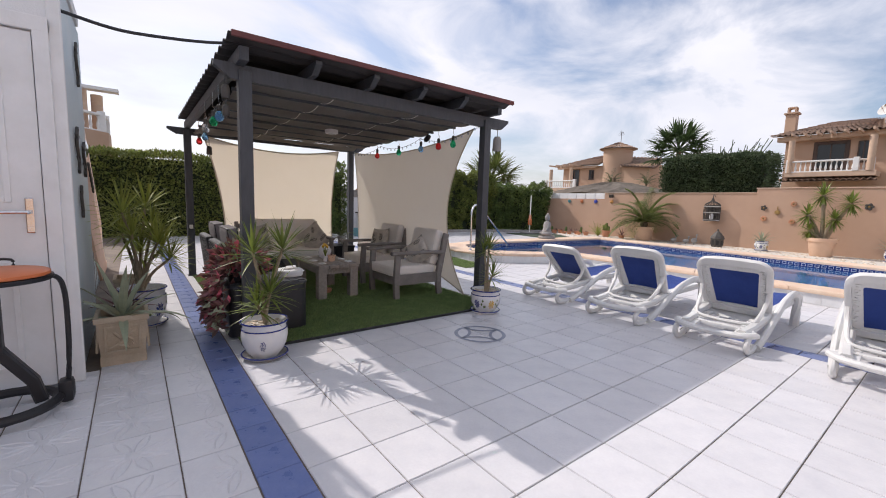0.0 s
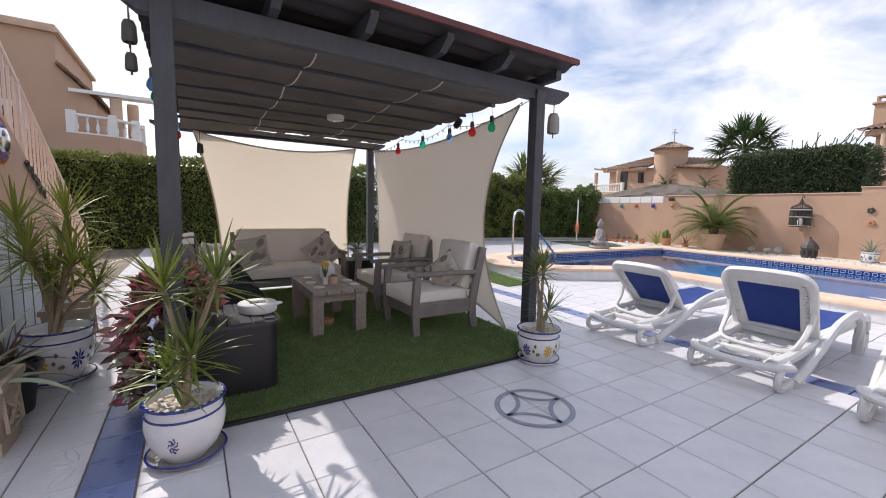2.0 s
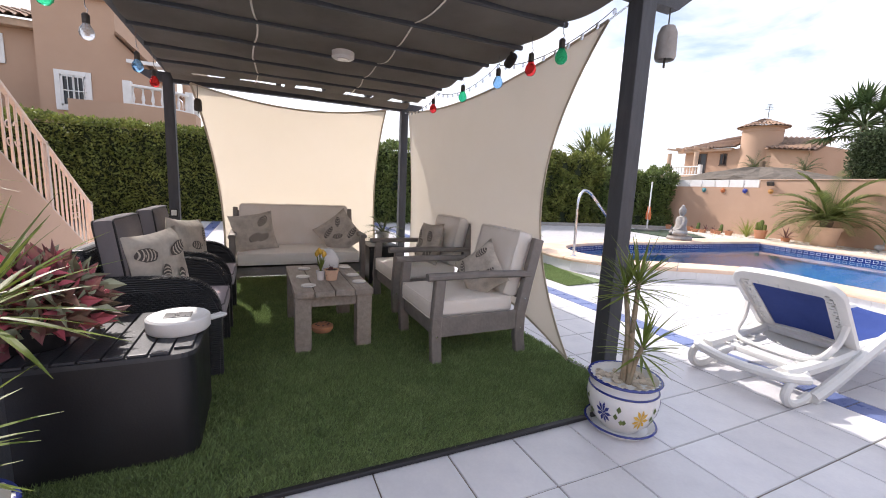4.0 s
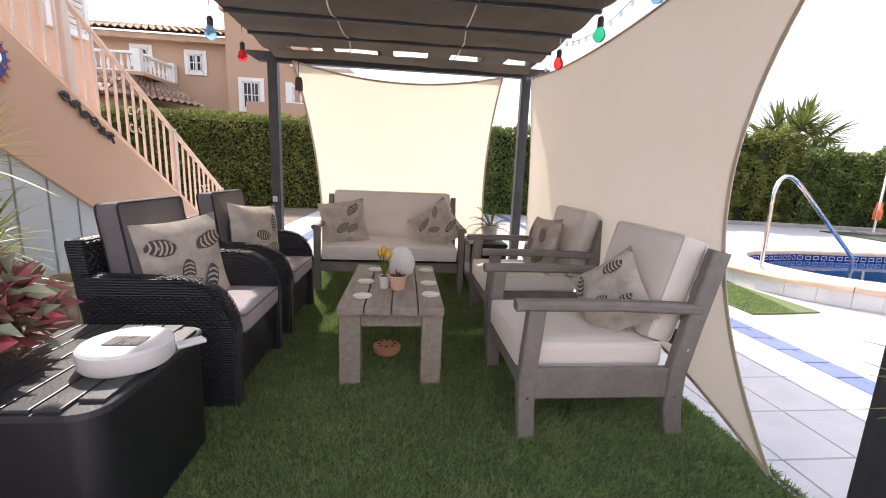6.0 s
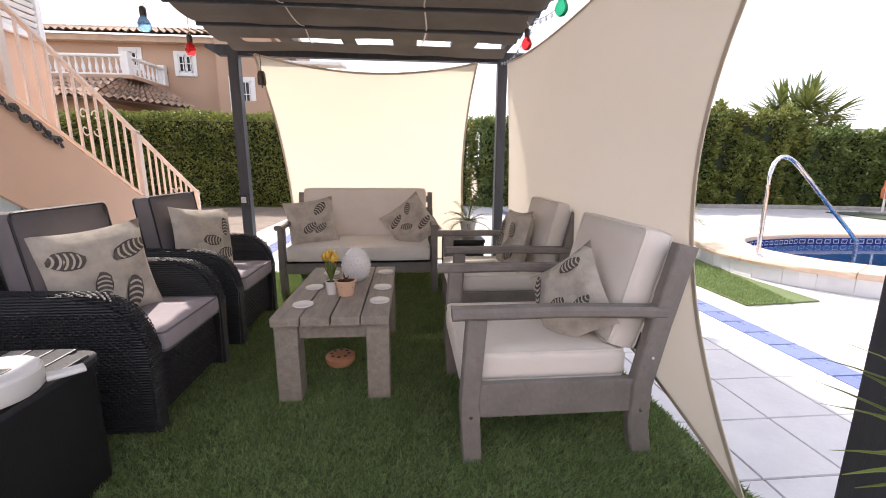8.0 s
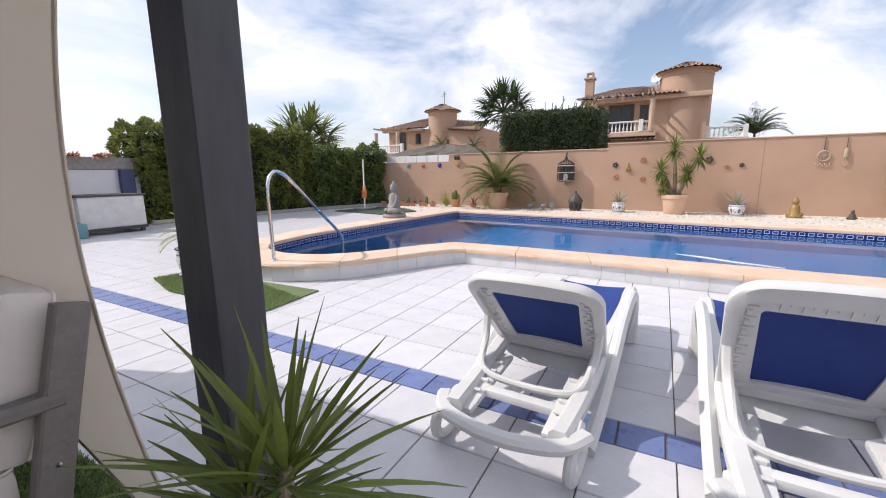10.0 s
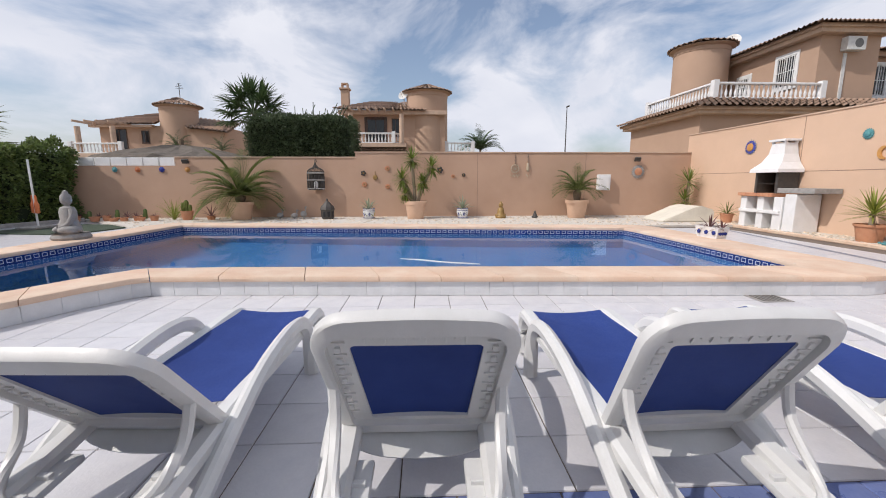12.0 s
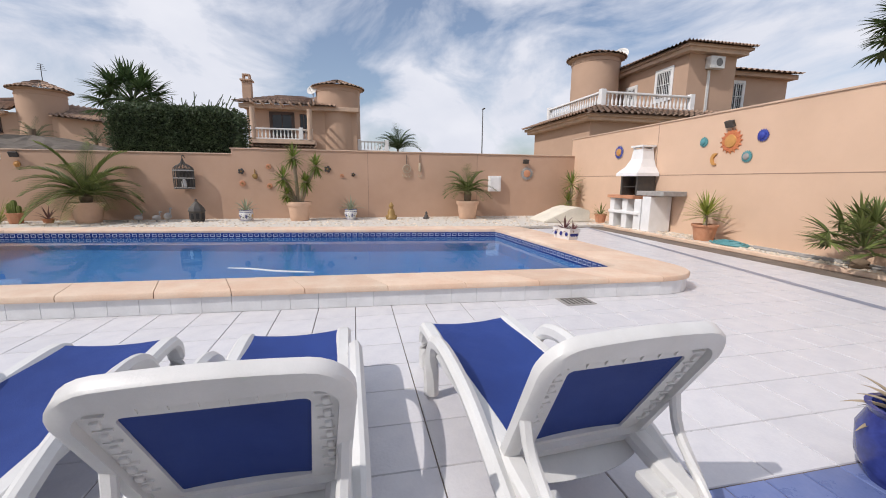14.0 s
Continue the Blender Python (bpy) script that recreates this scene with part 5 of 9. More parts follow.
    prop = [(a.x, 0.295, a.z), (a.x - 0.04, 0.285, a.z - 0.13), (0.40, 0.26, 0.26), (0.35, 0.20, 0.225), (0.335, 0.08, 0.215), (0.335, -0.08, 0.215), (0.35, -0.20, 0.225), (0.40, -0.26, 0.26), (a.x - 0.04, -0.285, a.z - 0.13), (a.x, -0.295, a.z)]
    sweep(bm, smooth_path(prop, 4), rect_prof(0.04, 0.03, 0.009), up=(0.9, 0, 0.5))
    part("prop_bracket", bm, M_PLASTIC, ob, smooth=True)
    return ob


lounger(pose(4.40, 3.52, 0, 0, 0, -3), "white resin sun lounger with its back set low", -132)
lg = lounger(pose(4.32, 2.42, 0, 0, 0, -1), "white resin sun lounger with blue mesh and raised back")
for x, y, a in ((4.28, 1.38, 1), (4.30, 0.21, 4)):
    copy_thing(lg, pose(x, y, 0, 0, 0, a))

# ---- neighbouring houses ----
def tiled_slope(bm, a, b, c, d, waves, rows=6):
    """Barrel tiles between the eave a-b and the ridge d-c: rounded ribs in overlapping rows."""
    a, b, c, d = [Vector(p) for p in (a, b, c, d)]
    n = (b - a).cross(d - a).normalized()
    if n.z < 0:
        n = -n
    m = waves * 4
    for r in range(rows):
        lo, hi = [], []
        for k in range(m + 1):
            u = k / m
            h = 0.055 * math.cos(u * waves * 2 * math.pi)
            p0 = a.lerp(b, u).lerp(d.lerp(c, u), r / rows)
            p1 = a.lerp(b, u).lerp(d.lerp(c, u), (r + 1.06) / rows if r < rows - 1 else 1)
            lo.append(bm.verts.new(p0 + n * (h + 0.06)))
            hi.append(bm.verts.new(p1 + n * (h + 0.015)))
        for k in range(m):
            bm.faces.new((lo[k], lo[k + 1], hi[k + 1], hi[k]))
    v = [bm.verts.new(p - n * 0.05) for p in (a, b, c, d)]
    if (c - d).length < 1e-3:
        bm.faces.new(v[:3])
    else:
        bm.faces.new(v)


def baluster_mesh(h):
    bm = B()
    k = h
    lathe(bm, [(0.05, 0), (0.05, 0.06 * k), (0.03, 0.10 * k), (0.062, 0.30 * k), (0.055, 0.42 * k), (0.028, 0.68 * k), (0.03, 0.86 * k), (0.05, 0.90 * k), (0.05, k)], 8)
    return finish(bm, M_WHITE, True)


ME_BAL = baluster_mesh(0.62)


def balustrade(parent, pts, z, gap=0.24, name="balustrade"):
    pts = [Vector((*p, z)) for p in pts]
    rail = None
    for a, b in zip(pts, pts[1:]):
        bm = B()
        sweep(bm, [a + Vector((0, 0, 0.68)), b + Vector((0, 0, 0.68))], rect_prof(0.2, 0.1, 0.02))
        rail = part(name, bm, M_WHITE, parent)
        bm = B()
        sweep(bm, [a + Vector((0, 0, 0.03)), b + Vector((0, 0, 0.03))], rect_prof(0.18, 0.07, 0.01))
        part("base_rail", bm, M_WHITE, parent)
        n = max(1, int((b - a).length / gap))
        for k in range(n):
            piece("baluster", ME_BAL, rail, Matrix.Translation(a.lerp(b, (k + 0.5) / n) + Vector((0, 0, 0.04))))
    for p in pts:
        bm = B()
        box(bm, (p.x - 0.13, p.y - 0.13, z), (p.x + 0.13, p.y + 0.13, z + 0.82), 0.02)
        part("pier", bm, M_WHITE, parent)


def window(parent, c, w, h, facing, mat=None, bars=False, trim=True):
    """A window in a wall that faces the direction named, with frame, panes and sill."""
    ang = {"-x": 180, "+x": 0, "-y": -90, "+y": 90}[facing]
    m = pose(*c, 0, 0, ang)
    bm = B()
    if trim:
        for a, b in (((0.0, -w / 2 - 0.16, -h / 2 - 0.16), (0.05, -w / 2, h / 2 + 0.16)), ((0.0, w / 2, -h / 2 - 0.16), (0.05, w / 2 + 0.16, h / 2 + 0.16)),
                     ((0.0, -w / 2, h / 2), (0.05, w / 2, h / 2 + 0.16)), ((0.0, -w / 2, -h / 2 - 0.16), (0.07, w / 2, -h / 2))):
            box(bm, a, b, 0.01, m)
    else:
        box(bm, (0.0, -w / 2 - 0.05, -h / 2 - 0.05), (0.04, w / 2 + 0.05, -h / 2), 0.005, m)
    win = part("window", bm, mat or M_WHITE, parent)
    bm = B()
    for a, b in (((0.005, -w / 2, -h / 2), (0.035, -w / 2 + 0.06, h / 2)), ((0.005, w / 2 - 0.06, -h / 2), (0.035, w / 2, h / 2)), ((0.005, -0.03, -h / 2), (0.035, 0.03, h / 2)),
                 ((0.005, -w / 2, h / 2 - 0.06), (0.035, w / 2, h / 2)), ((0.005, -w / 2, -h / 2), (0.035, w / 2, -h / 2 + 0.06))):
        box(bm, a, b, 0.0, m)
    part("window_frame", bm, M_BROWNWOOD if not bars else M_WHITE, win)
    for s in (-1, 1):
        bm = B()
        y0, y1 = sorted((s * 0.03, s * (w / 2 - 0.06)))
        box(bm, (0.002, y0, -h / 2 + 0.06), (0.015, y1, h / 2 - 0.06), 0, m)
        part("pane", bm, M_DARKGLASS, win)
    if bars:
        n = int(w / 0.13)
        for k in range(n):
            bm = B()
            y = -w / 2 + (k + 0.5) * w / n
            box(bm, (0.06, y - 0.012, -h / 2), (0.085, y + 0.012, h / 2), 0, m)
            part("bar", bm, M_WHITE, win)
        bm = B()
        box(bm, (0.055, -w / 2, -0.015), (0.09, w / 2, 0.015), 0, m)
        part("bar", bm, M_WHITE, win)


def tower(parent, x, y, r, z0, z1, top):
    bm = B()
    lathe(bm, [(r, z0), (r, z1 - 0.35), (r + 0.03, z1 - 0.34), (r + 0.03, z1 - 0.26), (r, z1 - 0.25), (r, z1 - 0.1), (r + 0.25, z1 - 0.02), (r + 0.25, z1)], 40, pose(x, y, 0))
    part("tower", bm, M_PEACH_D, parent, smooth=True)
    bm = B()
    waves = 34
    m = waves * 4
    for q in range(4):
        r0, r1 = (r + 0.38) * (1 - q / 4), (r + 0.38) * (1 - (q + 1.05) / 4)
        za, zb = z1 + (top - z1) * q / 4, z1 + (top - z1) * min(1, (q + 1.05) / 4)
        lo, hi = [], []
        for k in range(m):
            a = 2 * math.pi * k / m
            h = 0.05 * math.cos(k / m * waves * 2 * math.pi)
            lo.append(bm.verts.new((x + r0 * math.cos(a), y + r0 * math.sin(a), za + h + 0.06)))
            hi.append(bm.verts.new((x + max(0.02, r1) * math.cos(a), y + max(0.02, r1) * math.sin(a), zb + h * 0.5 + 0.02)))
        for k in range(m):
            bm.faces.new((lo[k], lo[(k + 1) % m], hi[(k + 1) % m], hi[k]))
    part("tower_roof", bm, M_ROOFTILE, parent)


def dish(m):
    ob = thing("satellite_dish", m, "white satellite dish on a roof", "satellite dish")
    bm = B()
    lathe(bm, [(0.0, 0.0), (0.18, 0.02), (0.33, 0.07), (0.42, 0.13), (0.43, 0.13), (0.33, 0.05), (0.0, -0.02)], 24, pose(0, 0, 0.45, 0, 62, 0))
    part("reflector", bm, M_ACWHITE, ob, smooth=True)
    bm = B()
    tube(bm, [(0, 0, -0.6), (0, 0, 0.45), (-0.08, 0, 0.45)], 0.03, 6)
    part("mast", bm, M_STEEL, ob)
    bm = B()
    tube(bm, [(0.05, 0, 0.1), (0.5, 0, 0.62)], 0.015, 5)
    part("feed_arm", bm, M_STEEL, ob)


def aerial(x, y, z):
    ob = thing("roof_aerial", (x, y, z), "thin metal television aerial on a roof", "aerial")
    bm = B()
    tube(bm, [(0, 0, 0), (0, 0, 1.1)], 0.025, 5)
    part("mast", bm, M_IRON, ob)
    for k in range(4):
        bm = B()
        tube(bm, [(0, -0.3 + 0.05 * k, 0.7 + 0.12 * k), (0, 0.3 - 0.05 * k, 0.75 + 0.12 * k)], 0.014, 4)
        part("element", bm, M_IRON, ob)


def porch(parent, x, y0, y1, z0, z1, depth=1.6):
    """White posts carrying slatted beams in front of a wall that faces -x."""
    for y in (y0, y1):
        bm = B()
        lathe(bm, [(0.17, z0), (0.17, z1)], 14, pose(x - depth, y, 0))
        part("column", bm, M_CAP, parent, smooth=True)
    bm = B()
    box(bm, (x - depth - 0.12, y0 - 0.5, z1), (x - depth + 0.12, y1 + 0.5, z1 + 0.28), 0.02)
    part("beam", bm, M_CAP, parent)
    n = max(2, int(abs(y1 - y0) / 0.6))
    for k in range(n + 1):
        y = y0 + (y1 - y0) * k / n
        bm = B()
        box(bm, (x - depth - 0.35, y - 0.05, z1 + 0.28), (x, y + 0.05, z1 + 0.42), 0.01)
        part("slat_beam", bm, M_CAP, parent)


# house beyond the corner of the pool
hl = thing("far_house", (0, 0, 0), "two-storey peach villa with a round tower and balcony", "house", "neighbouring villas")
bm = B()
box(bm, (36.0, 17.6, -0.06), (46, 26.6, 5.35))
part("wall", bm, M_PEACH_D, hl)
bm = B()
tiled_slope(bm, (35.5, 27.3, 5.45), (35.5, 22.2, 5.45), (39.5, 22.8, 6.9), (39.5, 24.8, 6.7), 18, 7)
tiled_slope(bm, (35.6, 20.2, 5.2), (35.6, 17.0, 4.85), (39, 17.5, 6.0), (39, 21.0, 6.4), 10, 6)
part("roof", bm, M_ROOFTILE, hl)["kind"] = "stuff"
bm = B()
box(bm, (35.6, 22.55, 5.2), (36.0, 27.1, 5.4), 0.03)
part("cornice", bm, M_CAP, hl)
tower(hl, 36.9, 21.2, 1.3, -0.06, 6.85, 7.55)
aerial(36.9, 21.0, 7.5)
bm = B()
box(bm, (33.9, 23.6, 2.9), (36.0, 27.4, 3.2), 0.03)
part("balcony_floor", bm, M_CAP, hl)
balustrade(hl, [(34.0, 27.2), (34.0, 23.8)], 3.2)
porch(hl, 36.0, 26.7, 24.3, 3.2, 5.05, 1.9)
window(hl, (35.99, 25.2, 4.25), 1.1, 1.7, "-x", M_BROWNWOOD, trim=False)
window(hl, (35.99, 23.3, 4.55), 0.55, 0.9, "-x", M_BROWNWOOD, trim=False)

# house behind the trimmed hedge
hm = thing("far_house", (0, 0, 0), "two-storey peach villa with porch, balcony and round tower", "house", "neighbouring villas")
bm = B()
box(bm, (36.0, 0.75, -0.06), (46, 8.4, 6.25))
part("wall", bm, M_PEACH_D, hm)
bm = B()
tiled_slope(bm, (35.3, 9.2, 6.55), (35.3, 2.2, 6.5), (39.5, 3.6, 7.8), (39.5, 6.6, 7.8), 24, 7)
tiled_slope(bm, (34.2, 8.2, 3.45), (34.2, 3.6, 3.45), (35.9, 3.9, 3.95), (35.9, 7.9, 3.95), 16, 3)
part("roof", bm, M_ROOFTILE, hm)["kind"] = "stuff"
bm = B()
box(bm, (35.5, 0.6, 6.2), (36.0, 8.8, 6.5), 0.03)
part("cornice", bm, M_CAP, hm)
tower(hm, 37.3, 2.1, 1.62, -0.06, 8.05, 8.75)
bm = B()
box(bm, (36.6, 8.15, 6.3), (37.2, 8.75, 8.2), 0.02)
box(bm, (36.5, 8.05, 8.2), (37.3, 8.85, 8.32), 0.02)
box(bm, (36.65, 8.2, 8.6), (37.15, 8.7, 8.7), 0.02)
for a in (8.2, 8.6):
    for b in (36.65, 37.05):
        box(bm, (b, a, 8.32), (b + 0.1, a + 0.1, 8.6))
part("chimney", bm, M_PEACH_D, hm)
bm = B()
box(bm, (34.3, 3.7, 3.7), (36.0, 7.9, 4.0), 0.03)
part("balcony_floor", bm, M_CAP, hm)
balustrade(hm, [(34.4, 7.75), (34.4, 4.6), (34.9, 4.0)], 4.0)
porch(hm, 36.0, 7.7, 4.0, 4.0, 6.05, 1.6)
window(hm, (35.99, 6.05, 5.1), 1.4, 1.6, "-x", M_BROWNWOOD)
window(hm, (35.99, 4.55, 5.3), 0.55, 1.3, "-x", M_BROWNWOOD, trim=False)
balustrade(hm, [(36.4, 0.6), (36.4, -1.5)], 3.5)
bm = B()
box(bm, (36.2, -1.7, -0.06), (42, 0.75, 3.5))
part("annex", bm, M_PEACH_D, hm)
dish(pose(37.0, 3.9, 7.4, 0, 0, 150))

# big house beyond the barbecue wall
hr = thing("neighbour_house", (0, -0.75, 0), "large peach villa with roof terrace, tower and white balusters", "house", "neighbouring villas")
bm = B()
box(bm, (22.3, -24.0, -0.06), (28.6, -9.55, 4.25))
part("wall", bm, M_PEACH_D, hr)
bm = B()
box(bm, (21.9, -24.0, 4.2), (28.9, -9.15, 4.5), 0.03)
box(bm, (21.75, -24.0, 4.36), (29.0, -9.0, 4.5), 0.02)
part("cornice", bm, M_CAP, hr)
bm = B()
tiled_slope(bm, (21.6, -24, 4.5), (21.6, -8.85, 4.5), (22.6, -10.2, 5.0), (22.6, -24, 5.0), 46, 3)
tiled_slope(bm, (21.6, -8.85, 4.5), (29.1, -8.85, 4.5), (28.2, -10.2, 5.0), (22.6, -10.2, 5.0), 26, 3)
part("roof", bm, M_ROOFTILE, hr)["kind"] = "stuff"
balustrade(hr, [(28.2, -10.3), (22.75, -10.4), (22.75, -15.6)], 5.0, 0.22)
bm = B()
box(bm, (23.2, -18.65, 2.0), (31.0, -15.65, 8.3))
part("upper_wall", bm, M_PEACH_D, hr)
bm = B()
box(bm, (22.8, -19.0, 8.0), (31.4, -15.25, 8.32), 0.03)
box(bm, (22.65, -19.15, 8.2), (31.5, -15.1, 8.34), 0.02)
part("upper_cornice", bm, M_CAP, hr)
bm = B()
tiled_slope(bm, (22.5, -19.3, 8.35), (22.5, -14.9, 8.35), (25.4, -16.9, 9.05), (25.4, -17.3, 9.05), 20, 5)
tiled_slope(bm, (22.5, -14.9, 8.35), (31.6, -14.9, 8.35), (28.6, -16.9, 9.05), (25.4, -16.9, 9.05), 32, 5)
part("upper_roof", bm, M_ROOFTILE, hr)["kind"] = "stuff"
bm = B()
box(bm, (24.6, -24.0, 2.0), (31, -18.65, 7.6))
box(bm, (24.2, -24.3, 7.4), (31, -18.65, 7.65), 0.02)
part("back_wing", bm, M_PEACH_D, hr)
bm = B()
tiled_slope(bm, (24.0, -24.5, 7.66), (24.0, -18.65, 7.66), (26.0, -18.65, 8.2), (26.0, -23.2, 8.2), 15, 3)
tiled_slope(bm, (21.5, -29.0, 5.3), (21.5, -23.6, 5.3), (23.8, -23.6, 5.8), (23.8, -28, 5.8), 18, 3)
part("wing_roof", bm, M_ROOFTILE, hr)["kind"] = "stuff"
bm = B()
box(bm, (22.0, -29, 0), (28, -23.6, 5.3))
part("wing_wall", bm, M_PEACH_D, hr)
tower(hr, 29.2, -13.9, 1.5, -0.06, 9.1, 9.7)
window(hr, (24.9, -15.64, 6.75), 1.1, 1.5, "+y", bars=True)
window(hr, (27.7, -15.64, 6.6), 0.8, 1.0, "+y", bars=True)
window(hr, (24.59, -20.3, 6.3), 0.9, 1.5, "-x", bars=True)
dish(pose(28.6, -16.1, 8.95, 0, 0, 140))
ac = thing("air_conditioner", (23.18, -17.85, 7.55), "white air conditioning unit on the house wall", "air conditioner")
bm = B()
box(bm, (-0.35, -0.45, -0.3), (0.0, 0.45, 0.3), 0.02)
part("casing", bm, M_ACWHITE, ac)
bm = B()
lathe(bm, [(0.0, 0.0), (0.2, 0.0), (0.22, -0.012)], 20, pose(-0.355, -0.1, 0, 0, -90, 0))
part("fan_grille", bm, M_SCREEN, ac)
bm = B()
box(bm, (23.14, -17.0, 4.6), (23.2, -16.85, 7.2), 0.01)
part("conduit", bm, M_ACWHITE, hr)

# house behind the hedge, beyond the stair
hn = thing("neighbour_house", (0, 0, 0), "peach villa with white balcony, tower wall and curved terrace", "house", "neighbouring villas")
bm = B()
box(bm, (-16, 22.6, -0.06), (-5.6, 30, 6.35))
part("wall", bm, M_PEACH_D, hn)
bm = B()
prism(bm, [(-5.6, -0.06), (-2.15, -0.06), (-2.15, 5.2), (-3.25, 6.3), (-3.25, 7.45), (-5.6, 7.45)], 0, 7, pose(0, 29, 0, 90, 0, 0))
part("tower_wall", bm, M_PEACH_D, hn)
bm = B()
box(bm, (-5.75, 21.85, 7.45), (-3.1, 29.0, 7.6), 0.02)
box(bm, (-5.65, 21.95, 7.6), (-3.2, 29.0, 7.75), 0.03)
part("tower_cornice", bm, M_CAP, hn)
bm = B()
tiled_slope(bm, (-2.0, 21.8, 5.15), (-2.0, 29.0, 5.15), (-3.25, 29.0, 6.4), (-3.25, 21.8, 6.4), 24, 4)
part("eave_roof", bm, M_ROOFTILE, hn)["kind"] = "stuff"
bm = B()
box(bm, (-16.2, 22.2, 6.2), (-5.6, 22.6, 6.45), 0.03)
part("cornice", bm, M_CAP, hn)
bm = B()
tiled_slope(bm, (-16.3, 22.0, 6.5), (-5.6, 22.0, 6.5), (-5.6, 25, 7.5), (-16, 25, 7.5), 36, 6)
tiled_slope(bm, (-13.6, 18.2, 3.4), (-7.97, 18.17, 3.4), (-8.3, 20.15, 4.33), (-13.6, 20.15, 4.33), 22, 5)
tiled_slope(bm, (-7.97, 18.17, 3.4), (-6.13, 20.92, 3.4), (-7.9, 22.0, 4.33), (-8.3, 20.15, 4.33), 13, 5)
part("roof", bm, M_ROOFTILE, hn)["kind"] = "stuff"
bm = B()
box(bm, (-13.5, 18.9, -0.06), (-8.1, 22.6, 3.35))
box(bm, (-13.5, 20.2, 4.36), (-7.9, 22.6, 4.5), 0.02)
part("lower_wall", bm, M_PEACH_D, hn)
balustrade(hn, [(-13.2, 20.4), (-8.15, 20.35), (-8.0, 22.4)], 4.5)
window(hn, (-7.1, 22.59, 5.45), 0.6, 0.7, "-y", bars=True)
window(hn, (-9.3, 22.59, 5.6), 0.6, 0.6, "-y", bars=True)
window(hn, (-4.6, 21.99, 4.15), 0.75, 1.1, "-y", bars=True)
bm = B()
pts = [(-4.5, 21.0), (-2.6, 20.8), (-1.4, 21.2), (-0.75, 22.0), (-0.7, 23.2), (-1.7, 24), (-4.5, 24)]
prism(bm, pts, -0.06, 3.75)
part("terrace_wall", bm, M_PEACH_D, hn)
balustrade(hn, [(-2.75, 21.0), (-1.6, 21.3), (-0.95, 22.0), (-0.85, 23.0)], 3.75)
for x, y in ((-1.55, 22.0), (-1.1, 22.9)):
    bm = B()
    lathe(bm, [(0.2, 3.75), (0.2, 5.35)], 14, pose(x, y, 0))
    part("column", bm, M_CAP, hn, smooth=True)
for k in range(6):
    bm = B()
    box(bm, (-2.9, 21.7 + k * 0.3, 5.37 + 0.04 * k), (-0.35, 21.8 + k * 0.3, 5.5 + 0.04 * k), 0.01)
    part("slat_beam", bm, M_WHITE, hn)

# low white buildings on the horizon
for x, y, w, h in ((120, -18, 16, 5.2), (130, -38, 14, 5.6), (118, -3, 9, 4.6), (110, -52, 8, 7.4)):
    b = thing("far_building", (x, y, -0.06), "low white building far off", "building", "far white buildings")
    bm = B()
    box(bm, (0, 0, 0), (8, w, h))
    part("wall", bm, M_WHITE, b)
    for k in range(int(w / 2.4)):
        bm = B()
        box(bm, (-0.05, 0.6 + k * 2.4, h - 2.2), (0.02, 1.8 + k * 2.4, h - 0.9))
        part("window", bm, M_DARKGLASS, b)
    bm = B()
    box(bm, (-0.3, -0.3, h), (8.3, w + 0.3, h + 0.3))
    part("roof", bm, M_CAP, b)
sl = thing("street_lamp", (47.3, -12.7, -0.06), "tall thin street lamp post beyond the wall", "street lamp")
bm = B()
tube(bm, [(0, 0, 0), (0, 0, 9.0)], 0.08, 8, sizes=[1, 0.5])
part("pole", bm, M_IRON, sl)
bm = B()
box(bm, (-0.6, -0.08, 8.9), (0.1, 0.08, 9.0), 0.02)
part("lamp_head", bm, M_IRON, sl)

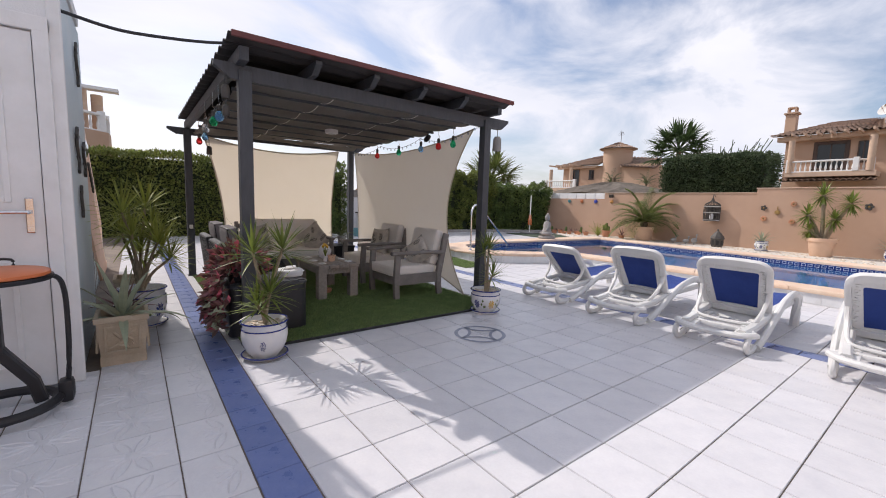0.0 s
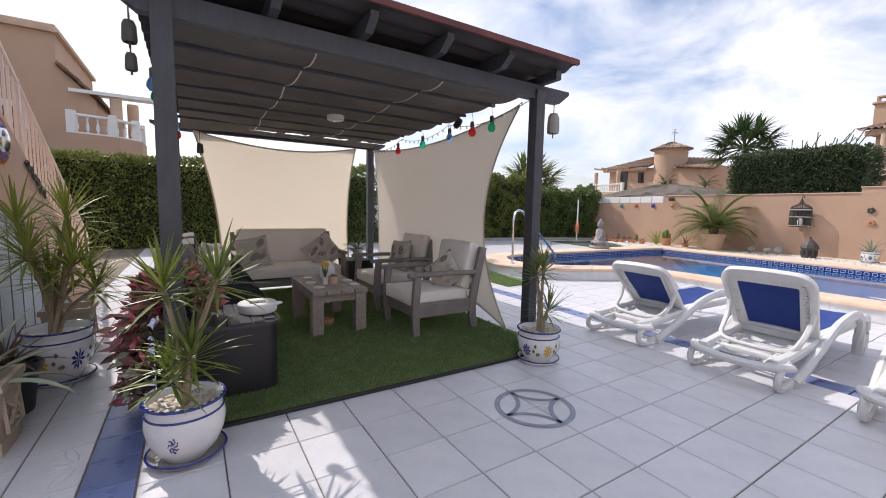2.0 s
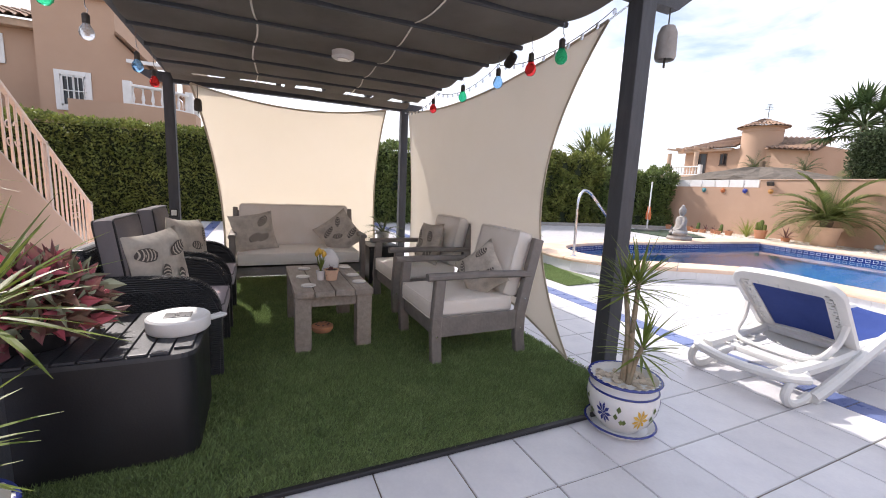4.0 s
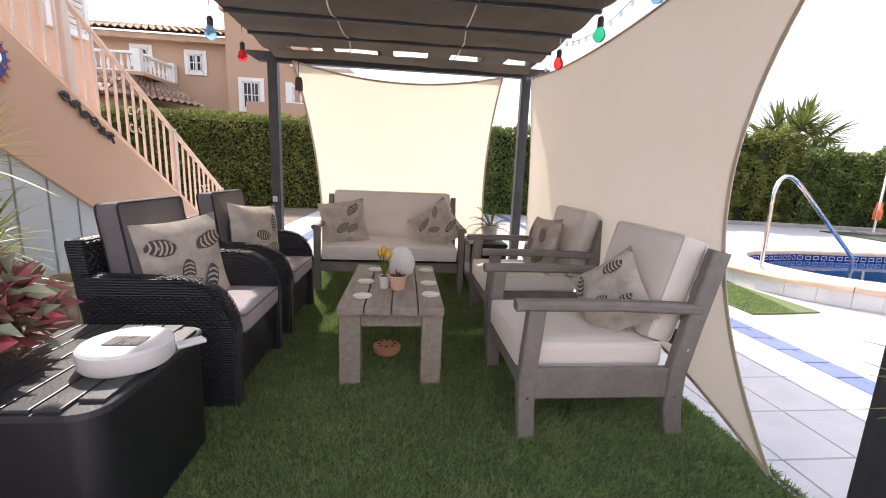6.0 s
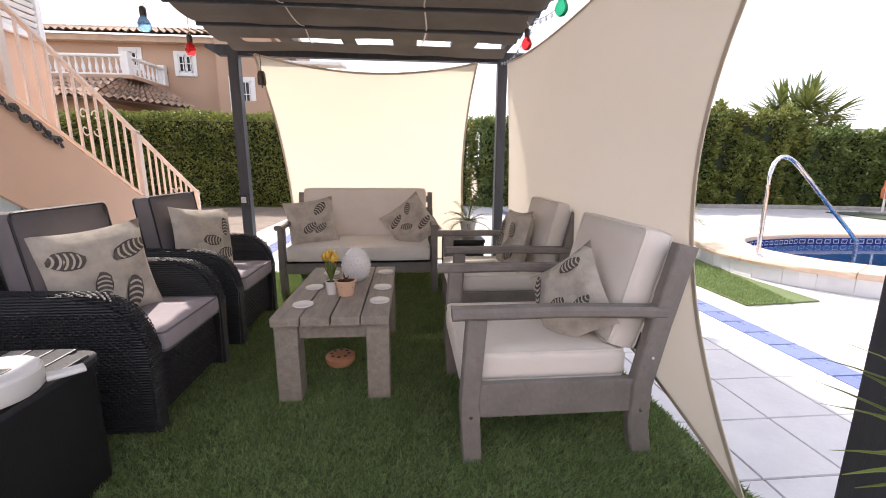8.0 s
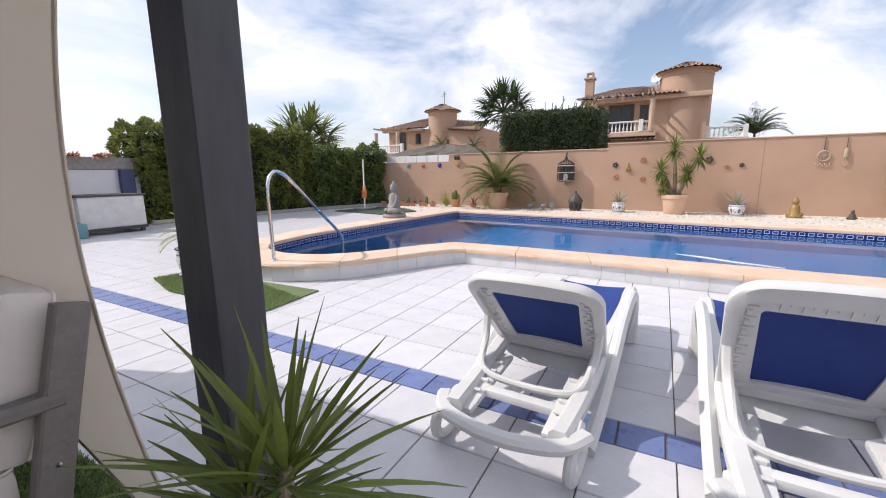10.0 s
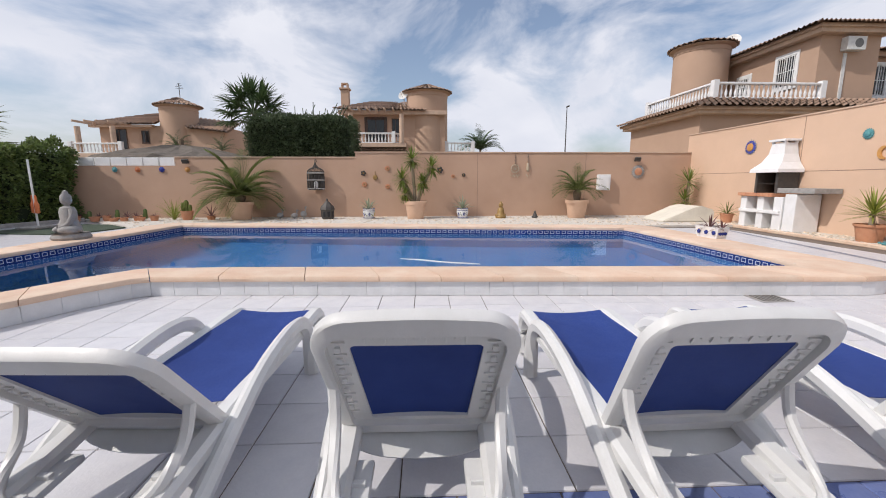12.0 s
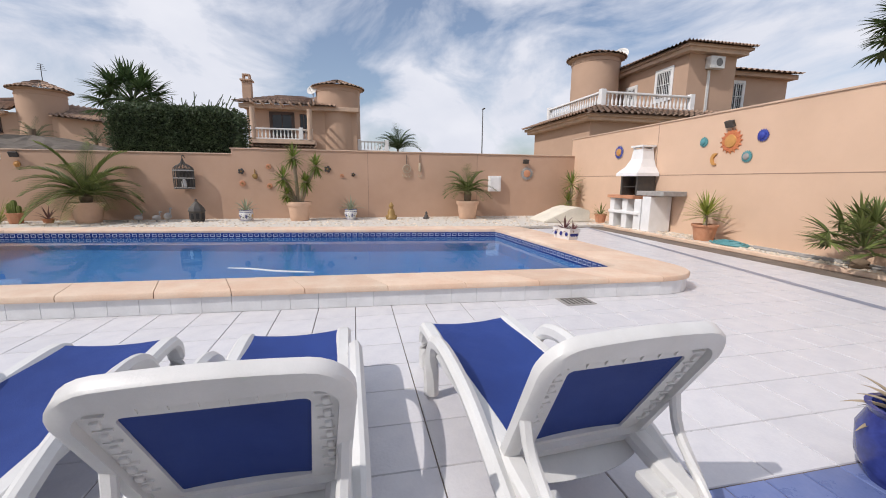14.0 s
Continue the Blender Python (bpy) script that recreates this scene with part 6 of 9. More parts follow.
# ---- hedges ----
def hedge(name, a, b, depth, h, label, mat, count, seed, size=0.085, rag=0.1, round_top=False, z0=0.0):
    """A hedge from a to b (front line), of small leaves over a core coloured dark for inner shade."""
    a, b = Vector((*a, z0)), Vector((*b, z0))
    d = (b - a).normalized()
    n = Vector((d.y, -d.x, 0))
    L = (b - a).length
    ob = thing(name, (0, 0, 0), label, "hedge")
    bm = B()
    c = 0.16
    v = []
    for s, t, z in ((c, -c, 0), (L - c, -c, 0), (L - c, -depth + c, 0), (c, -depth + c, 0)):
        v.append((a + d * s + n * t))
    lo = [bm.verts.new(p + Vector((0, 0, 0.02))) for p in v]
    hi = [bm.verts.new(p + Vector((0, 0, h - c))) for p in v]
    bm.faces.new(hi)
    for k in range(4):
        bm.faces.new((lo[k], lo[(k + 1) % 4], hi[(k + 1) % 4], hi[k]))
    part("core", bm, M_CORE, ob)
    A, D, NN = np.array(a), np.array(d), np.array(n)

    def place(rng, m):
        share = np.array([L * h * 1.3, L * depth, depth * h * 0.7, depth * h * 0.7])
        k = rng.choice(4, m, p=share / share.sum())
        s, t, z = rng.uniform(0, L, m), rng.uniform(-depth, 0, m), rng.uniform(0.0, h, m)
        nrm = np.zeros((m, 3))
        t[k == 0] = 0
        z[k == 1] = h
        s[k == 2] = 0
        s[k == 3] = L
        nrm[k == 0] = NN
        nrm[k == 1] = (0, 0, 1)
        nrm[k == 2] = -D
        nrm[k == 3] = D
        wob = rag * (np.sin(s * 2.1 + seed) * np.sin(z * 2.7 + s * 0.7) + 0.6 * np.sin(s * 5.3 + z * 4.1) * np.cos(z * 5.9 - s) + 0.5 * np.sin(s * 9.7 + t * 7))
        inset = rng.uniform(-0.12, 0.05, m) + wob * 0.8
        if round_top:
            e = np.clip((z - (h - 0.55)) / 0.55, 0, 1)
            inset -= np.where(k == 0, e ** 2 * 0.3, 0)
            q = np.clip((np.abs(s - L / 2) - (L / 2 - 0.6)) / 0.6, 0, 1)
            z = np.where(k == 1, z - q ** 2 * 0.35 - np.clip((t + 0.5) / 0.5, 0, 1) ** 2 * 0.25, z)
            inset -= np.where(k == 0, q ** 2 * 0.35, 0)
        p = A + s[:, None] * D + t[:, None] * NN + np.stack([0 * z, 0 * z, z], 1) + nrm * inset[:, None]
        return p, nrm
    me = leaves(count, place, size, seed)
    me.materials.append(mat)
    o = new("foliage", me)
    o.parent = ob
    o["kind"] = "stuff"
    return ob


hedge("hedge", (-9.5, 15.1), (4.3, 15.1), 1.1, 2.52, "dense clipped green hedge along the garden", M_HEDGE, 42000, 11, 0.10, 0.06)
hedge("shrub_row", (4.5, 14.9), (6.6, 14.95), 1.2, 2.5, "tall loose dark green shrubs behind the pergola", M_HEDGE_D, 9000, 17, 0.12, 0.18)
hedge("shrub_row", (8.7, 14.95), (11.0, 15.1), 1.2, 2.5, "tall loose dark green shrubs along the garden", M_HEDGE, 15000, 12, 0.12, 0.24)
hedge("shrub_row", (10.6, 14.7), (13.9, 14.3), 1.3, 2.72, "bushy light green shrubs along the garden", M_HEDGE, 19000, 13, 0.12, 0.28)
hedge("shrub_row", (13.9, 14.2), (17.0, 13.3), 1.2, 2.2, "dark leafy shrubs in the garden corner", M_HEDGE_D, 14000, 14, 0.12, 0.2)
bm = B()
sweep(bm, [(8.6, 14.62, 0.05), (11.0, 14.45, 0.05), (13.9, 13.95, 0.05), (16.6, 12.95, 0.05)], rect_prof(0.14, 0.13, 0.02))
single("bed_kerb", bm, M_GREYSTONE, (0, 0, 0), "low grey concrete kerb in front of the shrubs", "kerb", kind="structure")
hedge("clipped_hedge", (20.6, 9.5), (20.6, 5.35), 2.0, 3.85, "large square clipped olive-green hedge beyond the wall", M_TOPIARY, 30000, 15, 0.10, 0.05, True)
tw = thing("bare_shrub", (22.8, 7.6, -0.06), "bare twigs rising behind the clipped hedge", "shrub")
rng = random.Random(8)
for k in range(26):
    bm = B()
    y = rng.uniform(-2.0, 2.6)
    pts = [(rng.uniform(-0.3, 0.3), y * 0.6, 2.5), (rng.uniform(-0.3, 0.3), y * 0.85 + rng.uniform(-0.2, 0.2), 3.8), (0, y + rng.uniform(-0.3, 0.3), 4.3 + rng.uniform(0, 0.5))]
    tube(bm, smooth_path(pts, 3), 0.018, 4)
    part("twig", bm, M_TOPIARY, tw)
bm = B()
for k in range(5):
    tube(bm, [(0, 0, 0), ((k - 2) * 0.1, (k - 2) * 0.6, 2.6)], 0.04, 5)
part("stem", bm, M_TRUNK, tw)
th = thing("thatched_shelter", (25.5, 14.8, -0.06), "low brown thatched roof beyond the wall", "shelter")
bm = B()
rngn = np.random.default_rng(4)
lathe(bm, [(4.0, 2.25), (3.6, 2.4), (2.6, 2.65), (1.2, 2.95), (0.0, 3.15)], 40)
for v in bm.verts:
    v.co += Vector(rngn.normal(0, 0.06, 3))
part("thatch", bm, M_DRY, th)
bm = B()
tube(bm, [(0, 0, 0), (0, 0, 3.4)], 0.12, 8)
part("pole", bm, M_TRUNK, th)

# ---- palms ----
def fan_palm(m, label, fronds, R, trunk, mat, seed, group="fan palms", tr=0.16, spread=1.0):
    ob = thing("palm_tree", m, label, "palm", group)
    if trunk > 0:
        bm = B()
        n = 8
        sweep(bm, [(0.02 * math.sin(k), 0.02 * math.cos(k * 2), trunk * k / n) for k in range(n + 1)], round_prof(tr, 10), sizes=[1.25 - 0.35 * k / n + (0.08 if k % 2 else 0) for k in range(n + 1)])
        part("trunk", bm, M_TRUNK, ob, smooth=True)
    rng = random.Random(seed)
    for k in range(fronds):
        bm = B()
        az = k * 2.399 + rng.uniform(-0.2, 0.2)
        el = radians(80 - 105 * (k / fronds) ** 0.8 * spread)
        d = Vector((math.cos(az) * math.cos(el), math.sin(az) * math.cos(el), math.sin(el)))
        base = Vector((0, 0, trunk))
        mid = base + d * R * 0.55 - Vector((0, 0, 0.08 * R))
        tube(bm, smooth_path([base, base + d * R * 0.3, mid], 3), 0.018 * R, 4)
        side = d.cross(Vector((0, 0, 1)))
        if side.length < 0.1:
            side = Vector((1, 0, 0))
        side.normalize()
        up = side.cross(d)
        nb = 26
        for q in range(nb):
            a = radians(-125 + 250 * q / (nb - 1))
            w = d * math.cos(a) + side * math.sin(a) + up * (0.16 * math.cos(2 * a) + (0.05 if q % 2 else -0.05))
            blade(bm, mid, w, R * (0.46 - 0.10 * abs(a) / 2.2) * rng.uniform(0.9, 1.08), 0.052 * R, 0.45 + rng.uniform(-0.1, 0.35), 4, 0.35)
        part("frond", bm, mat, ob)
    return ob


def feather_palm(m, label, fronds, R, trunk, mat, seed, group="", tr=0.12, low=5, wid=1.0, n_leaf=26):
    ob = thing("palm", m, label, "palm", group)
    if trunk > 0:
        bm = B()
        lathe(bm, [(tr * 0.7, -0.05), (tr, trunk * 0.4), (tr * 1.1, trunk * 0.8), (tr * 0.5, trunk * 1.1), (0, trunk * 1.15)], 12)
        for v in bm.verts:
            v.co += v.co.normalized() * 0.12 * tr * noise.noise(v.co * 30)
        part("trunk", bm, M_TRUNK, ob)
    rng = random.Random(seed)
    for k in range(fronds):
        bm = B()
        az = k * 2.399 + rng.uniform(-0.25, 0.25)
        el = radians(82 - (82 - low) * (k / fronds) ** 0.7)
        d = Vector((math.cos(az) * math.cos(el), math.sin(az) * math.cos(el), math.sin(el)))
        L = R * rng.uniform(0.85, 1.1)
        p = Vector((0, 0, trunk))
        pts = [p.copy()]
        dd = d.copy()
        for q in range(10):
            p = p + dd * (L / 10)
            dd = (dd + Vector((0, 0, -0.10 - 0.012 * q))).normalized()
            pts.append(p.copy())
        tube(bm, pts, 0.012 * R, 4, sizes=[1 - 0.08 * q for q in range(11)])
        for q in range(n_leaf):
            t = 0.12 + 0.88 * q / n_leaf
            i = min(9, int(t * 10))
            c = pts[i].lerp(pts[i + 1], t * 10 - i)
            ax = (pts[i + 1] - pts[i]).normalized()
            s = ax.cross(Vector((0, 0, 1)))
            if s.length < 0.05:
                s = Vector((1, 0, 0))
            s.normalize()
            l = R * 0.27 * math.sin(math.pi * (0.12 + 0.82 * t)) ** 0.6 * wid
            for sg in (1, -1):
                blade(bm, c, s * sg * 0.8 + ax * 0.65 + Vector((0, 0, 0.22)), l, 0.022 * R * wid, 0.35, 3, 0.3)
        part("frond", bm, mat, ob)
    return ob


fan_palm((19.3, 20.1, -0.06), "fan palm rising behind the shrubs", 26, 2.7, 2.85, M_PALM, 21)
fan_palm((30.2, 12.9, -0.06), "tall fan palm beyond the clipped hedge", 30, 2.5, 5.5, M_PALM_D, 22)
feather_palm((44.5, -3.2, -0.06), "feathery palm crown far beyond the wall", 30, 2.5, 4.3, M_PALM_D, 23, low=25, n_leaf=22)
fan_palm((14.6, -18.0, -0.06), "fan palm beyond the barbecue wall", 30, 2.0, 6.6, M_PALM_D, 24)
for x, y in ((31.0, 18.2), (33.5, 16.6)):
    feather_palm((x, y, -0.06), "small spiky palm in a neighbouring garden", 14, 1.2, 3.4, M_PALM_D, 25, "garden palms far off", low=20, n_leaf=14)
# ---- plants and pots ----
M_XZ = Matrix(((1, 0, 0, 0), (0, 0, 1, 0), (0, 1, 0, 0), (0, 0, 0, 1)))


def rosette(bm, c, n, L, w, seed, low=-15, high=85, droop=0.35, axis=(0, 0, 1)):
    """A tuft of strap leaves round the tip c of a stem."""
    rng = random.Random(seed)
    q = Vector((0, 0, 1)).rotation_difference(Vector(axis).normalized())
    for k in range(n):
        az = k * 2.399 + rng.uniform(-0.3, 0.3)
        el = radians(high - (high - low) * (k / n) ** 0.75 + rng.uniform(-6, 6))
        d = Vector((math.cos(az) * math.cos(el), math.sin(az) * math.cos(el), math.sin(el)))
        d = q @ d
        blade(bm, Vector(c) + d * 0.01 - Vector(axis).normalized() * (0.06 * k / n), d, L * rng.uniform(0.75, 1.1), w, droop * rng.uniform(0.6, 1.4), 5, 0.3)


def pebbles(parent, r, z, n, seed):
    rng = random.Random(seed)
    bm = B()
    for k in range(n):
        a, q = rng.uniform(0, 6.28), r * math.sqrt(rng.random())
        s = rng.uniform(0.011, 0.02)
        bmesh.ops.create_icosphere(bm, subdivisions=1, radius=1, matrix=pose(q * math.cos(a), q * math.sin(a), z + rng.uniform(0, 0.012), 0, 0, rng.uniform(0, 180)) @ Matrix.Diagonal((s * 1.3, s, s * 0.75, 1)))
    o = part("pebble_filling", bm, M_PEBBLE, parent, "pale round pebbles", smooth=True)
    o["kind"] = "stuff"


def painted_pot(x, y, r, h, label, seed, wide=1.0, crest=False):
    """A white glazed bowl pot with cobalt bands and painted flowers, on a saucer."""
    ob = thing("plant_pot", (x, y, 0.0), label, "plant pot", "painted ceramic pots")
    sc = B()
    lathe(sc, [(0, 0), (r * 0.80, 0), (r * 0.98, 0.03), (r * 1.0, 0.038), (r * 0.95, 0.038), (r * 0.78, 0.012), (0, 0.012)], 32)
    part("saucer", sc, M_CERAMIC if not crest else M_GREYSTONE, ob, smooth=True)
    bm = B()
    tube(bm, [((r * 0.985) * math.cos(k * 0.2244), (r * 0.985) * math.sin(k * 0.2244), 0.037) for k in range(28)], 0.006, 5, True)
    part("saucer_rim", bm, M_COBALT, ob)
    prof = [(0, 0.014), (r * 0.56, 0.014), (r * 0.62, 0.03), (r * 0.80, h * 0.22), (r * 0.94, h * 0.42), (r * 1.0, h * 0.60), (r * 0.985, h * 0.73), (r * 0.93, h * 0.83), (r * 0.925, h * 0.89), (r * 0.985, h * 0.97), (r * 1.0, h), (r * 0.92, h), (r * 0.84, h * 0.88), (0, h * 0.86)]
    bm = B()
    lathe(bm, prof, 40)
    body = part("body", bm, M_CERAMIC, ob, smooth=True)

    def rad(z):
        for (r0, z0), (r1, z1) in zip(prof[1:], prof[2:]):
            if z0 <= z <= z1 and z1 > z0:
                return r0 + (r1 - r0) * (z - z0) / (z1 - z0)
        return r
    for z, w in ((h * 0.80, 0.006), (h * 0.99, 0.007)):
        bm = B()
        n = 40
        tube(bm, [((rad(z) + 0.001) * math.cos(2 * math.pi * k / n), (rad(z) + 0.001) * math.sin(2 * math.pi * k / n), z) for k in range(n)], w, 5, True)
        part("cobalt_band", bm, M_COBALT, body)

    def on(a, z):
        return Vector(((rad(z) + 0.0025) * math.cos(a), (rad(z) + 0.0025) * math.sin(a), z))
    rng = random.Random(seed)
    for f in range(6):
        a0, z0 = f * 1.05 + 0.2, h * 0.45
        mat = M_COBALT if f % 3 != 1 or crest else M_YELLOWG
        if crest:
            if f % 2:
                continue
            bm = B()
            for q in range(7):
                t = q * 0.9
                tube(bm, [on(a0 + 0.02 * math.cos(t), z0 + 0.012 * math.sin(t)), on(a0 + 0.10 * math.cos(t), z0 + 0.10 * h * math.sin(t)), on(a0 + 0.13 * math.cos(t + 0.5), z0 + 0.14 * h * math.sin(t + 0.5))], 0.0028, 4)
            part("painted_crest", bm, M_COBALT if f else M_IRON, body)
            continue
        bm = B()
        for k in range(9):
            t = k * 0.698
            c = bm.verts.new(on(a0, z0))
            v1 = bm.verts.new(on(a0 + 0.16 * wide * math.cos(t - 0.25), z0 + 0.15 * h * math.sin(t - 0.25)))
            v2 = bm.verts.new(on(a0 + 0.24 * wide * math.cos(t), z0 + 0.22 * h * math.sin(t)))
            v3 = bm.verts.new(on(a0 + 0.16 * wide * math.cos(t + 0.25), z0 + 0.15 * h * math.sin(t + 0.25)))
            bm.faces.new((c, v1, v2, v3))
        part("painted_flower", bm, mat, body)
        bm = B()
        for k in range(4):
            a = a0 + 0.36 + 0.08 * k
            z = z0 + h * 0.16 * math.sin(k * 1.9)
            v = [bm.verts.new(on(a, z - 0.02)), bm.verts.new(on(a + 0.07, z)), bm.verts.new(on(a, z + 0.02)), bm.verts.new(on(a - 0.07, z))]
            bm.faces.new(v)
        part("painted_leaf", bm, M_HEDGE_D, body)
    n = 26
    for k in range(n):
        bm = B()
        a = 2 * math.pi * k / n
        v = [bm.verts.new(Vector((math.cos(b) * (r * q), math.sin(b) * (r * q), h + 0.0015))) for b, q in ((a, 0.925), (a + 0.12, 0.95), (a + 0.06, 0.99), (a - 0.06, 0.97))]
        bm.faces.new(v)
        part("rim_dash", bm, M_COBALT, body)
    return ob


def dracaena(x, y, z, label, heads, mat, seed, L=0.32, w=0.022, stems=()):
    """Bare stems with a tuft of narrow leaves on each tip. heads: (dx, dy, dz, size)."""
    ob = thing("dracaena", (x, y, z), label, "potted plant", "dracaena plants")
    for k, (dx, dy, dz, s) in enumerate(heads):
        bm = B()
        bend = 0.25 + 0.1 * (k % 3)
        pts = smooth_path([(0.02 * math.cos(k * 2), 0.02 * math.sin(k * 2), -0.06), (dx * bend, dy * bend, dz * 0.5), (dx * 0.8, dy * 0.8, dz * 0.85), (dx, dy, dz)], 3)
        tube(bm, pts, 0.015, 7, sizes=[1.1 - 0.4 * q / (len(pts) - 1) for q in range(len(pts))])
        stem = part("stem", bm, M_STEM, ob, smooth=True)
        bm = B()
        rosette(bm, (dx, dy, dz), int(44 * (0.6 + 0.4 * s)), L * s, w, seed + k, -18, 84, 0.3, (dx * 0.6, dy * 0.6, dz + 0.2))
        part("leaf_tuft", bm, mat, stem)
    return ob


painted_pot(0.755, 3.37, 0.178, 0.31, "white ceramic pot with a dark band and small painted crests", 1, 1.0, True)
pebbles(bpy.data.objects["plant_pot"], 0.145, 0.267, 90, 2)
dracaena(0.755, 3.37, 0.272, "spiky green dracaena in the painted pot beside the pergola post",
         [(-0.07, 0.03, 0.60, 1.05), (0.16, 0.02, 0.62, 1.05), (0.03, -0.07, 0.28, 0.95), (-0.06, -0.03, 0.18, 0.8)], M_BLADE, 31, 0.29, 0.02)
p2 = painted_pot(3.29, 3.445, 0.178, 0.285, "white ceramic pot with blue and yellow flowers under the pergola corner", 3)
pebbles(p2, 0.15, 0.246, 110, 4)
dracaena(3.295, 3.435, 0.25, "spiky green dracaena with two tiers in the painted pot",
         [(0.03, 0.02, 0.54, 1.0), (0.0, 0.07, 0.50, 0.8), (0.07, -0.02, 0.20, 0.9)], M_BLADE, 41, 0.27, 0.017)

planter = thing("stone_planter", (-0.16, 3.92, 0.0), "square sand-coloured stone planter with carved leaves", "planter")
bm = B()
prism(bm, [(-0.14, -0.14), (0.14, -0.14), (0.14, 0.14), (-0.14, 0.14)], 0.0, 0.07)
part("plinth", bm, M_STONE, planter)
bm = B()
lathe(bm, [(0.19, 0.06), (0.215, 0.33), (0.235, 0.335), (0.235, 0.375), (0.195, 0.375), (0.19, 0.32), (0, 0.32)], 4, pose(0, 0, 0, 0, 0, 45))
part("body", bm, M_STONE, planter)
for a in (0, 90, 180, 270):
    m = pose(0, 0, 0, 0, 0, a) @ pose(0, -0.148, 0.2, 86, 0, 0)
    bm = B()
    for u0, v0, u1, v1 in ((-0.11, -0.10, 0.11, -0.085), (-0.11, 0.085, 0.11, 0.10), (-0.11, -0.085, -0.095, 0.085), (0.095, -0.085, 0.11, 0.085)):
        box(bm, (u0, v0, -0.005), (u1, v1, 0.012), 0.003, m)
    part("moulding", bm, M_STONE, planter)
    bm = B()
    tube(bm, [m @ Vector(p) for p in smooth_path([(-0.08, -0.06, 0.004), (-0.02, -0.03, 0.006), (0.02, 0.02, 0.006), (0.07, 0.05, 0.004)], 4)], 0.009, 6)
    for p, q in (((-0.02, -0.03), (-0.05, 0.05)), ((0.02, 0.02), (0.06, -0.05)), ((-0.04, -0.04), (0.03, -0.07))):
        tube(bm, [m @ Vector((*p, 0.004)), m @ Vector(((p[0] + q[0]) / 2 + 0.02, (p[1] + q[1]) / 2, 0.008)), m @ Vector((*q, 0.002))], 0.010, 6)
    part("carving", bm, M_STONE, planter)


def agave(x, y, z, label, n, L, w, mat, seed, group="agaves", low=5):
    ob = thing("agave", (x, y, z), label, "potted plant", group)
    rng = random.Random(seed)
    for k in range(n):
        bm = B()
        az = k * 2.399 + rng.uniform(-0.2, 0.2)
        el = radians(80 - (80 - low) * (k / n) ** 0.8)
        blade(bm, (0, 0, -0.02), (math.cos(az) * math.cos(el), math.sin(az) * math.cos(el), math.sin(el)), L * rng.uniform(0.8, 1.1), w, 0.5 + 0.8 * (k / n), 7, 0.45)
        part("leaf", bm, mat, ob)
    return ob


copy_thing(planter, pose(-0.10, 5.62, 0.0))
agave(-0.16, 3.90, 0.33, "variegated grey-green agave in the stone planter", 17, 0.50, 0.06, M_AGAVE, 5)


def plain_pot(x, y, r, h, mat, label, z=0.0, group="", rim=0.14, taper=0.72):
    ob = thing("plant_pot", (x, y, z), label, "plant pot", group)
    bm = B()
    lathe(bm, [(0, 0), (r * taper, 0), (r * (taper + 0.03), 0.01), (r * 0.95, h * (1 - rim)), (r * 1.05, h * (1 - rim) + 0.004), (r * 1.07, h * 0.985), (r * 1.03, h), (r * 0.93, h), (r * 0.9, h * 0.9), (0, h * 0.9)], 28)
    part("body", bm, mat, ob, smooth=True)
    bm = B()
    lathe(bm, [(r * 0.9, h * 0.905), (0, h * 0.93)], 20)
    part("soil", bm, M_SOIL, ob)
    return ob


bigp = painted_pot(-0.02, 4.85, 0.20, 0.38, "grey-blue painted ceramic pot beside the stair wall", 6)
dracaena(-0.04, 4.85, 0.33, "tall branching dracaena in the grey-blue pot", [(-0.10, -0.16, 0.80, 1.0), (0.08, 0.16, 0.84, 1.1), (0.16, -0.20, 0.52, 1.0), (-0.04, -0.28, 0.60, 0.9), (0.26, -0.06, 0.34, 0.85), (0.12, -0.02, 0.62, 1.0), (0.20, 0.05, 0.45, 0.95), (-0.12, 0.08, 0.60, 0.9), (0.02, -0.10, 0.42, 0.8)], M_BLADE_Y, 51, 0.32, 0.02)
pl2 = plain_pot(-0.16, 4.36, 0.16, 0.30, M_BLACK, "dark pot in the shade of the stair wall")
agave(-0.16, 4.36, 0.28, "dark rosette plant in the shaded pot", 26, 0.3, 0.03, M_PURPLE, 6, "shade plants", 10)

# hanging purple plant on the storage box
pot = plain_pot(0.72, 4.13, 0.13, 0.14, M_BLACK, "low dark pot standing on the storage box", 0.503)
purple = thing("trailing_plant", (0.72, 4.13, 0.62), "trailing plant with purple and pink leaves", "potted plant")


def purple_place(rng, m):
    u = rng.uniform(0, 1, m)
    az = rng.uniform(0, 2 * np.pi, m)
    el = rng.uniform(-0.25, 1.4, m)
    r = 0.20 * rng.uniform(0.65, 1.05, m)
    p = np.stack([r * np.cos(az) * np.cos(el), r * 1.1 * np.sin(az) * np.cos(el), 0.02 + r * 0.95 * np.sin(el)], 1)
    hang = u > 0.72
    p[hang, 0] = -0.20 + rng.normal(0, 0.035, hang.sum())
    p[hang, 1] = rng.normal(-0.06, 0.12, hang.sum())
    p[hang, 2] = -rng.uniform(0.0, 0.50, hang.sum())
    n = p / np.linalg.norm(p, axis=1)[:, None]
    n[hang] = (-1, 0, -0.4)
    return p, n


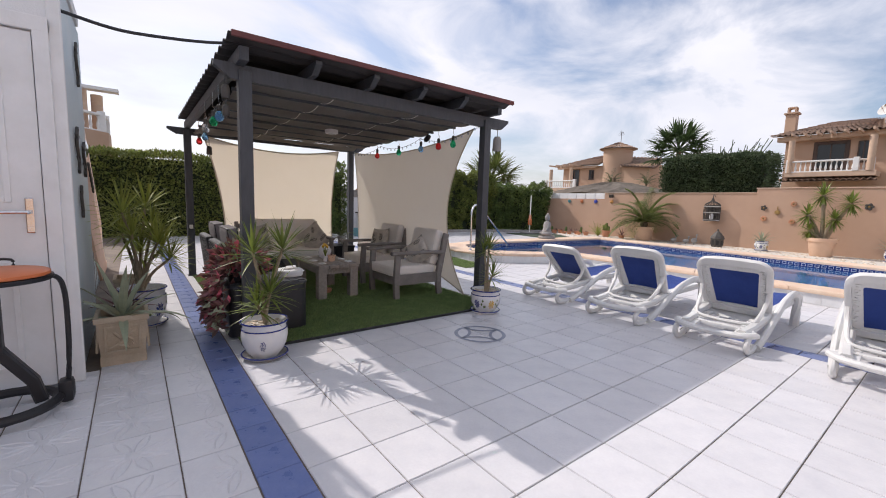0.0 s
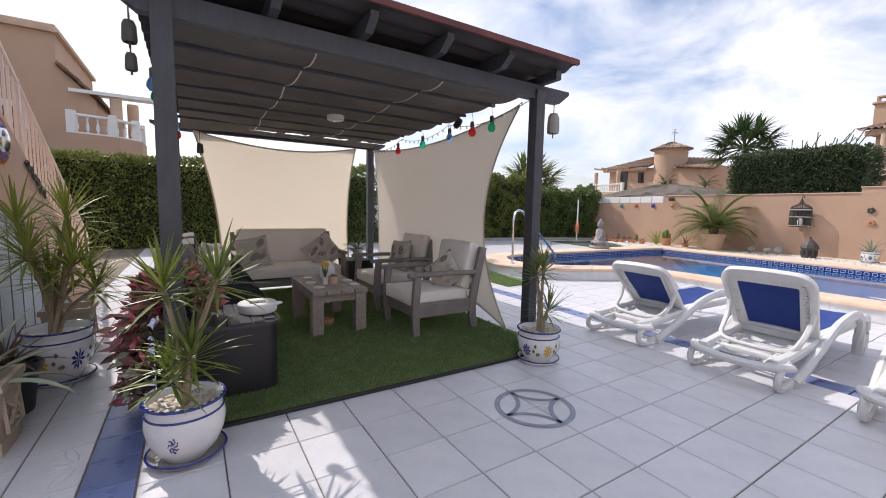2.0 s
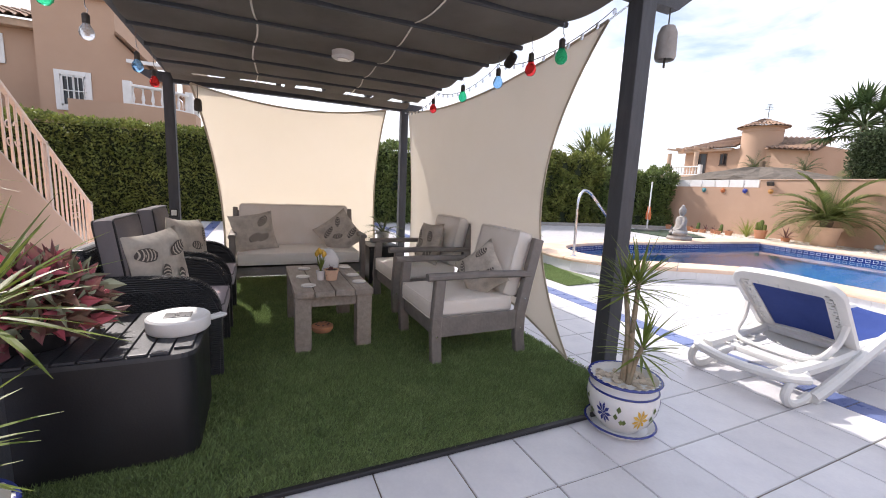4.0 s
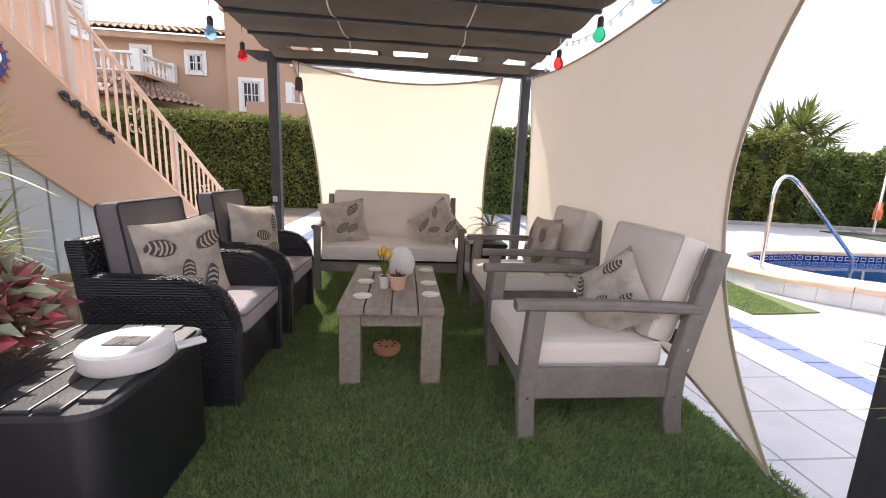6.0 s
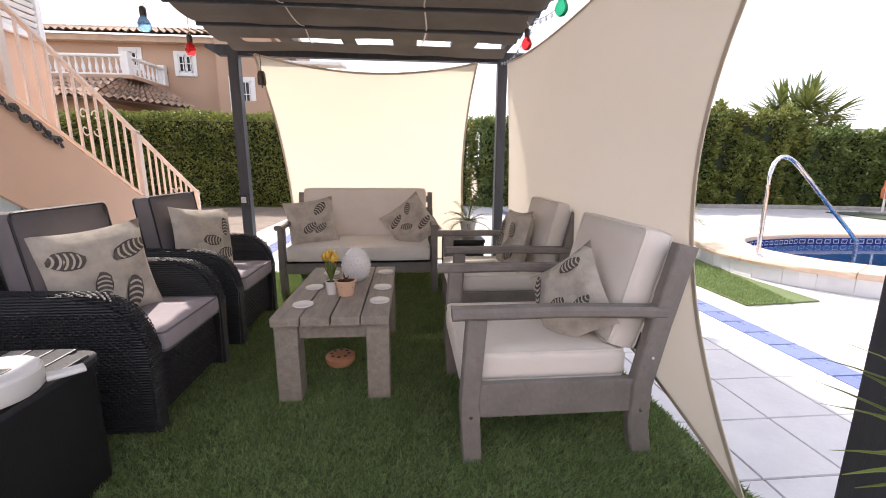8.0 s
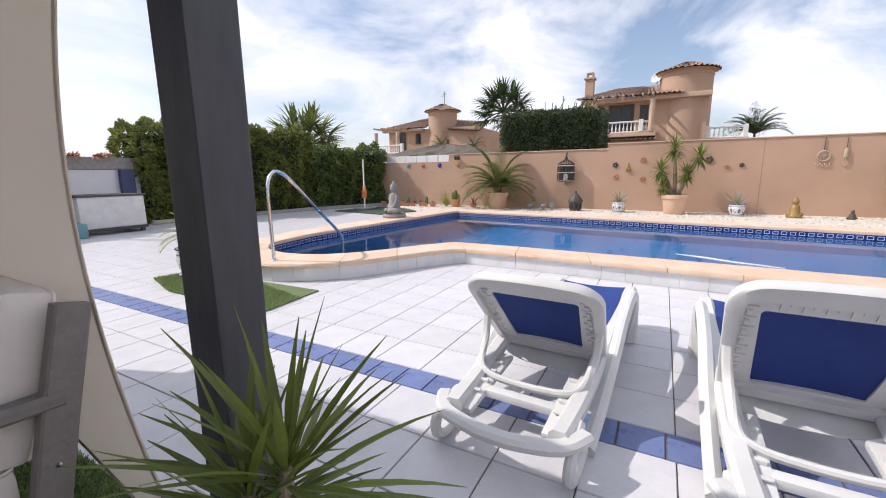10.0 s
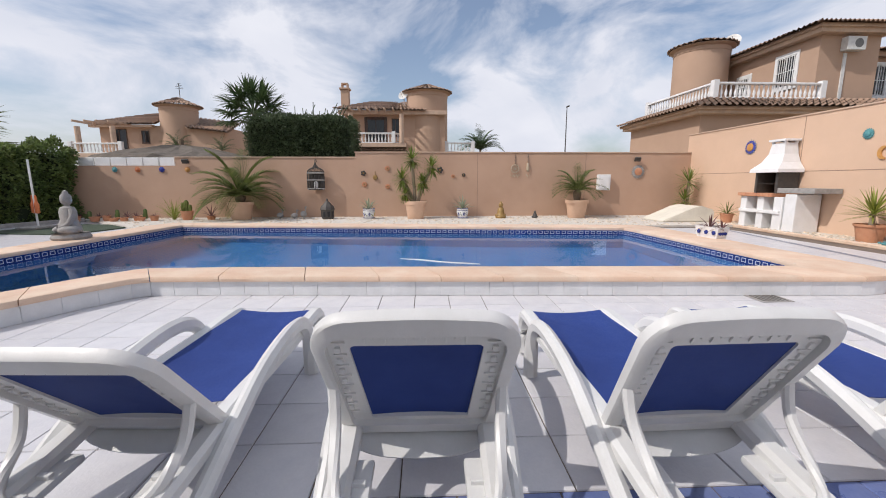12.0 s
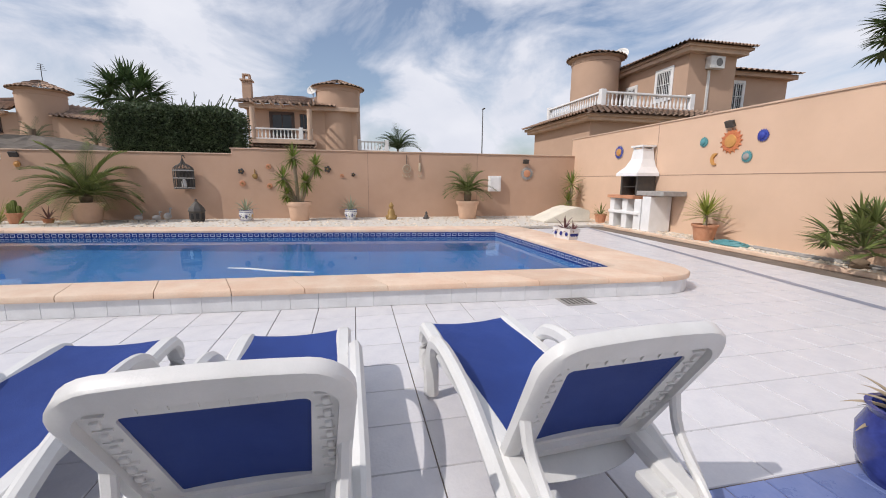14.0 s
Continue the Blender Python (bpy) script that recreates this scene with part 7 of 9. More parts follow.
for cnt, size, mat, sd in ((900, 0.10, M_PURPLE, 1), (260, 0.09, M_PINK, 2), (380, 0.095, M_AGAVE, 3)):
    me = leaves(cnt, purple_place, size, sd, 2.3)
    me.materials.append(mat)
    o = new("foliage", me)
    o.parent = purple
    o["kind"] = "stuff"
for k in range(9):
    bm = B()
    a = k * 0.7
    pts = [(0, 0, -0.03), (0.10 * math.cos(a), 0.10 * math.sin(a), 0.08), (0.16 * math.cos(a), 0.16 * math.sin(a), 0.06)]
    if k > 5:
        pts = [(0, 0, -0.03), (-0.15, -0.1 + 0.06 * (k - 6), 0.03), (-0.20, -0.12 + 0.06 * (k - 6), -0.2), (-0.20, -0.12 + 0.08 * (k - 6), -0.45)]
    tube(bm, smooth_path(pts, 4), 0.004, 5)
    part("stem", bm, M_PURPLE, purple)

# ---- terrace details ----
med = thing("floor_medallion", (2.666, 2.85, 0.0), "grey round star inlay in the tiled floor", "inlay", kind="structure")
bm = B()
n = 64
for r0, r1 in ((0.222, 0.258),):
    a = [bm.verts.new((r0 * math.cos(2 * math.pi * k / n), r0 * math.sin(2 * math.pi * k / n), 0.0032)) for k in range(n)]
    b = [bm.verts.new((r1 * math.cos(2 * math.pi * k / n), r1 * math.sin(2 * math.pi * k / n), 0.0032)) for k in range(n)]
    for k in range(n):
        l = (k + 1) % n
        bm.faces.new((a[k], a[l], b[l], b[k]))
part("ring", bm, M_GREY_TILE, med)
for q in range(4):
    bm = B()
    c = (0.245 * math.sqrt(2) * math.cos(radians(45 + 90 * q)), 0.245 * math.sqrt(2) * math.sin(radians(45 + 90 * q)))
    row = []
    for k in range(17):
        a = radians(45 + 90 * q + 180 - 42 + 84 * k / 16)
        row.append([bm.verts.new((c[0] + r * math.cos(a), c[1] + r * math.sin(a), 0.0036)) for r in (0.228, 0.258)])
    for a, b in zip(row, row[1:]):
        bm.faces.new((a[0], a[1], b[1], b[0]))
    part("star_arc", bm, M_GREY_TILE, med)

bt = thing("bar_table", (-0.70, 3.17, 0.02), "black bar trolley with a round orange top", "bar table")
bm = B()
lathe(bm, [(0, 0.80), (0.24, 0.80), (0.25, 0.805), (0.25, 0.822), (0.24, 0.828), (0, 0.828)], 40)
part("top", bm, M_ORANGE, bt, "orange disc", smooth=True)
bm = B()
lathe(bm, [(0, 0.775), (0.255, 0.775), (0.262, 0.785), (0.262, 0.80), (0, 0.799)], 40)
part("rim", bm, M_BLACK, bt, smooth=True)
bm = B()
box(bm, (-0.035, -0.035, 0.36), (0.035, 0.035, 0.775), 0.01)
part("column", bm, M_BLACK, bt)
for s in (-1, 1):
    bm = B()
    sweep(bm, [(0, 0, 0.40), (s * 0.14, 0, 0.18), (s * 0.17, 0, 0.05)], rect_prof(0.06, 0.06, 0.01), up=(0, 1, 0))
    part("leg", bm, M_BLACK, bt)
bm = B()
tube(bm, [(0.24 * math.cos(k * 0.2618), 0.22 * math.sin(k * 0.2618), 0.05) for k in range(24)], 0.028, 8, True)
part("base_ring", bm, M_BLACK, bt, smooth=True)
bm = B()
tube(bm, smooth_path([(0.24, 0.03, 0.79), (0.285, 0.05, 0.74), (0.30, 0.05, 0.55), (0.29, 0.05, 0.2), (0.27, 0.05, 0.08)], 4), 0.014, 7)
part("handle", bm, M_BLACK, bt, smooth=True)
bm = B()
box(bm, (0.235, 0.0, 0.0), (0.31, 0.11, 0.14), 0.03)
part("wheel_guard", bm, M_BLACK, bt, smooth=True)
bm = B()
tube(bm, smooth_path([(-0.08, 0.25, 0.80), (-0.08, 0.255, 0.855), (0.05, 0.255, 0.86), (0.05, 0.25, 0.80)], 4), 0.008, 6)
part("grip", bm, M_BLACK, bt)

bm = B()
tube(bm, smooth_path([(-0.375, 3.60, 2.43), (-0.09, 3.61, 2.395), (0.206, 3.62, 2.418), (0.45, 3.63, 2.455), (0.66, 3.63, 2.50)], 6), 0.011, 6)
single("cable", bm, M_BLACK, (0, 0, 0), "black cable slung from the villa to the pergola", "cable")

for (y, z, h, w, lab) in ((4.62, 2.35, 0.34, 0.09, "dark iron lizard ornament on the villa wall"), (4.25, 1.62, 0.34, 0.09, "dark iron ornament on the villa wall"), (4.75, 1.58, 0.28, 0.12, "dark framed ornament on the villa wall"), (4.30, 1.22, 0.24, 0.05, "narrow dark ornament on the villa wall")):
    ob = thing("wall_ornament", (-0.39, y, z), lab, "wall ornament", "iron wall ornaments")
    bm = B()
    pts = [(0.012, w * 0.5 * math.sin(k * 0.9), -h / 2 + h * k / 8) for k in range(9)]
    sweep(bm, smooth_path(pts, 3), rect_prof(0.035, 0.02, 0.004), up=(1, 0, 0))
    part("body", bm, M_IRON, ob)
    for k in (2, 6):
        bm = B()
        tube(bm, smooth_path([(0.012, -w, -h / 2 + h * k / 8 + 0.03), (0.014, 0, -h / 2 + h * k / 8), (0.012, w, -h / 2 + h * k / 8 + 0.03)], 3), 0.008, 5)
        part("limb", bm, M_IRON, ob)


def sun_plaque(m, r, label, c1, c2, c3, rays=18, group="sun face plaques"):
    """A round wall plaque: disc, face boss and a ring of rays. Local z points off the wall."""
    ob = thing("sun_plaque", m, label, "wall plaque", group)
    bm = B()
    lathe(bm, [(0, 0.0), (r * 0.78, 0.0), (r * 0.8, 0.012), (r * 0.76, 0.024), (r * 0.55, 0.026), (0, 0.028)], 28)
    part("disc", bm, c1, ob, smooth=True)
    bm = B()
    lathe(bm, [(r * 0.50, 0.026), (r * 0.46, 0.045), (r * 0.2, 0.06), (0, 0.063)], 24)
    boss = part("boss", bm, c2, ob, smooth=True)
    for k in range(rays):
        bm = B()
        a = 2 * math.pi * k / rays
        t = Vector((math.cos(a), math.sin(a), 0))
        s = Vector((-math.sin(a), math.cos(a), 0))
        v = [bm.verts.new(t * r * 0.74 + s * r * 0.13 + Vector((0, 0, 0.006))), bm.verts.new(t * r * 0.74 - s * r * 0.13 + Vector((0, 0, 0.006))), bm.verts.new(t * r * 1.0 + s * 0.03 * r + Vector((0, 0, 0.01))), bm.verts.new(t * r * 0.78 + Vector((0, 0, 0.03)))]
        for f in ((0, 1, 3), (0, 3, 2), (1, 2, 3), (0, 2, 1)):
            bm.faces.new([v[i] for i in f])
        part("ray", bm, c3, ob)
    for k in range(8):
        bm = B()
        a = 2 * math.pi * (k + 0.5) / 8
        lathe(bm, [(r * 0.055, 0.0), (r * 0.04, 0.012), (0, 0.014)], 8, pose(r * 0.63 * math.cos(a), r * 0.63 * math.sin(a), 0.024))
        part("bead", bm, c3, boss)
    return ob


M_GOLD = surface("painted_gold", (0.34, 0.21, 0.06), (0.22, 0.13, 0.045), 16, 0.5, 0.1, 60)
M_SUNRED = surface("painted_sun_red", (0.50, 0.13, 0.06), (0.58, 0.24, 0.08), 14, 0.6, 0.1, 60)
M_TEAL = surface("painted_teal", (0.07, 0.25, 0.28), (0.12, 0.32, 0.33), 14, 0.5, 0.1, 60)
M_BLUEP = surface("painted_blue", (0.03, 0.04, 0.30), (0.05, 0.09, 0.40), 14, 0.4, 0.1, 60)
M_YELP = surface("painted_yellow", (0.58, 0.29, 0.085), None, 14, 0.5, 0.1, 60)
OFF_X = Matrix(((0, 0, 1, 0), (1, 0, 0, 0), (0, 1, 0, 0), (0, 0, 0, 1)))       # z off a wall that faces +x
OFF_MX = Matrix(((0, 0, -1, 0), (-1, 0, 0, 0), (0, 1, 0, 0), (0, 0, 0, 1)))    # faces -x
OFF_Y = Matrix(((-1, 0, 0, 0), (0, 0, 1, 0), (0, 1, 0, 0), (0, 0, 0, 1)))      # faces +y


def at(x, y, z, rot):
    return Matrix.Translation((x, y, z)) @ rot


sun_plaque(at(-0.468, 5.70, 1.745, OFF_X), 0.20, "blue mirror plaque with a beaded sun rim", M_BLUEP, M_STEEL, M_SUNRED, 22)
orn = thing("scroll_ornament", (-0.466, 6.5, 1.48), "bronze scroll ornament on the stair wall", "wall ornament")
bm = B()
tube(bm, smooth_path([(0.014, -0.26 + 0.052 * k, 0.155 - 0.0315 * k + (0.028 if k % 2 else -0.028)) for k in range(11)], 4), 0.011, 6)
part("vine", bm, M_IRON, orn, smooth=True)
for k in range(6):
    bm = B()
    c = Vector((0.014, -0.21 + 0.085 * k, 0.125 - 0.052 * k))
    sg = 1 if k % 2 else -1
    tube(bm, [c + Vector((0.004, (0.043 - 0.0027 * q) * math.cos(q * 0.55) * sg, (0.04 - 0.0025 * q) * math.sin(q * 0.55) * sg)) for q in range(14)], 0.0095, 6)
    part("curl", bm, M_IRON, orn, smooth=True)

# ---- bulbs and hanging things under the pergola ----
def hanging_bulb(x, y, z, col, drop=0.12):
    ob = thing("hanging_bulb", (x, y, z), "large %s glass bulb hung from the pergola" % col, "bulb lamp", "coloured bulb lamps")
    bm = B()
    lathe(bm, [(0.0, -0.10), (0.022, -0.094), (0.036, -0.075), (0.039, -0.056), (0.034, -0.034), (0.020, -0.01), (0.017, 0.0)], 18)
    part("glass", bm, M_BULB[col], ob, smooth=True)
    bm = B()
    lathe(bm, [(0.018, -0.004), (0.020, 0.0), (0.020, 0.045), (0.012, 0.055), (0, 0.056)], 14)
    part("cap", bm, M_IRON, ob)
    bm = B()
    tube(bm, smooth_path([(0, 0, 0.05), (0.012, 0, 0.075), (0, 0, 0.10), (0, 0, drop)], 3), 0.0028, 5)
    part("hook", bm, M_STEEL, ob)


for y, c in ((6.28, "red"), (5.57, "green"), (4.95, "blue"), (4.52, "red"), (4.20, "green")):
    hanging_bulb(3.31, y, 2.12, c, 0.17)
for x, y, c in ((0.715, 6.05, "blue"), (0.715, 6.62, "red"), (0.63, 4.4, "blue"), (0.63, 4.75, "green"), (0.63, 5.3, "clear")):
    hanging_bulb(x, y, 2.10, c, 0.24)
fl = thing("fairy_lights", (0, 0, 0), "string of small clear fairy lights along the pergola edge", "string lights")
pts = []
for k in range(61):
    y = 3.85 + 3.65 * k / 60
    pts.append(Vector((3.37, y, 2.24 - 0.09 * abs(math.sin(k / 60 * math.pi * 3)) ** 0.8)))
bm = B()
tube(bm, pts, 0.003, 4)
part("wire", bm, M_IRON, fl)
bm = B()
lathe(bm, [(0.0, -0.035), (0.009, -0.03), (0.011, -0.018), (0.006, 0.0), (0, 0.002)], 8)
me_fl = finish(bm, M_BULB["clear"], True)
for k in range(0, 60, 2):
    piece("small_bulb", me_fl, fl, Matrix.Translation(pts[k]))
proj = thing("spot_light", (3.36, 4.86, 2.22), "small black spotlight on the pergola edge", "spotlight")
bm = B()
lathe(bm, [(0, -0.05), (0.035, -0.05), (0.04, 0.0), (0.03, 0.05), (0, 0.055)], 14, pose(0, 0, 0, 60, 0, 0))
part("housing", bm, M_BLACK, proj, smooth=True)
bm = B()
tube(bm, [(0, 0, 0), (0.0, 0, 0.10)], 0.01, 6)
part("bracket", bm, M_BLACK, proj)
for x, y, z, s, lab, mat in ((0.576, 3.72, 2.135, 0.62, "small bronze bell hanging at the pergola corner", M_IRON), (0.577, 3.73, 1.99, 0.5, "lower small bronze bell on the same cord", M_IRON), (3.62, 3.70, 2.06, 1.0, "grey bell hanging from the pergola beam", M_GREYSTONE), (0.95, 7.50, 2.02, 0.75, "rusty bell hanging beside the back sail", M_IRON)):
    ob = thing("hanging_bell", (x, y, z), lab, "bell", "hanging bells")
    bm = B()
    lathe(bm, [(0.0, 0.09 * s), (0.035 * s, 0.085 * s), (0.05 * s, 0.05 * s), (0.055 * s, -0.07 * s), (0.048 * s, -0.09 * s), (0.04 * s, -0.085 * s), (0.04 * s, 0.0), (0, 0.02)], 16)
    part("bell", bm, mat, ob, smooth=True)
    bm = B()
    tube(bm, [(0, 0, 0.085 * s), (0, 0, 0.24)], 0.004, 5)
    part("cord", bm, M_IRON, ob)
    bm = B()
    tube(bm, [(0, 0, -0.06 * s), (0, 0, -0.13 * s)], 0.006, 5)
    part("clapper", bm, M_IRON, ob)
sock = thing("power_socket", (0.665, 7.538, 0.80), "black and grey outdoor socket on the pergola post", "socket")
bm = B()
box(bm, (-0.04, -0.03, -0.05), (0.04, 0.0, 0.05), 0.008)
part("housing", bm, M_BLACK, sock)
bm = B()
box(bm, (-0.026, -0.036, -0.032), (0.026, -0.028, 0.032), 0.004)
part("flap", bm, M_ACWHITE, sock)

# ---- on the coffee table ----
ZT = 0.465
for x, y in ((1.86, 5.34), (1.87, 5.04), (2.25, 5.66), (2.25, 5.32), (2.25, 5.08), (1.90, 5.66)):
    ob = thing("coaster", (x, y, ZT), "round white coaster on the coffee table", "coaster", "white coasters")
    bm = B()
    lathe(bm, [(0, 0), (0.05, 0), (0.054, 0.004), (0.05, 0.009), (0.044, 0.007), (0, 0.006)], 24)
    part("disc", bm, M_CERAMIC, ob, smooth=True)
tp = plain_pot(1.98, 5.22, 0.034, 0.075, M_CERAMIC, "small white pot with yellow tulips on the table", ZT)
tl = thing("tulips", (1.98, 5.22, ZT + 0.065), "bunch of yellow tulips with green leaves", "flowers")
for k in range(7):
    a = k * 0.9
    tip = (0.03 * math.cos(a), 0.03 * math.sin(a), 0.12 + 0.012 * (k % 3))
    bm = B()
    tube(bm, [(0, 0, 0), tip], 0.003, 5)
    st = part("stem", bm, M_BLADE, tl)
    bm = B()
    lathe(bm, [(0.004, -0.004), (0.015, 0.008), (0.016, 0.022), (0.008, 0.038), (0.0, 0.036)], 9, Matrix.Translation(tip))
    part("bloom", bm, M_YELLOWG, st, "yellow bloom", smooth=True)
    bm = B()
    blade(bm, (0, 0, 0), (math.cos(a + 0.4), math.sin(a + 0.4), 2.6), 0.11, 0.02, 0.3, 4)
    part("leaf", bm, M_BLADE, tl)
pp = plain_pot(2.06, 5.20, 0.055, 0.085, M_PEACHPOT, "small pale pink face pot on the table", ZT)
agave(2.06, 5.20, ZT + 0.075, "small reddish succulent in the face pot", 22, 0.07, 0.016, M_PURPLE, 9, "table plants", 0)
egg = thing("table_lamp", (2.08, 5.50, ZT), "white perforated egg-shaped lamp on the table", "lamp")
bm = B()
lathe(bm, [(0.045, 0.0), (0.075, 0.03), (0.088, 0.08), (0.082, 0.13), (0.058, 0.175), (0.028, 0.20), (0, 0.207)], 28)
part("shell", bm, M_CERAMIC, egg, smooth=True)
bm = B()
for j in range(7):
    for k in range(22):
        z = 0.03 + j * 0.022
        r = 0.075 + 0.0135 * math.sin((z - 0.03) / 0.1 * 1.9) if z < 0.13 else 0.082 - (z - 0.13) * 0.6
        a = 2 * math.pi * (k + 0.5 * (j % 2)) / 22
        lathe(bm, [(0.006, 0.0), (0.004, 0.003), (0, 0.0032)], 6, pose(r * math.cos(a), r * math.sin(a), z, 0, 90, math.degrees(a)))
o = part("relief_dots", bm, M_CERAMIC, egg)
o["kind"] = "stuff"
inc = thing("incense_holder", (2.0, 5.27, 0.03), "round terracotta pierced holder on the grass under the table", "incense holder")
bm = B()
lathe(bm, [(0, 0), (0.07, 0), (0.085, 0.02), (0.085, 0.045), (0.07, 0.055), (0, 0.058)], 24)
part("body", bm, M_TERRA, inc, smooth=True)
for k in range(8):
    bm = B()
    lathe(bm, [(0.011, 0), (0, 0.001)], 8, pose(0.05 * math.cos(k * 0.785), 0.05 * math.sin(k * 0.785), 0.0575))
    part("hole", bm, M_BLACK, inc)
fp = plain_pot(3.0, 7.05, 0.085, 0.15, M_CERAMIC, "white pot with a fern on the side table", 0.485)
fern = feather_palm((3.0, 7.05, 0.60), "green fern with arching fronds", 16, 0.30, 0.0, M_PALM, 61, low=0, n_leaf=16)
tagged(fern, "green fern with arching fronds in a white pot", "fern")

# ---- round pool end ----
rail = thing("pool_handrail", (0, 0, 0), "polished steel handrail at the pool steps", "handrail")
bm = B()
tube(bm, smooth_path([(6.20, 7.05, Z_COP - 0.02), (6.20, 7.06, 0.75), (6.22, 7.08, 1.10), (6.33, 7.12, 1.26), (6.50, 7.16, 1.26), (6.72, 7.2, 1.12), (7.2, 7.26, 0.72), (7.62, 7.30, 0.36), (7.68, 7.31, 0.25), (7.68, 7.31, -0.25)], 5), 0.022, 10)
part("tube", bm, M_STEEL, rail, smooth=True)
bm = B()
lathe(bm, [(0.0, 0.022), (0.03, 0.02), (0.045, 0.006), (0.047, 0.0)], 18, pose(6.20, 7.05, Z_COP))
part("flange", bm, M_STEEL, rail, smooth=True)
sp = painted_pot(5.87, 8.06, 0.22, 0.36, "round white painted pot with a sago palm on the grass mat", 7)
feather_palm((5.87, 8.06, 0.33), "small sago palm with a short shaggy trunk", 18, 0.42, 0.16, M_BLADE_Y, 62, low=8, tr=0.07, n_leaf=20, wid=1.15)

bm = B()
lathe(bm, [(0, 0), (0.27, 0.0), (0.29, 0.04), (0.26, 0.09), (0.27, 0.11)], 24)
for sx in (1, -1):
    bmesh.ops.create_uvsphere(bm, u_segments=16, v_segments=10, radius=1, matrix=pose(-0.05, sx * 0.17, 0.17, 0, 0, sx * 25) @ Matrix.Diagonal((0.17, 0.12, 0.075, 1)))
    tube(bm, smooth_path([(0.02, sx * 0.15, 0.53), (0.0, sx * 0.20, 0.40), (-0.06, sx * 0.17, 0.28), (-0.13, sx * 0.05, 0.22)], 4), 0.045, 8)
lathe(bm, [(0.0, 0.10), (0.22, 0.12), (0.21, 0.22), (0.155, 0.34), (0.165, 0.48), (0.13, 0.56), (0.055, 0.58), (0.05, 0.63)], 20, scale=(0.75, 1))
bmesh.ops.create_uvsphere(bm, u_segments=18, v_segments=12, radius=1, matrix=pose(0, 0, 0.69) @ Matrix.Diagonal((0.085, 0.08, 0.10, 1)))
lathe(bm, [(0.085, 0.715), (0.08, 0.76), (0.045, 0.80), (0.035, 0.84), (0, 0.86)], 16)
for v in bm.verts:
    v.co.y *= 0.86
single("seated_statue", bm, M_GREYSTONE, pose(11.0, 8.65, Z_COP, 0, 0, -35), "grey stone seated meditating statue on the pool edge", "statue", smooth=True)

# pole stand on a green mat in the corner
bm = B()
prism(bm, [(13.2, 10.6), (15.2, 10.2), (15.6, 12.6), (13.6, 13.0)], 0.002, 0.03)
single("green_mat", bm, surface("dark_green_mat", (0.055, 0.08, 0.05), (0.04, 0.058, 0.04), 5, 0.9, 0.4, 90), (0, 0, 0), "dark green mat in the garden corner", "mat")
ps = thing("garden_shower", (14.5, 12.4, 0.03), "white pole shower with orange floats on a grey base", "shower")
bm = B()
box(bm, (-0.35, -0.25, 0), (0.35, 0.25, 0.06), 0.02)
part("base", bm, M_GREYSTONE, ps)
bm = B()
tube(bm, [(0, 0, 0.05), (0, 0, 1.75)], 0.025, 8)
part("pole", bm, M_WHITE, ps)
for s in (-1, 1):
    bm = B()
    lathe(bm, [(0, 0.38), (0.05, 0.40), (0.055, 0.62), (0.03, 0.68), (0.02, 0.85), (0, 0.86)], 10, pose(0.05 * s, 0.09 * s, 0))
    part("float", bm, M_ORANGE, ps, "orange float")

# ---- along the far wall ----
XB = 16.35


def at_bed(y, z=0.06):
    return XB, y, z


for y, r, h in ((8.03, 0.36, 0.55), (2.66, 0.33, 0.55), (-2.48, 0.34, 0.57)):
    plain_pot(XB, y, r, h, M_PEACHPOT, "large pale peach round planter on the gravel bed", 0.06, "large peach planters", 0.2, 0.74)
feather_palm((XB, 8.03, 0.58), "date palm with arching fronds in a peach planter", 28, 1.45, 0.22, M_PALM, 71, "potted palms", low=0, tr=0.14, n_leaf=32)
feather_palm((XB, -2.48, 0.58), "short palm in a peach planter", 26, 0.92, 0.34, M_PALM, 72, "potted palms", low=10, tr=0.12)
yuc = thing("yucca", (XB, 2.66, 0.55), "yucca with three leafy heads in a peach planter", "potted plant")
for k, (dx, dy, dz, s) in enumerate(((0, 0.10, 1.35, 1.0), (0.0, -0.52, 1.12, 0.95), (0, 0.40, 0.75, 1.0), (-0.1, -0.22, 0.66, 0.9), (-0.1, 0.30, 0.28, 0.7))):
    bm = B()
    tube(bm, smooth_path([(0, dy * 0.1, -0.05), (dx, dy * 0.5, dz * 0.5), (dx, dy, dz)], 4), 0.05, 8, sizes=None)
    st = part("stem", bm, M_STEM, yuc, smooth=True)
    bm = B()
    rosette(bm, (dx, dy, dz), 90, 0.42 * s, 0.042, 80 + k, -65, 86, 0.3)
    part("leaf_tuft", bm, M_BLADE, st)
for y, lab in ((4.12, "white painted pot with an aloe on the gravel bed"), (1.18, "white and blue pot with a spiky plant on the gravel bed")):
    o = painted_pot(XB, y, 0.19, 0.32, lab, int(y * 10))
    o.location.z = 0.06
    agave(XB, y, 0.34, "pale green aloe in the painted pot", 18, 0.48, 0.05, M_AGAVE, int(y * 7), "potted aloes", 25)
for y, hgt in ((9.66, 0.28), (8.95, 0.12), (14.0, 0.0)):
    if hgt:
        plain_pot(XB, y, 0.18 if hgt > 0.2 else 0.13, hgt, M_TERRA, "terracotta pot on the gravel bed", 0.06, "terracotta pots")


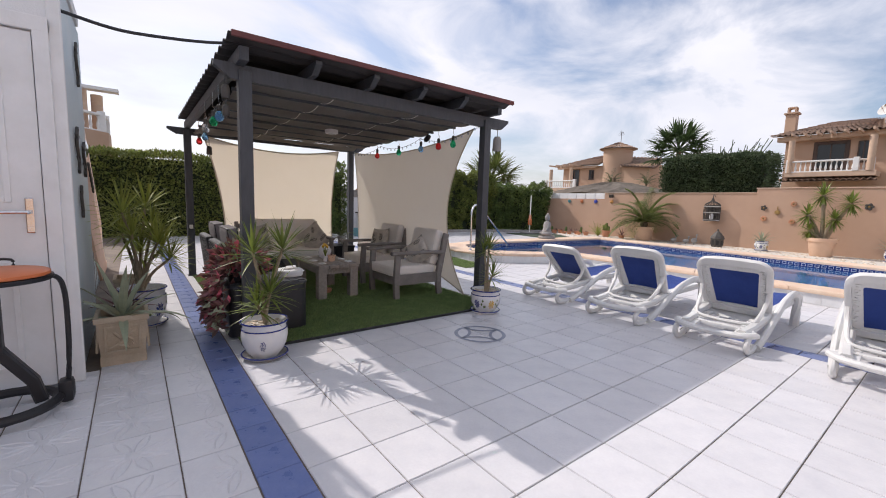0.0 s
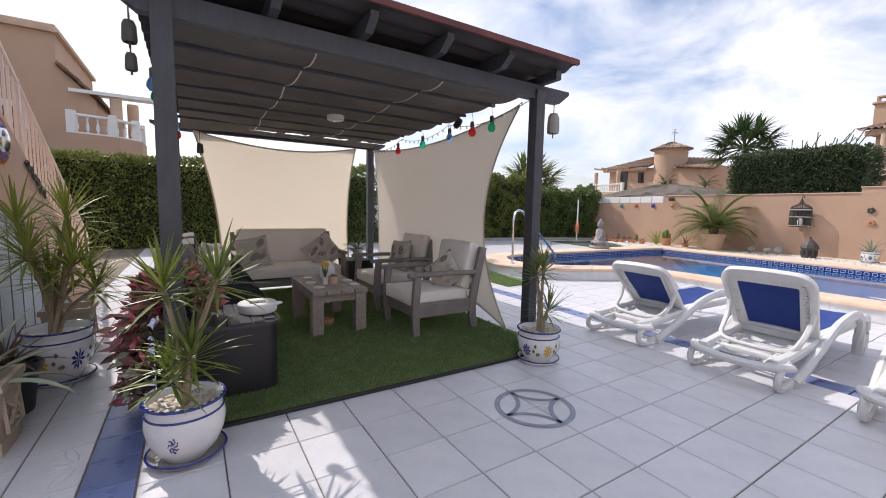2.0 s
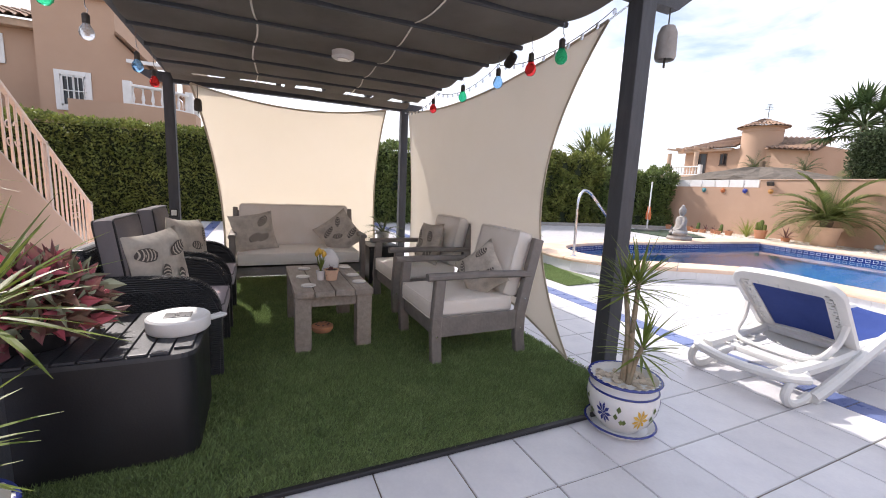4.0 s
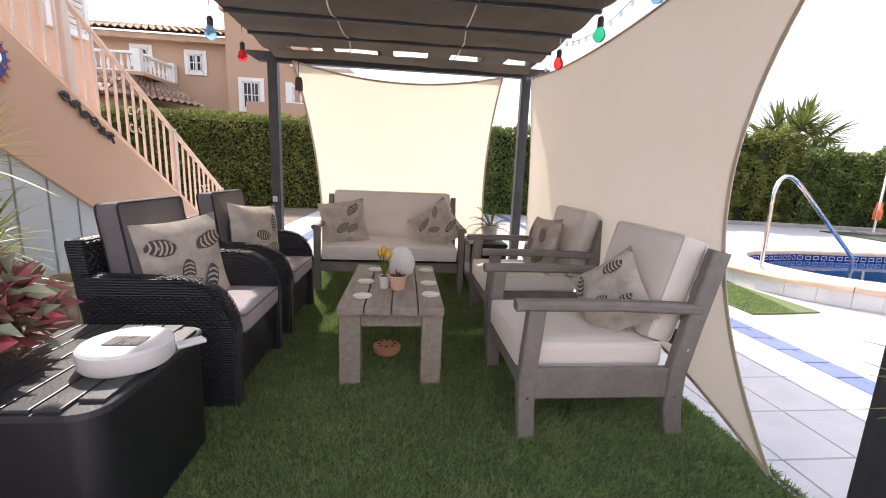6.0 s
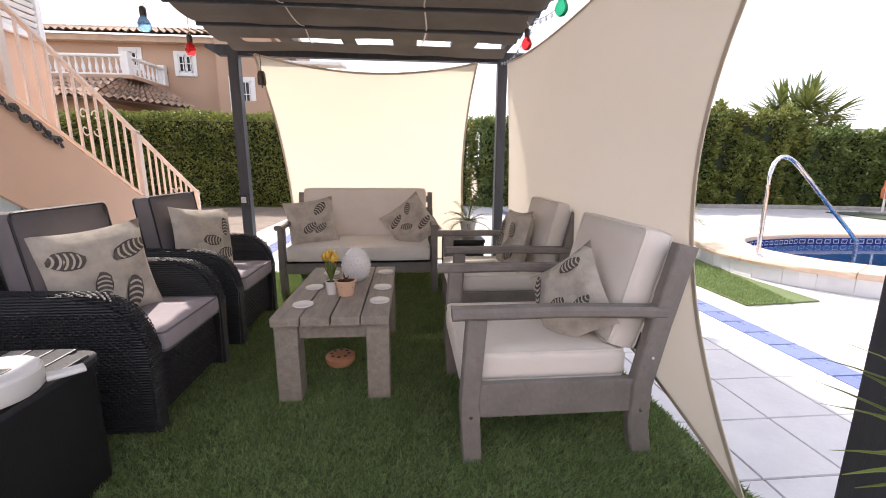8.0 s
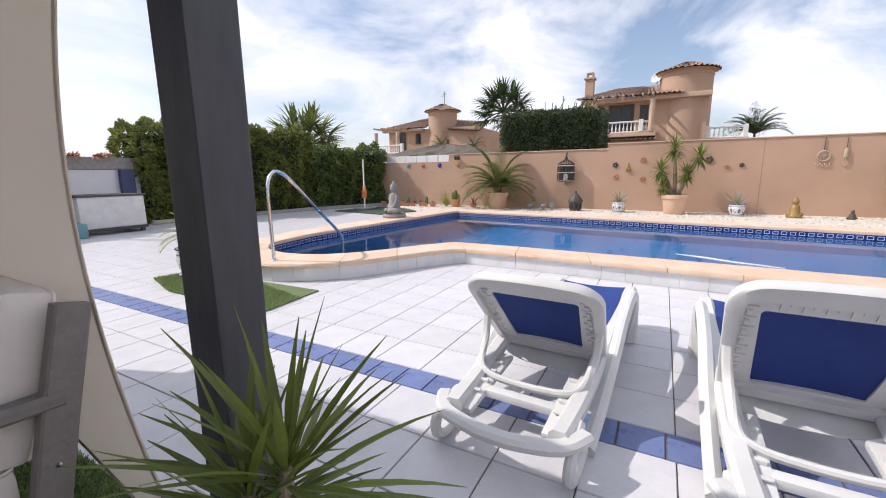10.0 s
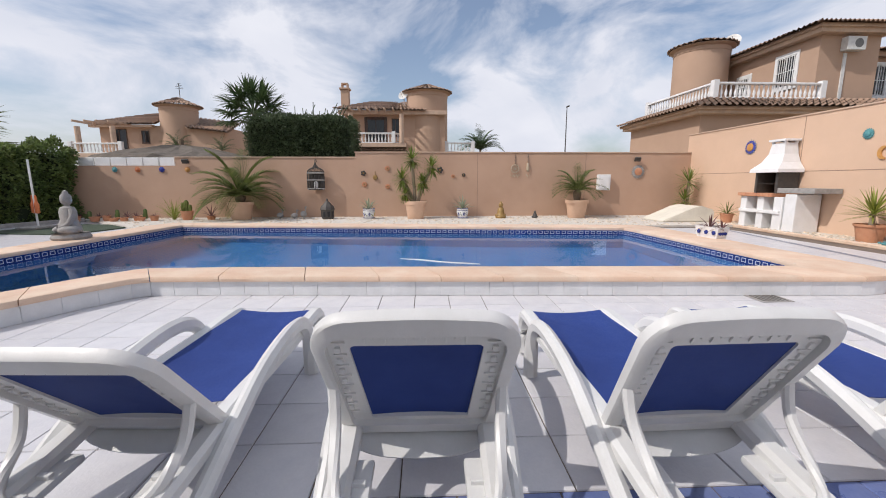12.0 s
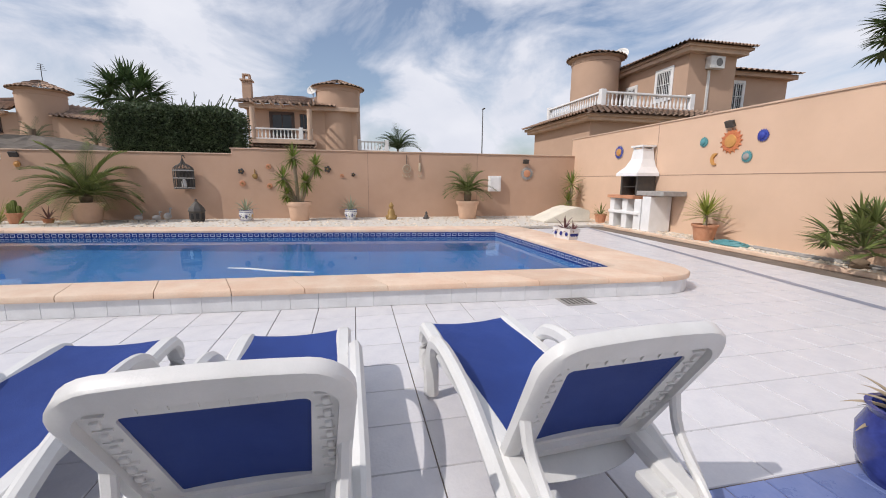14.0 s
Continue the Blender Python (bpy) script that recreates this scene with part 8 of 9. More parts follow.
def cactus(x, y, z, cols, label, mat=None):
    ob = thing("cactus", (x, y, z), label, "cactus", "cacti on the bed")
    for k, (dx, dy, h, r) in enumerate(cols):
        bm = B()
        n = 24
        prof = [(r * 0.8, -0.03), (r, h * 0.3), (r, h * 0.8), (r * 0.7, h * 0.95), (0, h)]
        lathe(bm, prof, n, pose(dx, dy, 0))
        for v in bm.verts:
            a = math.atan2(v.co.y - dy, v.co.x - dx)
            k2 = 1 + 0.12 * math.cos(a * 8)
            v.co.x, v.co.y = dx + (v.co.x - dx) * k2, dy + (v.co.y - dy) * k2
        part("column", bm, mat or M_HEDGE, ob, smooth=True)


cactus(XB, 9.66, 0.31, [(0, 0, 0.36, 0.06), (0, 0.11, 0.28, 0.05), (0, -0.1, 0.22, 0.05), (0, 0.05, 0.3, 0.05)], "green columnar cacti in a terracotta pot")
agave(XB, 10.05, 0.06, "yellow-green grassy plant on the gravel bed", 50, 0.75, 0.02, M_BLADE_Y, 91, "bed plants", 40)
agave(XB, 8.95, 0.16, "reddish spiky succulent in a small pot", 16, 0.42, 0.04, M_PURPLE, 92, "bed plants", 15)
rng = random.Random(12)
for k in range(9):
    y = 10.5 + k * 0.27
    plain_pot(XB - 0.25 + rng.uniform(-0.15, 0.2), y, rng.uniform(0.09, 0.14), rng.uniform(0.10, 0.18), M_TERRA, "small terracotta pot among the cacti", 0.06, "small cactus pots")
    if k % 3 == 1:
        cactus(XB - 0.2, y, 0.15, [(0, 0, rng.uniform(0.14, 0.30), 0.045), (0.05, 0.07, 0.13, 0.04)], "dark columnar cactus in a small pot", M_HEDGE_D)
    else:
        agave(XB - 0.2, y, 0.16, "small red-brown succulent in a pot", 14, rng.uniform(0.16, 0.26), 0.035, M_PURPLE, 100 + k, "small succulents", 10)

lan = thing("garden_lantern", (XB, 5.40, 0.06), "black domed metal lantern on the gravel bed", "lantern")
bm = B()
lathe(bm, [(0, 0), (0.17, 0), (0.19, 0.05), (0.20, 0.26), (0.23, 0.30), (0.20, 0.38), (0.10, 0.50), (0.035, 0.56), (0.03, 0.62), (0, 0.64)], 8)
part("body", bm, M_IRON, lan)
for k in range(8):
    bm = B()
    a = radians(22.5 + 45 * k)
    box(bm, (-0.04, -0.006, 0.08), (0.04, 0.006, 0.24), 0.002, pose(0.186 * math.cos(a), 0.186 * math.sin(a), 0, 0, 0, math.degrees(a) + 90))
    part("pane", bm, M_BLACK, lan)


def little_figure(y, h, mat, label, name, seed, wide=1.0, x=XB):
    bm = B()
    r = 0.2 * h * wide
    lathe(bm, [(0, 0), (r * 1.5, 0), (r * 1.6, 0.08 * h), (r * 1.1, 0.2 * h), (r * 1.0, 0.42 * h), (r * 0.75, 0.58 * h), (r * 0.4, 0.64 * h)], 14)
    bmesh.ops.create_uvsphere(bm, u_segments=12, v_segments=8, radius=1, matrix=pose(-0.02 * h, 0, 0.76 * h) @ Matrix.Diagonal((r * 0.7, r * 0.7, 0.15 * h, 1)))
    lathe(bm, [(r * 0.5, 0.86 * h), (r * 0.2, 0.96 * h), (0, h)], 10)
    for s in (1, -1):
        bmesh.ops.create_uvsphere(bm, u_segments=10, v_segments=6, radius=1, matrix=pose(0, s * r * 1.0, 0.16 * h) @ Matrix.Diagonal((r * 1.0, r * 0.7, 0.1 * h, 1)))
    single(name, bm, mat, pose(x, y, 0.06), label, "figurine", "garden figurines", smooth=True)


little_figure(-0.04, 0.54, M_GOLD, "golden seated statue on the gravel bed", "seated_statue", 1, 1.0)
little_figure(-1.14, 0.24, M_IRON, "small dark owl figurine on the gravel bed", "owl_figurine", 2, 1.3)
for y, h in ((6.86, 0.30), (6.42, 0.28), (6.14, 0.38)):
    bm = B()
    bmesh.ops.create_uvsphere(bm, u_segments=14, v_segments=9, radius=1, matrix=pose(0, 0, h * 0.42) @ Matrix.Diagonal((0.07, 0.11, h * 0.26, 1)))
    tube(bm, smooth_path([(0, -0.06, h * 0.55), (0, -0.09, h * 0.8), (0, -0.07, h * 0.95), (0, -0.13, h * 0.97)], 4), 0.022, 7)
    for s in (1, -1):
        tube(bm, [(0.02 * s, 0, h * 0.25), (0.02 * s, 0, 0)], 0.01, 5)
    single("bird_figurine", bm, M_GREYSTONE, pose(XB, y, 0.06, 0, 0, 15 * h * 10), "small grey stone bird figurine on the gravel bed", "figurine", "bird figurines", smooth=True)

cage = thing("birdcage_lantern", (17.05, 5.86, 0.98), "grey metal birdcage hung on the garden wall", "birdcage")
bm = B()
for z in (0.0, 0.28, 0.5):
    tube(bm, [(0.2 * math.cos(k * 0.2618) * 0.5 - 0.12, 0.27 * math.sin(k * 0.2618), z) for k in range(24)], 0.02, 5, True)
part("hoop", bm, M_GREYSTONE, cage)
bm = B()
box(bm, (-0.006, -0.24, 0.02), (0.006, 0.24, 0.56), 0.01)
part("back_plate", bm, M_IRON, cage)
for k in range(16):
    a = 2 * math.pi * k / 16
    bm = B()
    x, y = 0.1 * math.cos(a), 0.27 * math.sin(a)
    tube(bm, smooth_path([(x - 0.12, y, 0), (x - 0.12, y, 0.5), (x * 0.7 - 0.12, y * 0.75, 0.62), (x * 0.2 - 0.12, y * 0.25, 0.70), (-0.12, 0, 0.86)], 3), 0.011, 4)
    part("wire", bm, M_IRON, cage)
bm = B()
lathe(bm, [(0, 0), (0.26, 0), (0.27, 0.03), (0, 0.04)], 16, pose(-0.12, 0, -0.03), (0.5, 1))
part("floor", bm, M_IRON, cage)
bm = B()
tube(bm, smooth_path([(0.07, 0, 0.86), (0.0, 0, 0.93), (-0.10, 0, 0.92), (-0.12, 0, 0.85)], 3), 0.012, 5)
part("bracket", bm, M_IRON, cage)
bm = B()
lathe(bm, [(0.0, 0.0), (0.06, 0.02), (0.07, 0.16), (0.04, 0.22), (0, 0.23)], 12, pose(-0.12, 0, 0.02))
part("candle_glass", bm, M_CERAMIC, cage)

sun_plaque(at(17.095, -4.80, 1.52, OFF_MX), 0.25, "round grey and terracotta sun plaque on the garden wall", M_GREYSTONE, M_TERRA, M_GREYSTONE)
for y, z, mat, lab in ((12.2, 1.60, M_TEAL, "teal ceramic ball plaque on the wall"), (11.5, 1.60, M_SUNRED, "orange ceramic ball plaque on the wall"), (10.75, 1.60, M_BLUEP, "dark blue ceramic ball plaque on the wall"), (9.95, 1.60, M_YELP, "yellow ceramic ball plaque on the wall")):
    sun_plaque(at(17.12 if y < 10.3 else 17.135, y, z, OFF_MX), 0.10, lab, mat, mat, mat, 10, "ceramic ball plaques")
for y, z, s, kind in ((4.36, 1.48, 0.13, 0), (3.98, 1.34, 0.14, 1), (3.58, 1.63, 0.12, 2), (4.34, 1.12, 0.13, 2), (3.58, 1.05, 0.12, 2), (1.86, 1.58, 0.15, 0), (1.43, 1.38, 0.09, 2), (1.08, 1.42, 0.09, 0)):
    s *= 0.72
    ob = thing("wall_ornament", (17.092, y, z), "small rusty metal flower ornament on the garden wall", "wall ornament", "small metal wall ornaments")
    bm = B()
    if kind == 1:
        lathe(bm, [(0, 0), (s * 0.8, 0), (s * 0.7, 0.04), (0, 0.05)], 12, OFF_MX)
        tube(bm, [(-0.01, 0, 0), (-0.01, 0, s * 2)], 0.012, 5)
    else:
        for k in range(5 + kind):
            a = 2 * math.pi * k / (5 + kind)
            lathe(bm, [(s * 0.42, 0), (s * 0.3, 0.025), (0, 0.03)], 8, OFF_MX @ Matrix.Translation((s * 0.6 * math.cos(a), s * 0.6 * math.sin(a), 0)))
    part("petal_plate", bm, (M_IRON, M_GOLD, M_TERRA)[kind], ob)
    bm = B()
    lathe(bm, [(s * 0.3, 0.01), (s * 0.2, 0.04), (0, 0.045)], 10, OFF_MX)
    part("centre", bm, M_GOLD, ob)
for y, n in ((-0.62, 7), (-1.05, 3)):
    ob = thing("dream_catcher", (17.08, y, 1.72), "brown dream catcher with hanging beads on the wall", "wall hanging", "hangings on the garden wall")
    bm = B()
    tube(bm, [(0, 0, 0.35), (0, 0, 0.05)], 0.01, 4)
    part("cord", bm, M_IRON, ob)
    bm = B()
    if n > 3:
        tube(bm, [(-0.01, 0.13 * math.cos(k * 0.5236), 0.13 * math.sin(k * 0.5236) - 0.1) for k in range(12)], 0.016, 5, True)
        for k in range(6):
            tube(bm, [(-0.01, 0.13 * math.cos(k * 0.5236), 0.13 * math.sin(k * 0.5236) - 0.1), (-0.01, -0.13 * math.cos(k * 0.5236), -0.13 * math.sin(k * 0.5236) - 0.1)], 0.006, 4)
    else:
        lathe(bm, [(0, 0.1), (0.04, 0.08), (0.05, -0.15), (0, -0.2)], 8)
    part("hoop", bm, M_STONE, ob)
    for k in range(n):
        bm = B()
        lathe(bm, [(0, 0.03), (0.018, 0.0), (0, -0.06)], 6, pose(-0.01, (k - n / 2 + 0.5) * 0.045, -0.30 - 0.04 * (k % 2)))
        part("bead", bm, M_STONE, ob)
mb = thing("meter_box", (17.09, -3.60, 1.17), "white electrical box on the garden wall", "electrical box")
bm = B()
box(bm, (-0.16, -0.21, -0.26), (0.0, 0.21, 0.26), 0.02)
part("casing", bm, M_WHITE, mb)
bm = B()
box(bm, (-0.175, -0.17, -0.2), (-0.158, 0.17, 0.2), 0.01)
part("door", bm, M_WHITE, mb)
for x, y, z, r in ((17.09, -4.72, 1.97, 180), (17.11, 9.95, 1.90, 180), (10.95, -6.60, 2.50, 90)):
    ob = thing("wall_lamp", pose(x, y, z, 0, 0, r), "small dark floodlight on the garden wall", "wall lamp", "wall floodlights")
    bm = B()
    box(bm, (0.0, -0.03, -0.03), (0.10, 0.03, 0.03), 0.005)
    part("bracket", bm, M_IRON, ob)
    bm = B()
    box(bm, (0.06, -0.10, -0.08), (0.12, 0.10, 0.06), 0.01, pose(0, 0, 0, 0, 25, 0))
    part("lamp_head", bm, M_IRON, ob)

# ---- barbecue corner ----
bbq = thing("barbecue", pose(13.3, -6.25, 0.055) @ Matrix.Diagonal((0.84, 1.0, 1.0, 1.0)), "white masonry barbecue with a hood and brick shelf", "barbecue")
for x0, x1 in ((-0.75, -0.52), (-0.12, 0.12), (0.45, 0.75)):
    bm = B()
    box(bm, (-x1, -0.3, 0), (-x0, 0.3, 0.78), 0.02)
    part("pillar", bm, M_WHITE, bbq)
bm = B()
box(bm, (-0.7, -0.3, 0.38), (0.75, 0.34, 0.46), 0.015)
part("lower_shelf", bm, M_WHITE, bbq)
bm = B()
box(bm, (-0.45, -0.3, 0.78), (0.80, 0.36, 0.86), 0.01)
shelf = part("brick_shelf", bm, M_TERRA, bbq, "terracotta brick shelf")
for k in range(12):
    bm = B()
    box(bm, (-0.44 + k * 0.104, 0.345, 0.785), (-0.345 + k * 0.104, 0.37, 0.865), 0.004)
    part("brick", bm, M_TERRA, shelf)
bm = B()
for a, b in (((-0.40, -0.3, 0.86), (-0.32, 0.22, 1.36)), ((0.32, -0.3, 0.86), (0.40, 0.22, 1.36)), ((-0.32, -0.3, 0.86), (0.32, -0.24, 1.36))):
    box(bm, a, b)
part("firebox", bm, M_IRON, bbq, "sooty firebox")
for k in range(9):
    bm = B()
    box(bm, (-0.31, -0.2 + k * 0.045, 1.08), (0.31, -0.188 + k * 0.045, 1.09))
    part("grill_bar", bm, M_IRON, bbq)
bm = B()
rings = []
for z, x, y0, y1 in ((1.36, 0.50, -0.33, 0.33), (1.44, 0.49, -0.33, 0.32), (1.60, 0.36, -0.31, 0.15), (1.80, 0.27, -0.30, 0.05), (2.06, 0.22, -0.29, 0.02)):
    rings.append([bm.verts.new(p) for p in ((-x, y0, z), (x, y0, z), (x, y1, z), (-x, y1, z))])
for a, b in zip(rings, rings[1:]):
    for k in range(4):
        bm.faces.new((a[k], a[(k + 1) % 4], b[(k + 1) % 4], b[k]))
bm.faces.new(rings[0][::-1])
bm.faces.new(rings[-1])
part("hood", bm, M_WHITE, bbq)
bm = B()
box(bm, (-0.28, -0.33, 2.10), (0.28, 0.08, 2.15), 0.01)
for x in (-0.2, 0.2):
    for y in (-0.27, 0.0):
        box(bm, (x - 0.03, y - 0.03, 2.06), (x + 0.03, y + 0.03, 2.10))
part("chimney_cap", bm, M_WHITE, bbq)
bm = B()
box(bm, (-1.15, -0.3, 0.0), (-0.80, 0.3, 0.86), 0.02)
part("side_counter", bm, M_WHITE, bbq)
bm = B()
box(bm, (-1.65, -0.32, 0.88), (-0.55, 0.32, 0.99), 0.01)
part("worktop", bm, M_GREYSTONE, bbq, "grey concrete worktop")
plain_pot(10.9, -6.15, 0.24, 0.34, M_TERRA, "terracotta pot with a spiky plant by the barbecue", 0.055, "terracotta pots")
yu2 = thing("yucca", (10.9, -6.15, 0.36), "spiky yellow-green yucca in a terracotta pot", "potted plant")
bm = B()
tube(bm, [(0, 0, -0.06), (0, 0, 0.22)], 0.045, 8)
st = part("stem", bm, M_STEM, yu2)
bm = B()
rosette(bm, (0, 0, 0.25), 60, 0.55, 0.04, 131, -10, 86, 0.25)
part("leaf_tuft", bm, M_BLADE_Y, st)
plain_pot(14.56, -6.1, 0.17, 0.26, M_TERRA, "small terracotta pot beside the barbecue", 0.055, "terracotta pots")
agave(14.56, -6.1, 0.30, "small spiky plant in a terracotta pot", 20, 0.4, 0.03, M_BLADE, 132, "bed plants", 10)
yu3 = thing("yucca", (16.5, -6.2, 0.06), "spiky yucca in the wall corner", "potted plant")
for k, (dy, dz, s) in enumerate(((0, 1.15, 1.0), (0.1, 0.55, 0.9))):
    bm = B()
    tube(bm, [(0, 0, 0), (0, dy, dz)], 0.05, 8)
    st = part("stem", bm, M_STEM, yu3)
    bm = B()
    rosette(bm, (0, dy, dz), 56, 0.55 * s, 0.04, 140 + k, -40, 86, 0.2)
    part("leaf_tuft", bm, M_BLADE, st)
fan_palm((8.05, -6.0, 0.05), "low fan palm beside the barbecue wall", 15, 0.9, 0.30, M_PALM, 133, "fan palms", 0.09, 0.75)
sl2 = thing("pool_slide_cover", (15.2, -5.0, 0.06), "cream sloping cover in the wall corner", "cover")
bm = B()
prism(bm, [(-5.85, 0.0), (-4.35, 0.0), (-4.42, 0.07), (-5.2, 0.40), (-5.45, 0.46), (-5.85, 0.34)], -0.5, 0.6, Matrix(((0, 0, 1, 0), (1, 0, 0, 5.0), (0, 1, 0, 0), (0, 0, 0, 1))))
bmesh.ops.bevel(bm, geom=list(bm.edges), offset=0.03, segments=2, affect='EDGES')
part("shell", bm, surface("cream_plastic", (0.76, 0.71, 0.60), None, 3, 0.6, 0.1, 60), sl2, smooth=True)
trough = thing("flower_trough", pose(10.55, -2.75, Z_COP, 0, 0, 8), "white tiled trough with painted flowers on the coping", "planter")
bm = B()
lathe(bm, [(0.30, 0), (0.36, 0.19), (0.37, 0.20), (0.33, 0.20), (0.31, 0.15), (0, 0.15)], 4, pose(0, 0, 0, 0, 0, 45), (1, 1))
for v in bm.verts:
    v.co.y *= 0.45
part("body", bm, M_CERAMIC, trough)
for k in range(3):
    bm = B()
    lathe(bm, [(0.045, 0), (0.03, 0.004), (0, 0.005)], 6, pose(-0.16 + k * 0.16, 0.112, 0.1, -82, 0, 0))
    part("painted_flower", bm, M_COBALT, trough)
    bm = B()
    lathe(bm, [(0.045, 0), (0.03, 0.004), (0, 0.005)], 6, pose(-0.236, -0.05 + 0.05 * k, 0.1, 0, -82, 0))
    part("painted_flower", bm, M_COBALT, trough)
agave(10.6, -2.75, Z_COP + 0.16, "dry reddish succulents in the trough", 12, 0.3, 0.04, M_PURPLE, 134, "bed plants", 10)
agave(10.35, -2.78, Z_COP + 0.16, "low brown succulents in the trough", 12, 0.22, 0.04, M_PURPLE, 135, "bed plants", 10)
for x, z, r, c1, c2, lab in ((10.93, 2.11, 0.27, M_SUNRED, M_YELP, "large red and yellow sun face plaque on the wall"), (10.26, 2.16, 0.13, M_BLUEP, M_BLUEP, "dark blue sun plaque on the wall"), (11.61, 2.15, 0.12, M_TEAL, M_TEAL, "teal sun plaque on the wall"),
                             (10.54, 1.78, 0.13, M_TEAL, M_GREYSTONE, "teal and grey sun plaque on the wall"), (14.59, 2.12, 0.22, M_BLUEP, M_YELP, "round yellow sun plaque with a blue rim on the wall")):
    sun_plaque(at(x, -6.595, z, OFF_Y), r, lab, c1, c2, c1 if r != 0.22 else M_GREYSTONE, 16)
moon = thing("moon_plaque", at(11.27, -6.595, 1.76, OFF_Y), "yellow crescent moon plaque on the wall", "wall plaque")
bm = B()
prism(bm, [(0.11 * math.cos(radians(a)), 0.13 * math.sin(radians(a))) for a in range(70, 291, 20)] + [(0.05 + 0.09 * math.cos(radians(a)), 0.10 * math.sin(radians(a))) for a in range(260, 99, -20)], 0.0, 0.03)
part("crescent", bm, M_YELP, moon)
grate = thing("drain_grate", (7.52, -1.21, 0.002), "rusty square drain cover in the tiles", "drain cover")
bm = B()
box(bm, (-0.13, -0.17, 0), (0.13, 0.17, 0.006), 0.002)
part("plate", bm, M_GREYSTONE, grate)
for k in range(6):
    bm = B()
    box(bm, (-0.10, -0.13 + k * 0.048, 0.006), (0.10, -0.11 + k * 0.048, 0.009))
    part("slot", bm, M_IRON, grate)
bp = thing("plant_pot", (4.85, -1.19, 0.0), "dark blue glazed pot with a dry succulent", "plant pot")
bm = B()
lathe(bm, [(0, 0), (0.12, 0), (0.17, 0.1), (0.18, 0.22), (0.15, 0.30), (0.165, 0.33), (0.14, 0.33), (0.13, 0.28), (0, 0.27)], 26)
part("body", bm, M_COBALT, bp, smooth=True)
agave(4.85, -1.19, 0.30, "dry brown curling succulent in the blue pot", 26, 0.24, 0.045, M_STEM, 136, "bed plants", 0)
hose = thing("pool_hose", (0, 0, 0), "pale blue coiled hose on the gravel by the wall", "hose")
bm = B()
pts = [(10.25 + (0.42 - 0.004 * k) * math.cos(k * 0.3), -6.12 + (0.2 - 0.002 * k) * math.sin(k * 0.3), 0.075 + 0.0009 * k) for k in range(70)]
tube(bm, pts, 0.02, 6)
part("coil", bm, M_TEAL, hose, smooth=True)
for k, (z, dy) in enumerate(((0.075, 0), (0.075, 0.08))):
    bm = B()
    tube(bm, [(9.9, -6.2 - dy, z), (8.0, -6.15 - dy, z), (5.5, -6.2 - dy, z)], 0.028, 7)
    part("pipe", bm, M_GREYSTONE, hose)
bm = B()
tube(bm, smooth_path([(9.62, 2.75, 0.056), (9.50, 2.45, 0.064), (9.30, 2.1, 0.066), (9.2, 1.8, 0.064), (9.16, 1.6, 0.056)], 6), 0.014, 8)
single("pool_cleaner_hose", bm, M_ACWHITE, (0, 0, 0), "pale floating hose lying in the pool", "hose", smooth=True)
# grey line of tiles along the barbecue side
bm = B()
n = 24
for k in range(n):
    a, b = k / n, (k + 0.97) / n
    p0, p1 = Vector((14.6, -5.30, 0.003)).lerp(Vector((4.0, -3.75, 0.003)), a), Vector((14.6, -5.30, 0.003)).lerp(Vector((4.0, -3.75, 0.003)), b)
    v = [bm.verts.new(p0), bm.verts.new(p1), bm.verts.new(p1 + Vector((0, -0.12, 0))), bm.verts.new(p0 + Vector((0, -0.12, 0)))]
    bm.faces.new(v)
ob = single("tile_line", bm, M_GREY_TILE, (0, 0, 0), "thin grey-blue line of tiles across the paving", "tile line", kind="structure")


# ---- back corner of the garden, beyond the sails ----
M_TEAL = surface("teal_plastic", (0.16, 0.34, 0.36), (0.13, 0.29, 0.31), 5, 0.5, 0.08, 90, stain=0.2)
M_NAVY = surface("navy_paint", (0.05, 0.06, 0.14), (0.07, 0.08, 0.17), 3, 0.7, 0.2, 60, stain=0.2)
bw = thing("wall_back", (0, 0, 0), "low white garden wall with a grey top band", "wall", kind="structure")
bm = B()
box(bm, (5.9, 15.25, 0), (8.75, 15.5, 1.42), 0.01)
part("wall_panel", bm, M_WHITEWALL, bw)
bm = B()
box(bm, (5.9, 15.22, 1.424), (8.75, 15.53, 1.72), 0.01)
part("top_band", bm, M_GREYSTONE, bw)
bm = B()
box(bm, (8.25, 15.05, 0), (8.55, 15.2, 1.42), 0.01)
part("pillar", bm, M_NAVY, bw, "dark navy pillar")
cb = thing("storage_unit", (7.38, 14.0, 0), "low white storage unit with a dark rim on feet", "storage unit")
bm = B()
box(bm, (-0.62, -0.40, 0.14), (0.62, 0.40, 0.82), 0.02)
part("body", bm, M_ACWHITE, cb)
bm = B()
box(bm, (-0.66, -0.43, 0.823), (0.66, 0.43, 0.86), 0.01)
part("lid", bm, M_IRON, cb)
bm = B()
box(bm, (-0.64, -0.42, 0.08), (0.64, 0.42, 0.137), 0.01)
part("plinth", bm, M_IRON, cb)
for x in (-0.55, 0.55):
    for y in (-0.33, 0.33):
        bm = B()
        box(bm, (x - 0.04, y - 0.04, 0), (x + 0.04, y + 0.04, 0.08), 0.005)
        part("foot", bm, M_IRON, cb)
pb = thing("parasol_base", (6.54, 13.5, 0), "square teal plastic parasol base", "parasol base")
bm = B()
box(bm, (-0.22, -0.22, 0), (0.22, 0.22, 0.30), 0.03)
part("tank", bm, M_TEAL, pb, smooth=True)
bm = B()
lathe(bm, [(0.05, 0.30), (0.05, 0.42), (0.035, 0.44), (0, 0.44)], 14)
part("socket", bm, M_STEEL, pb, smooth=True)
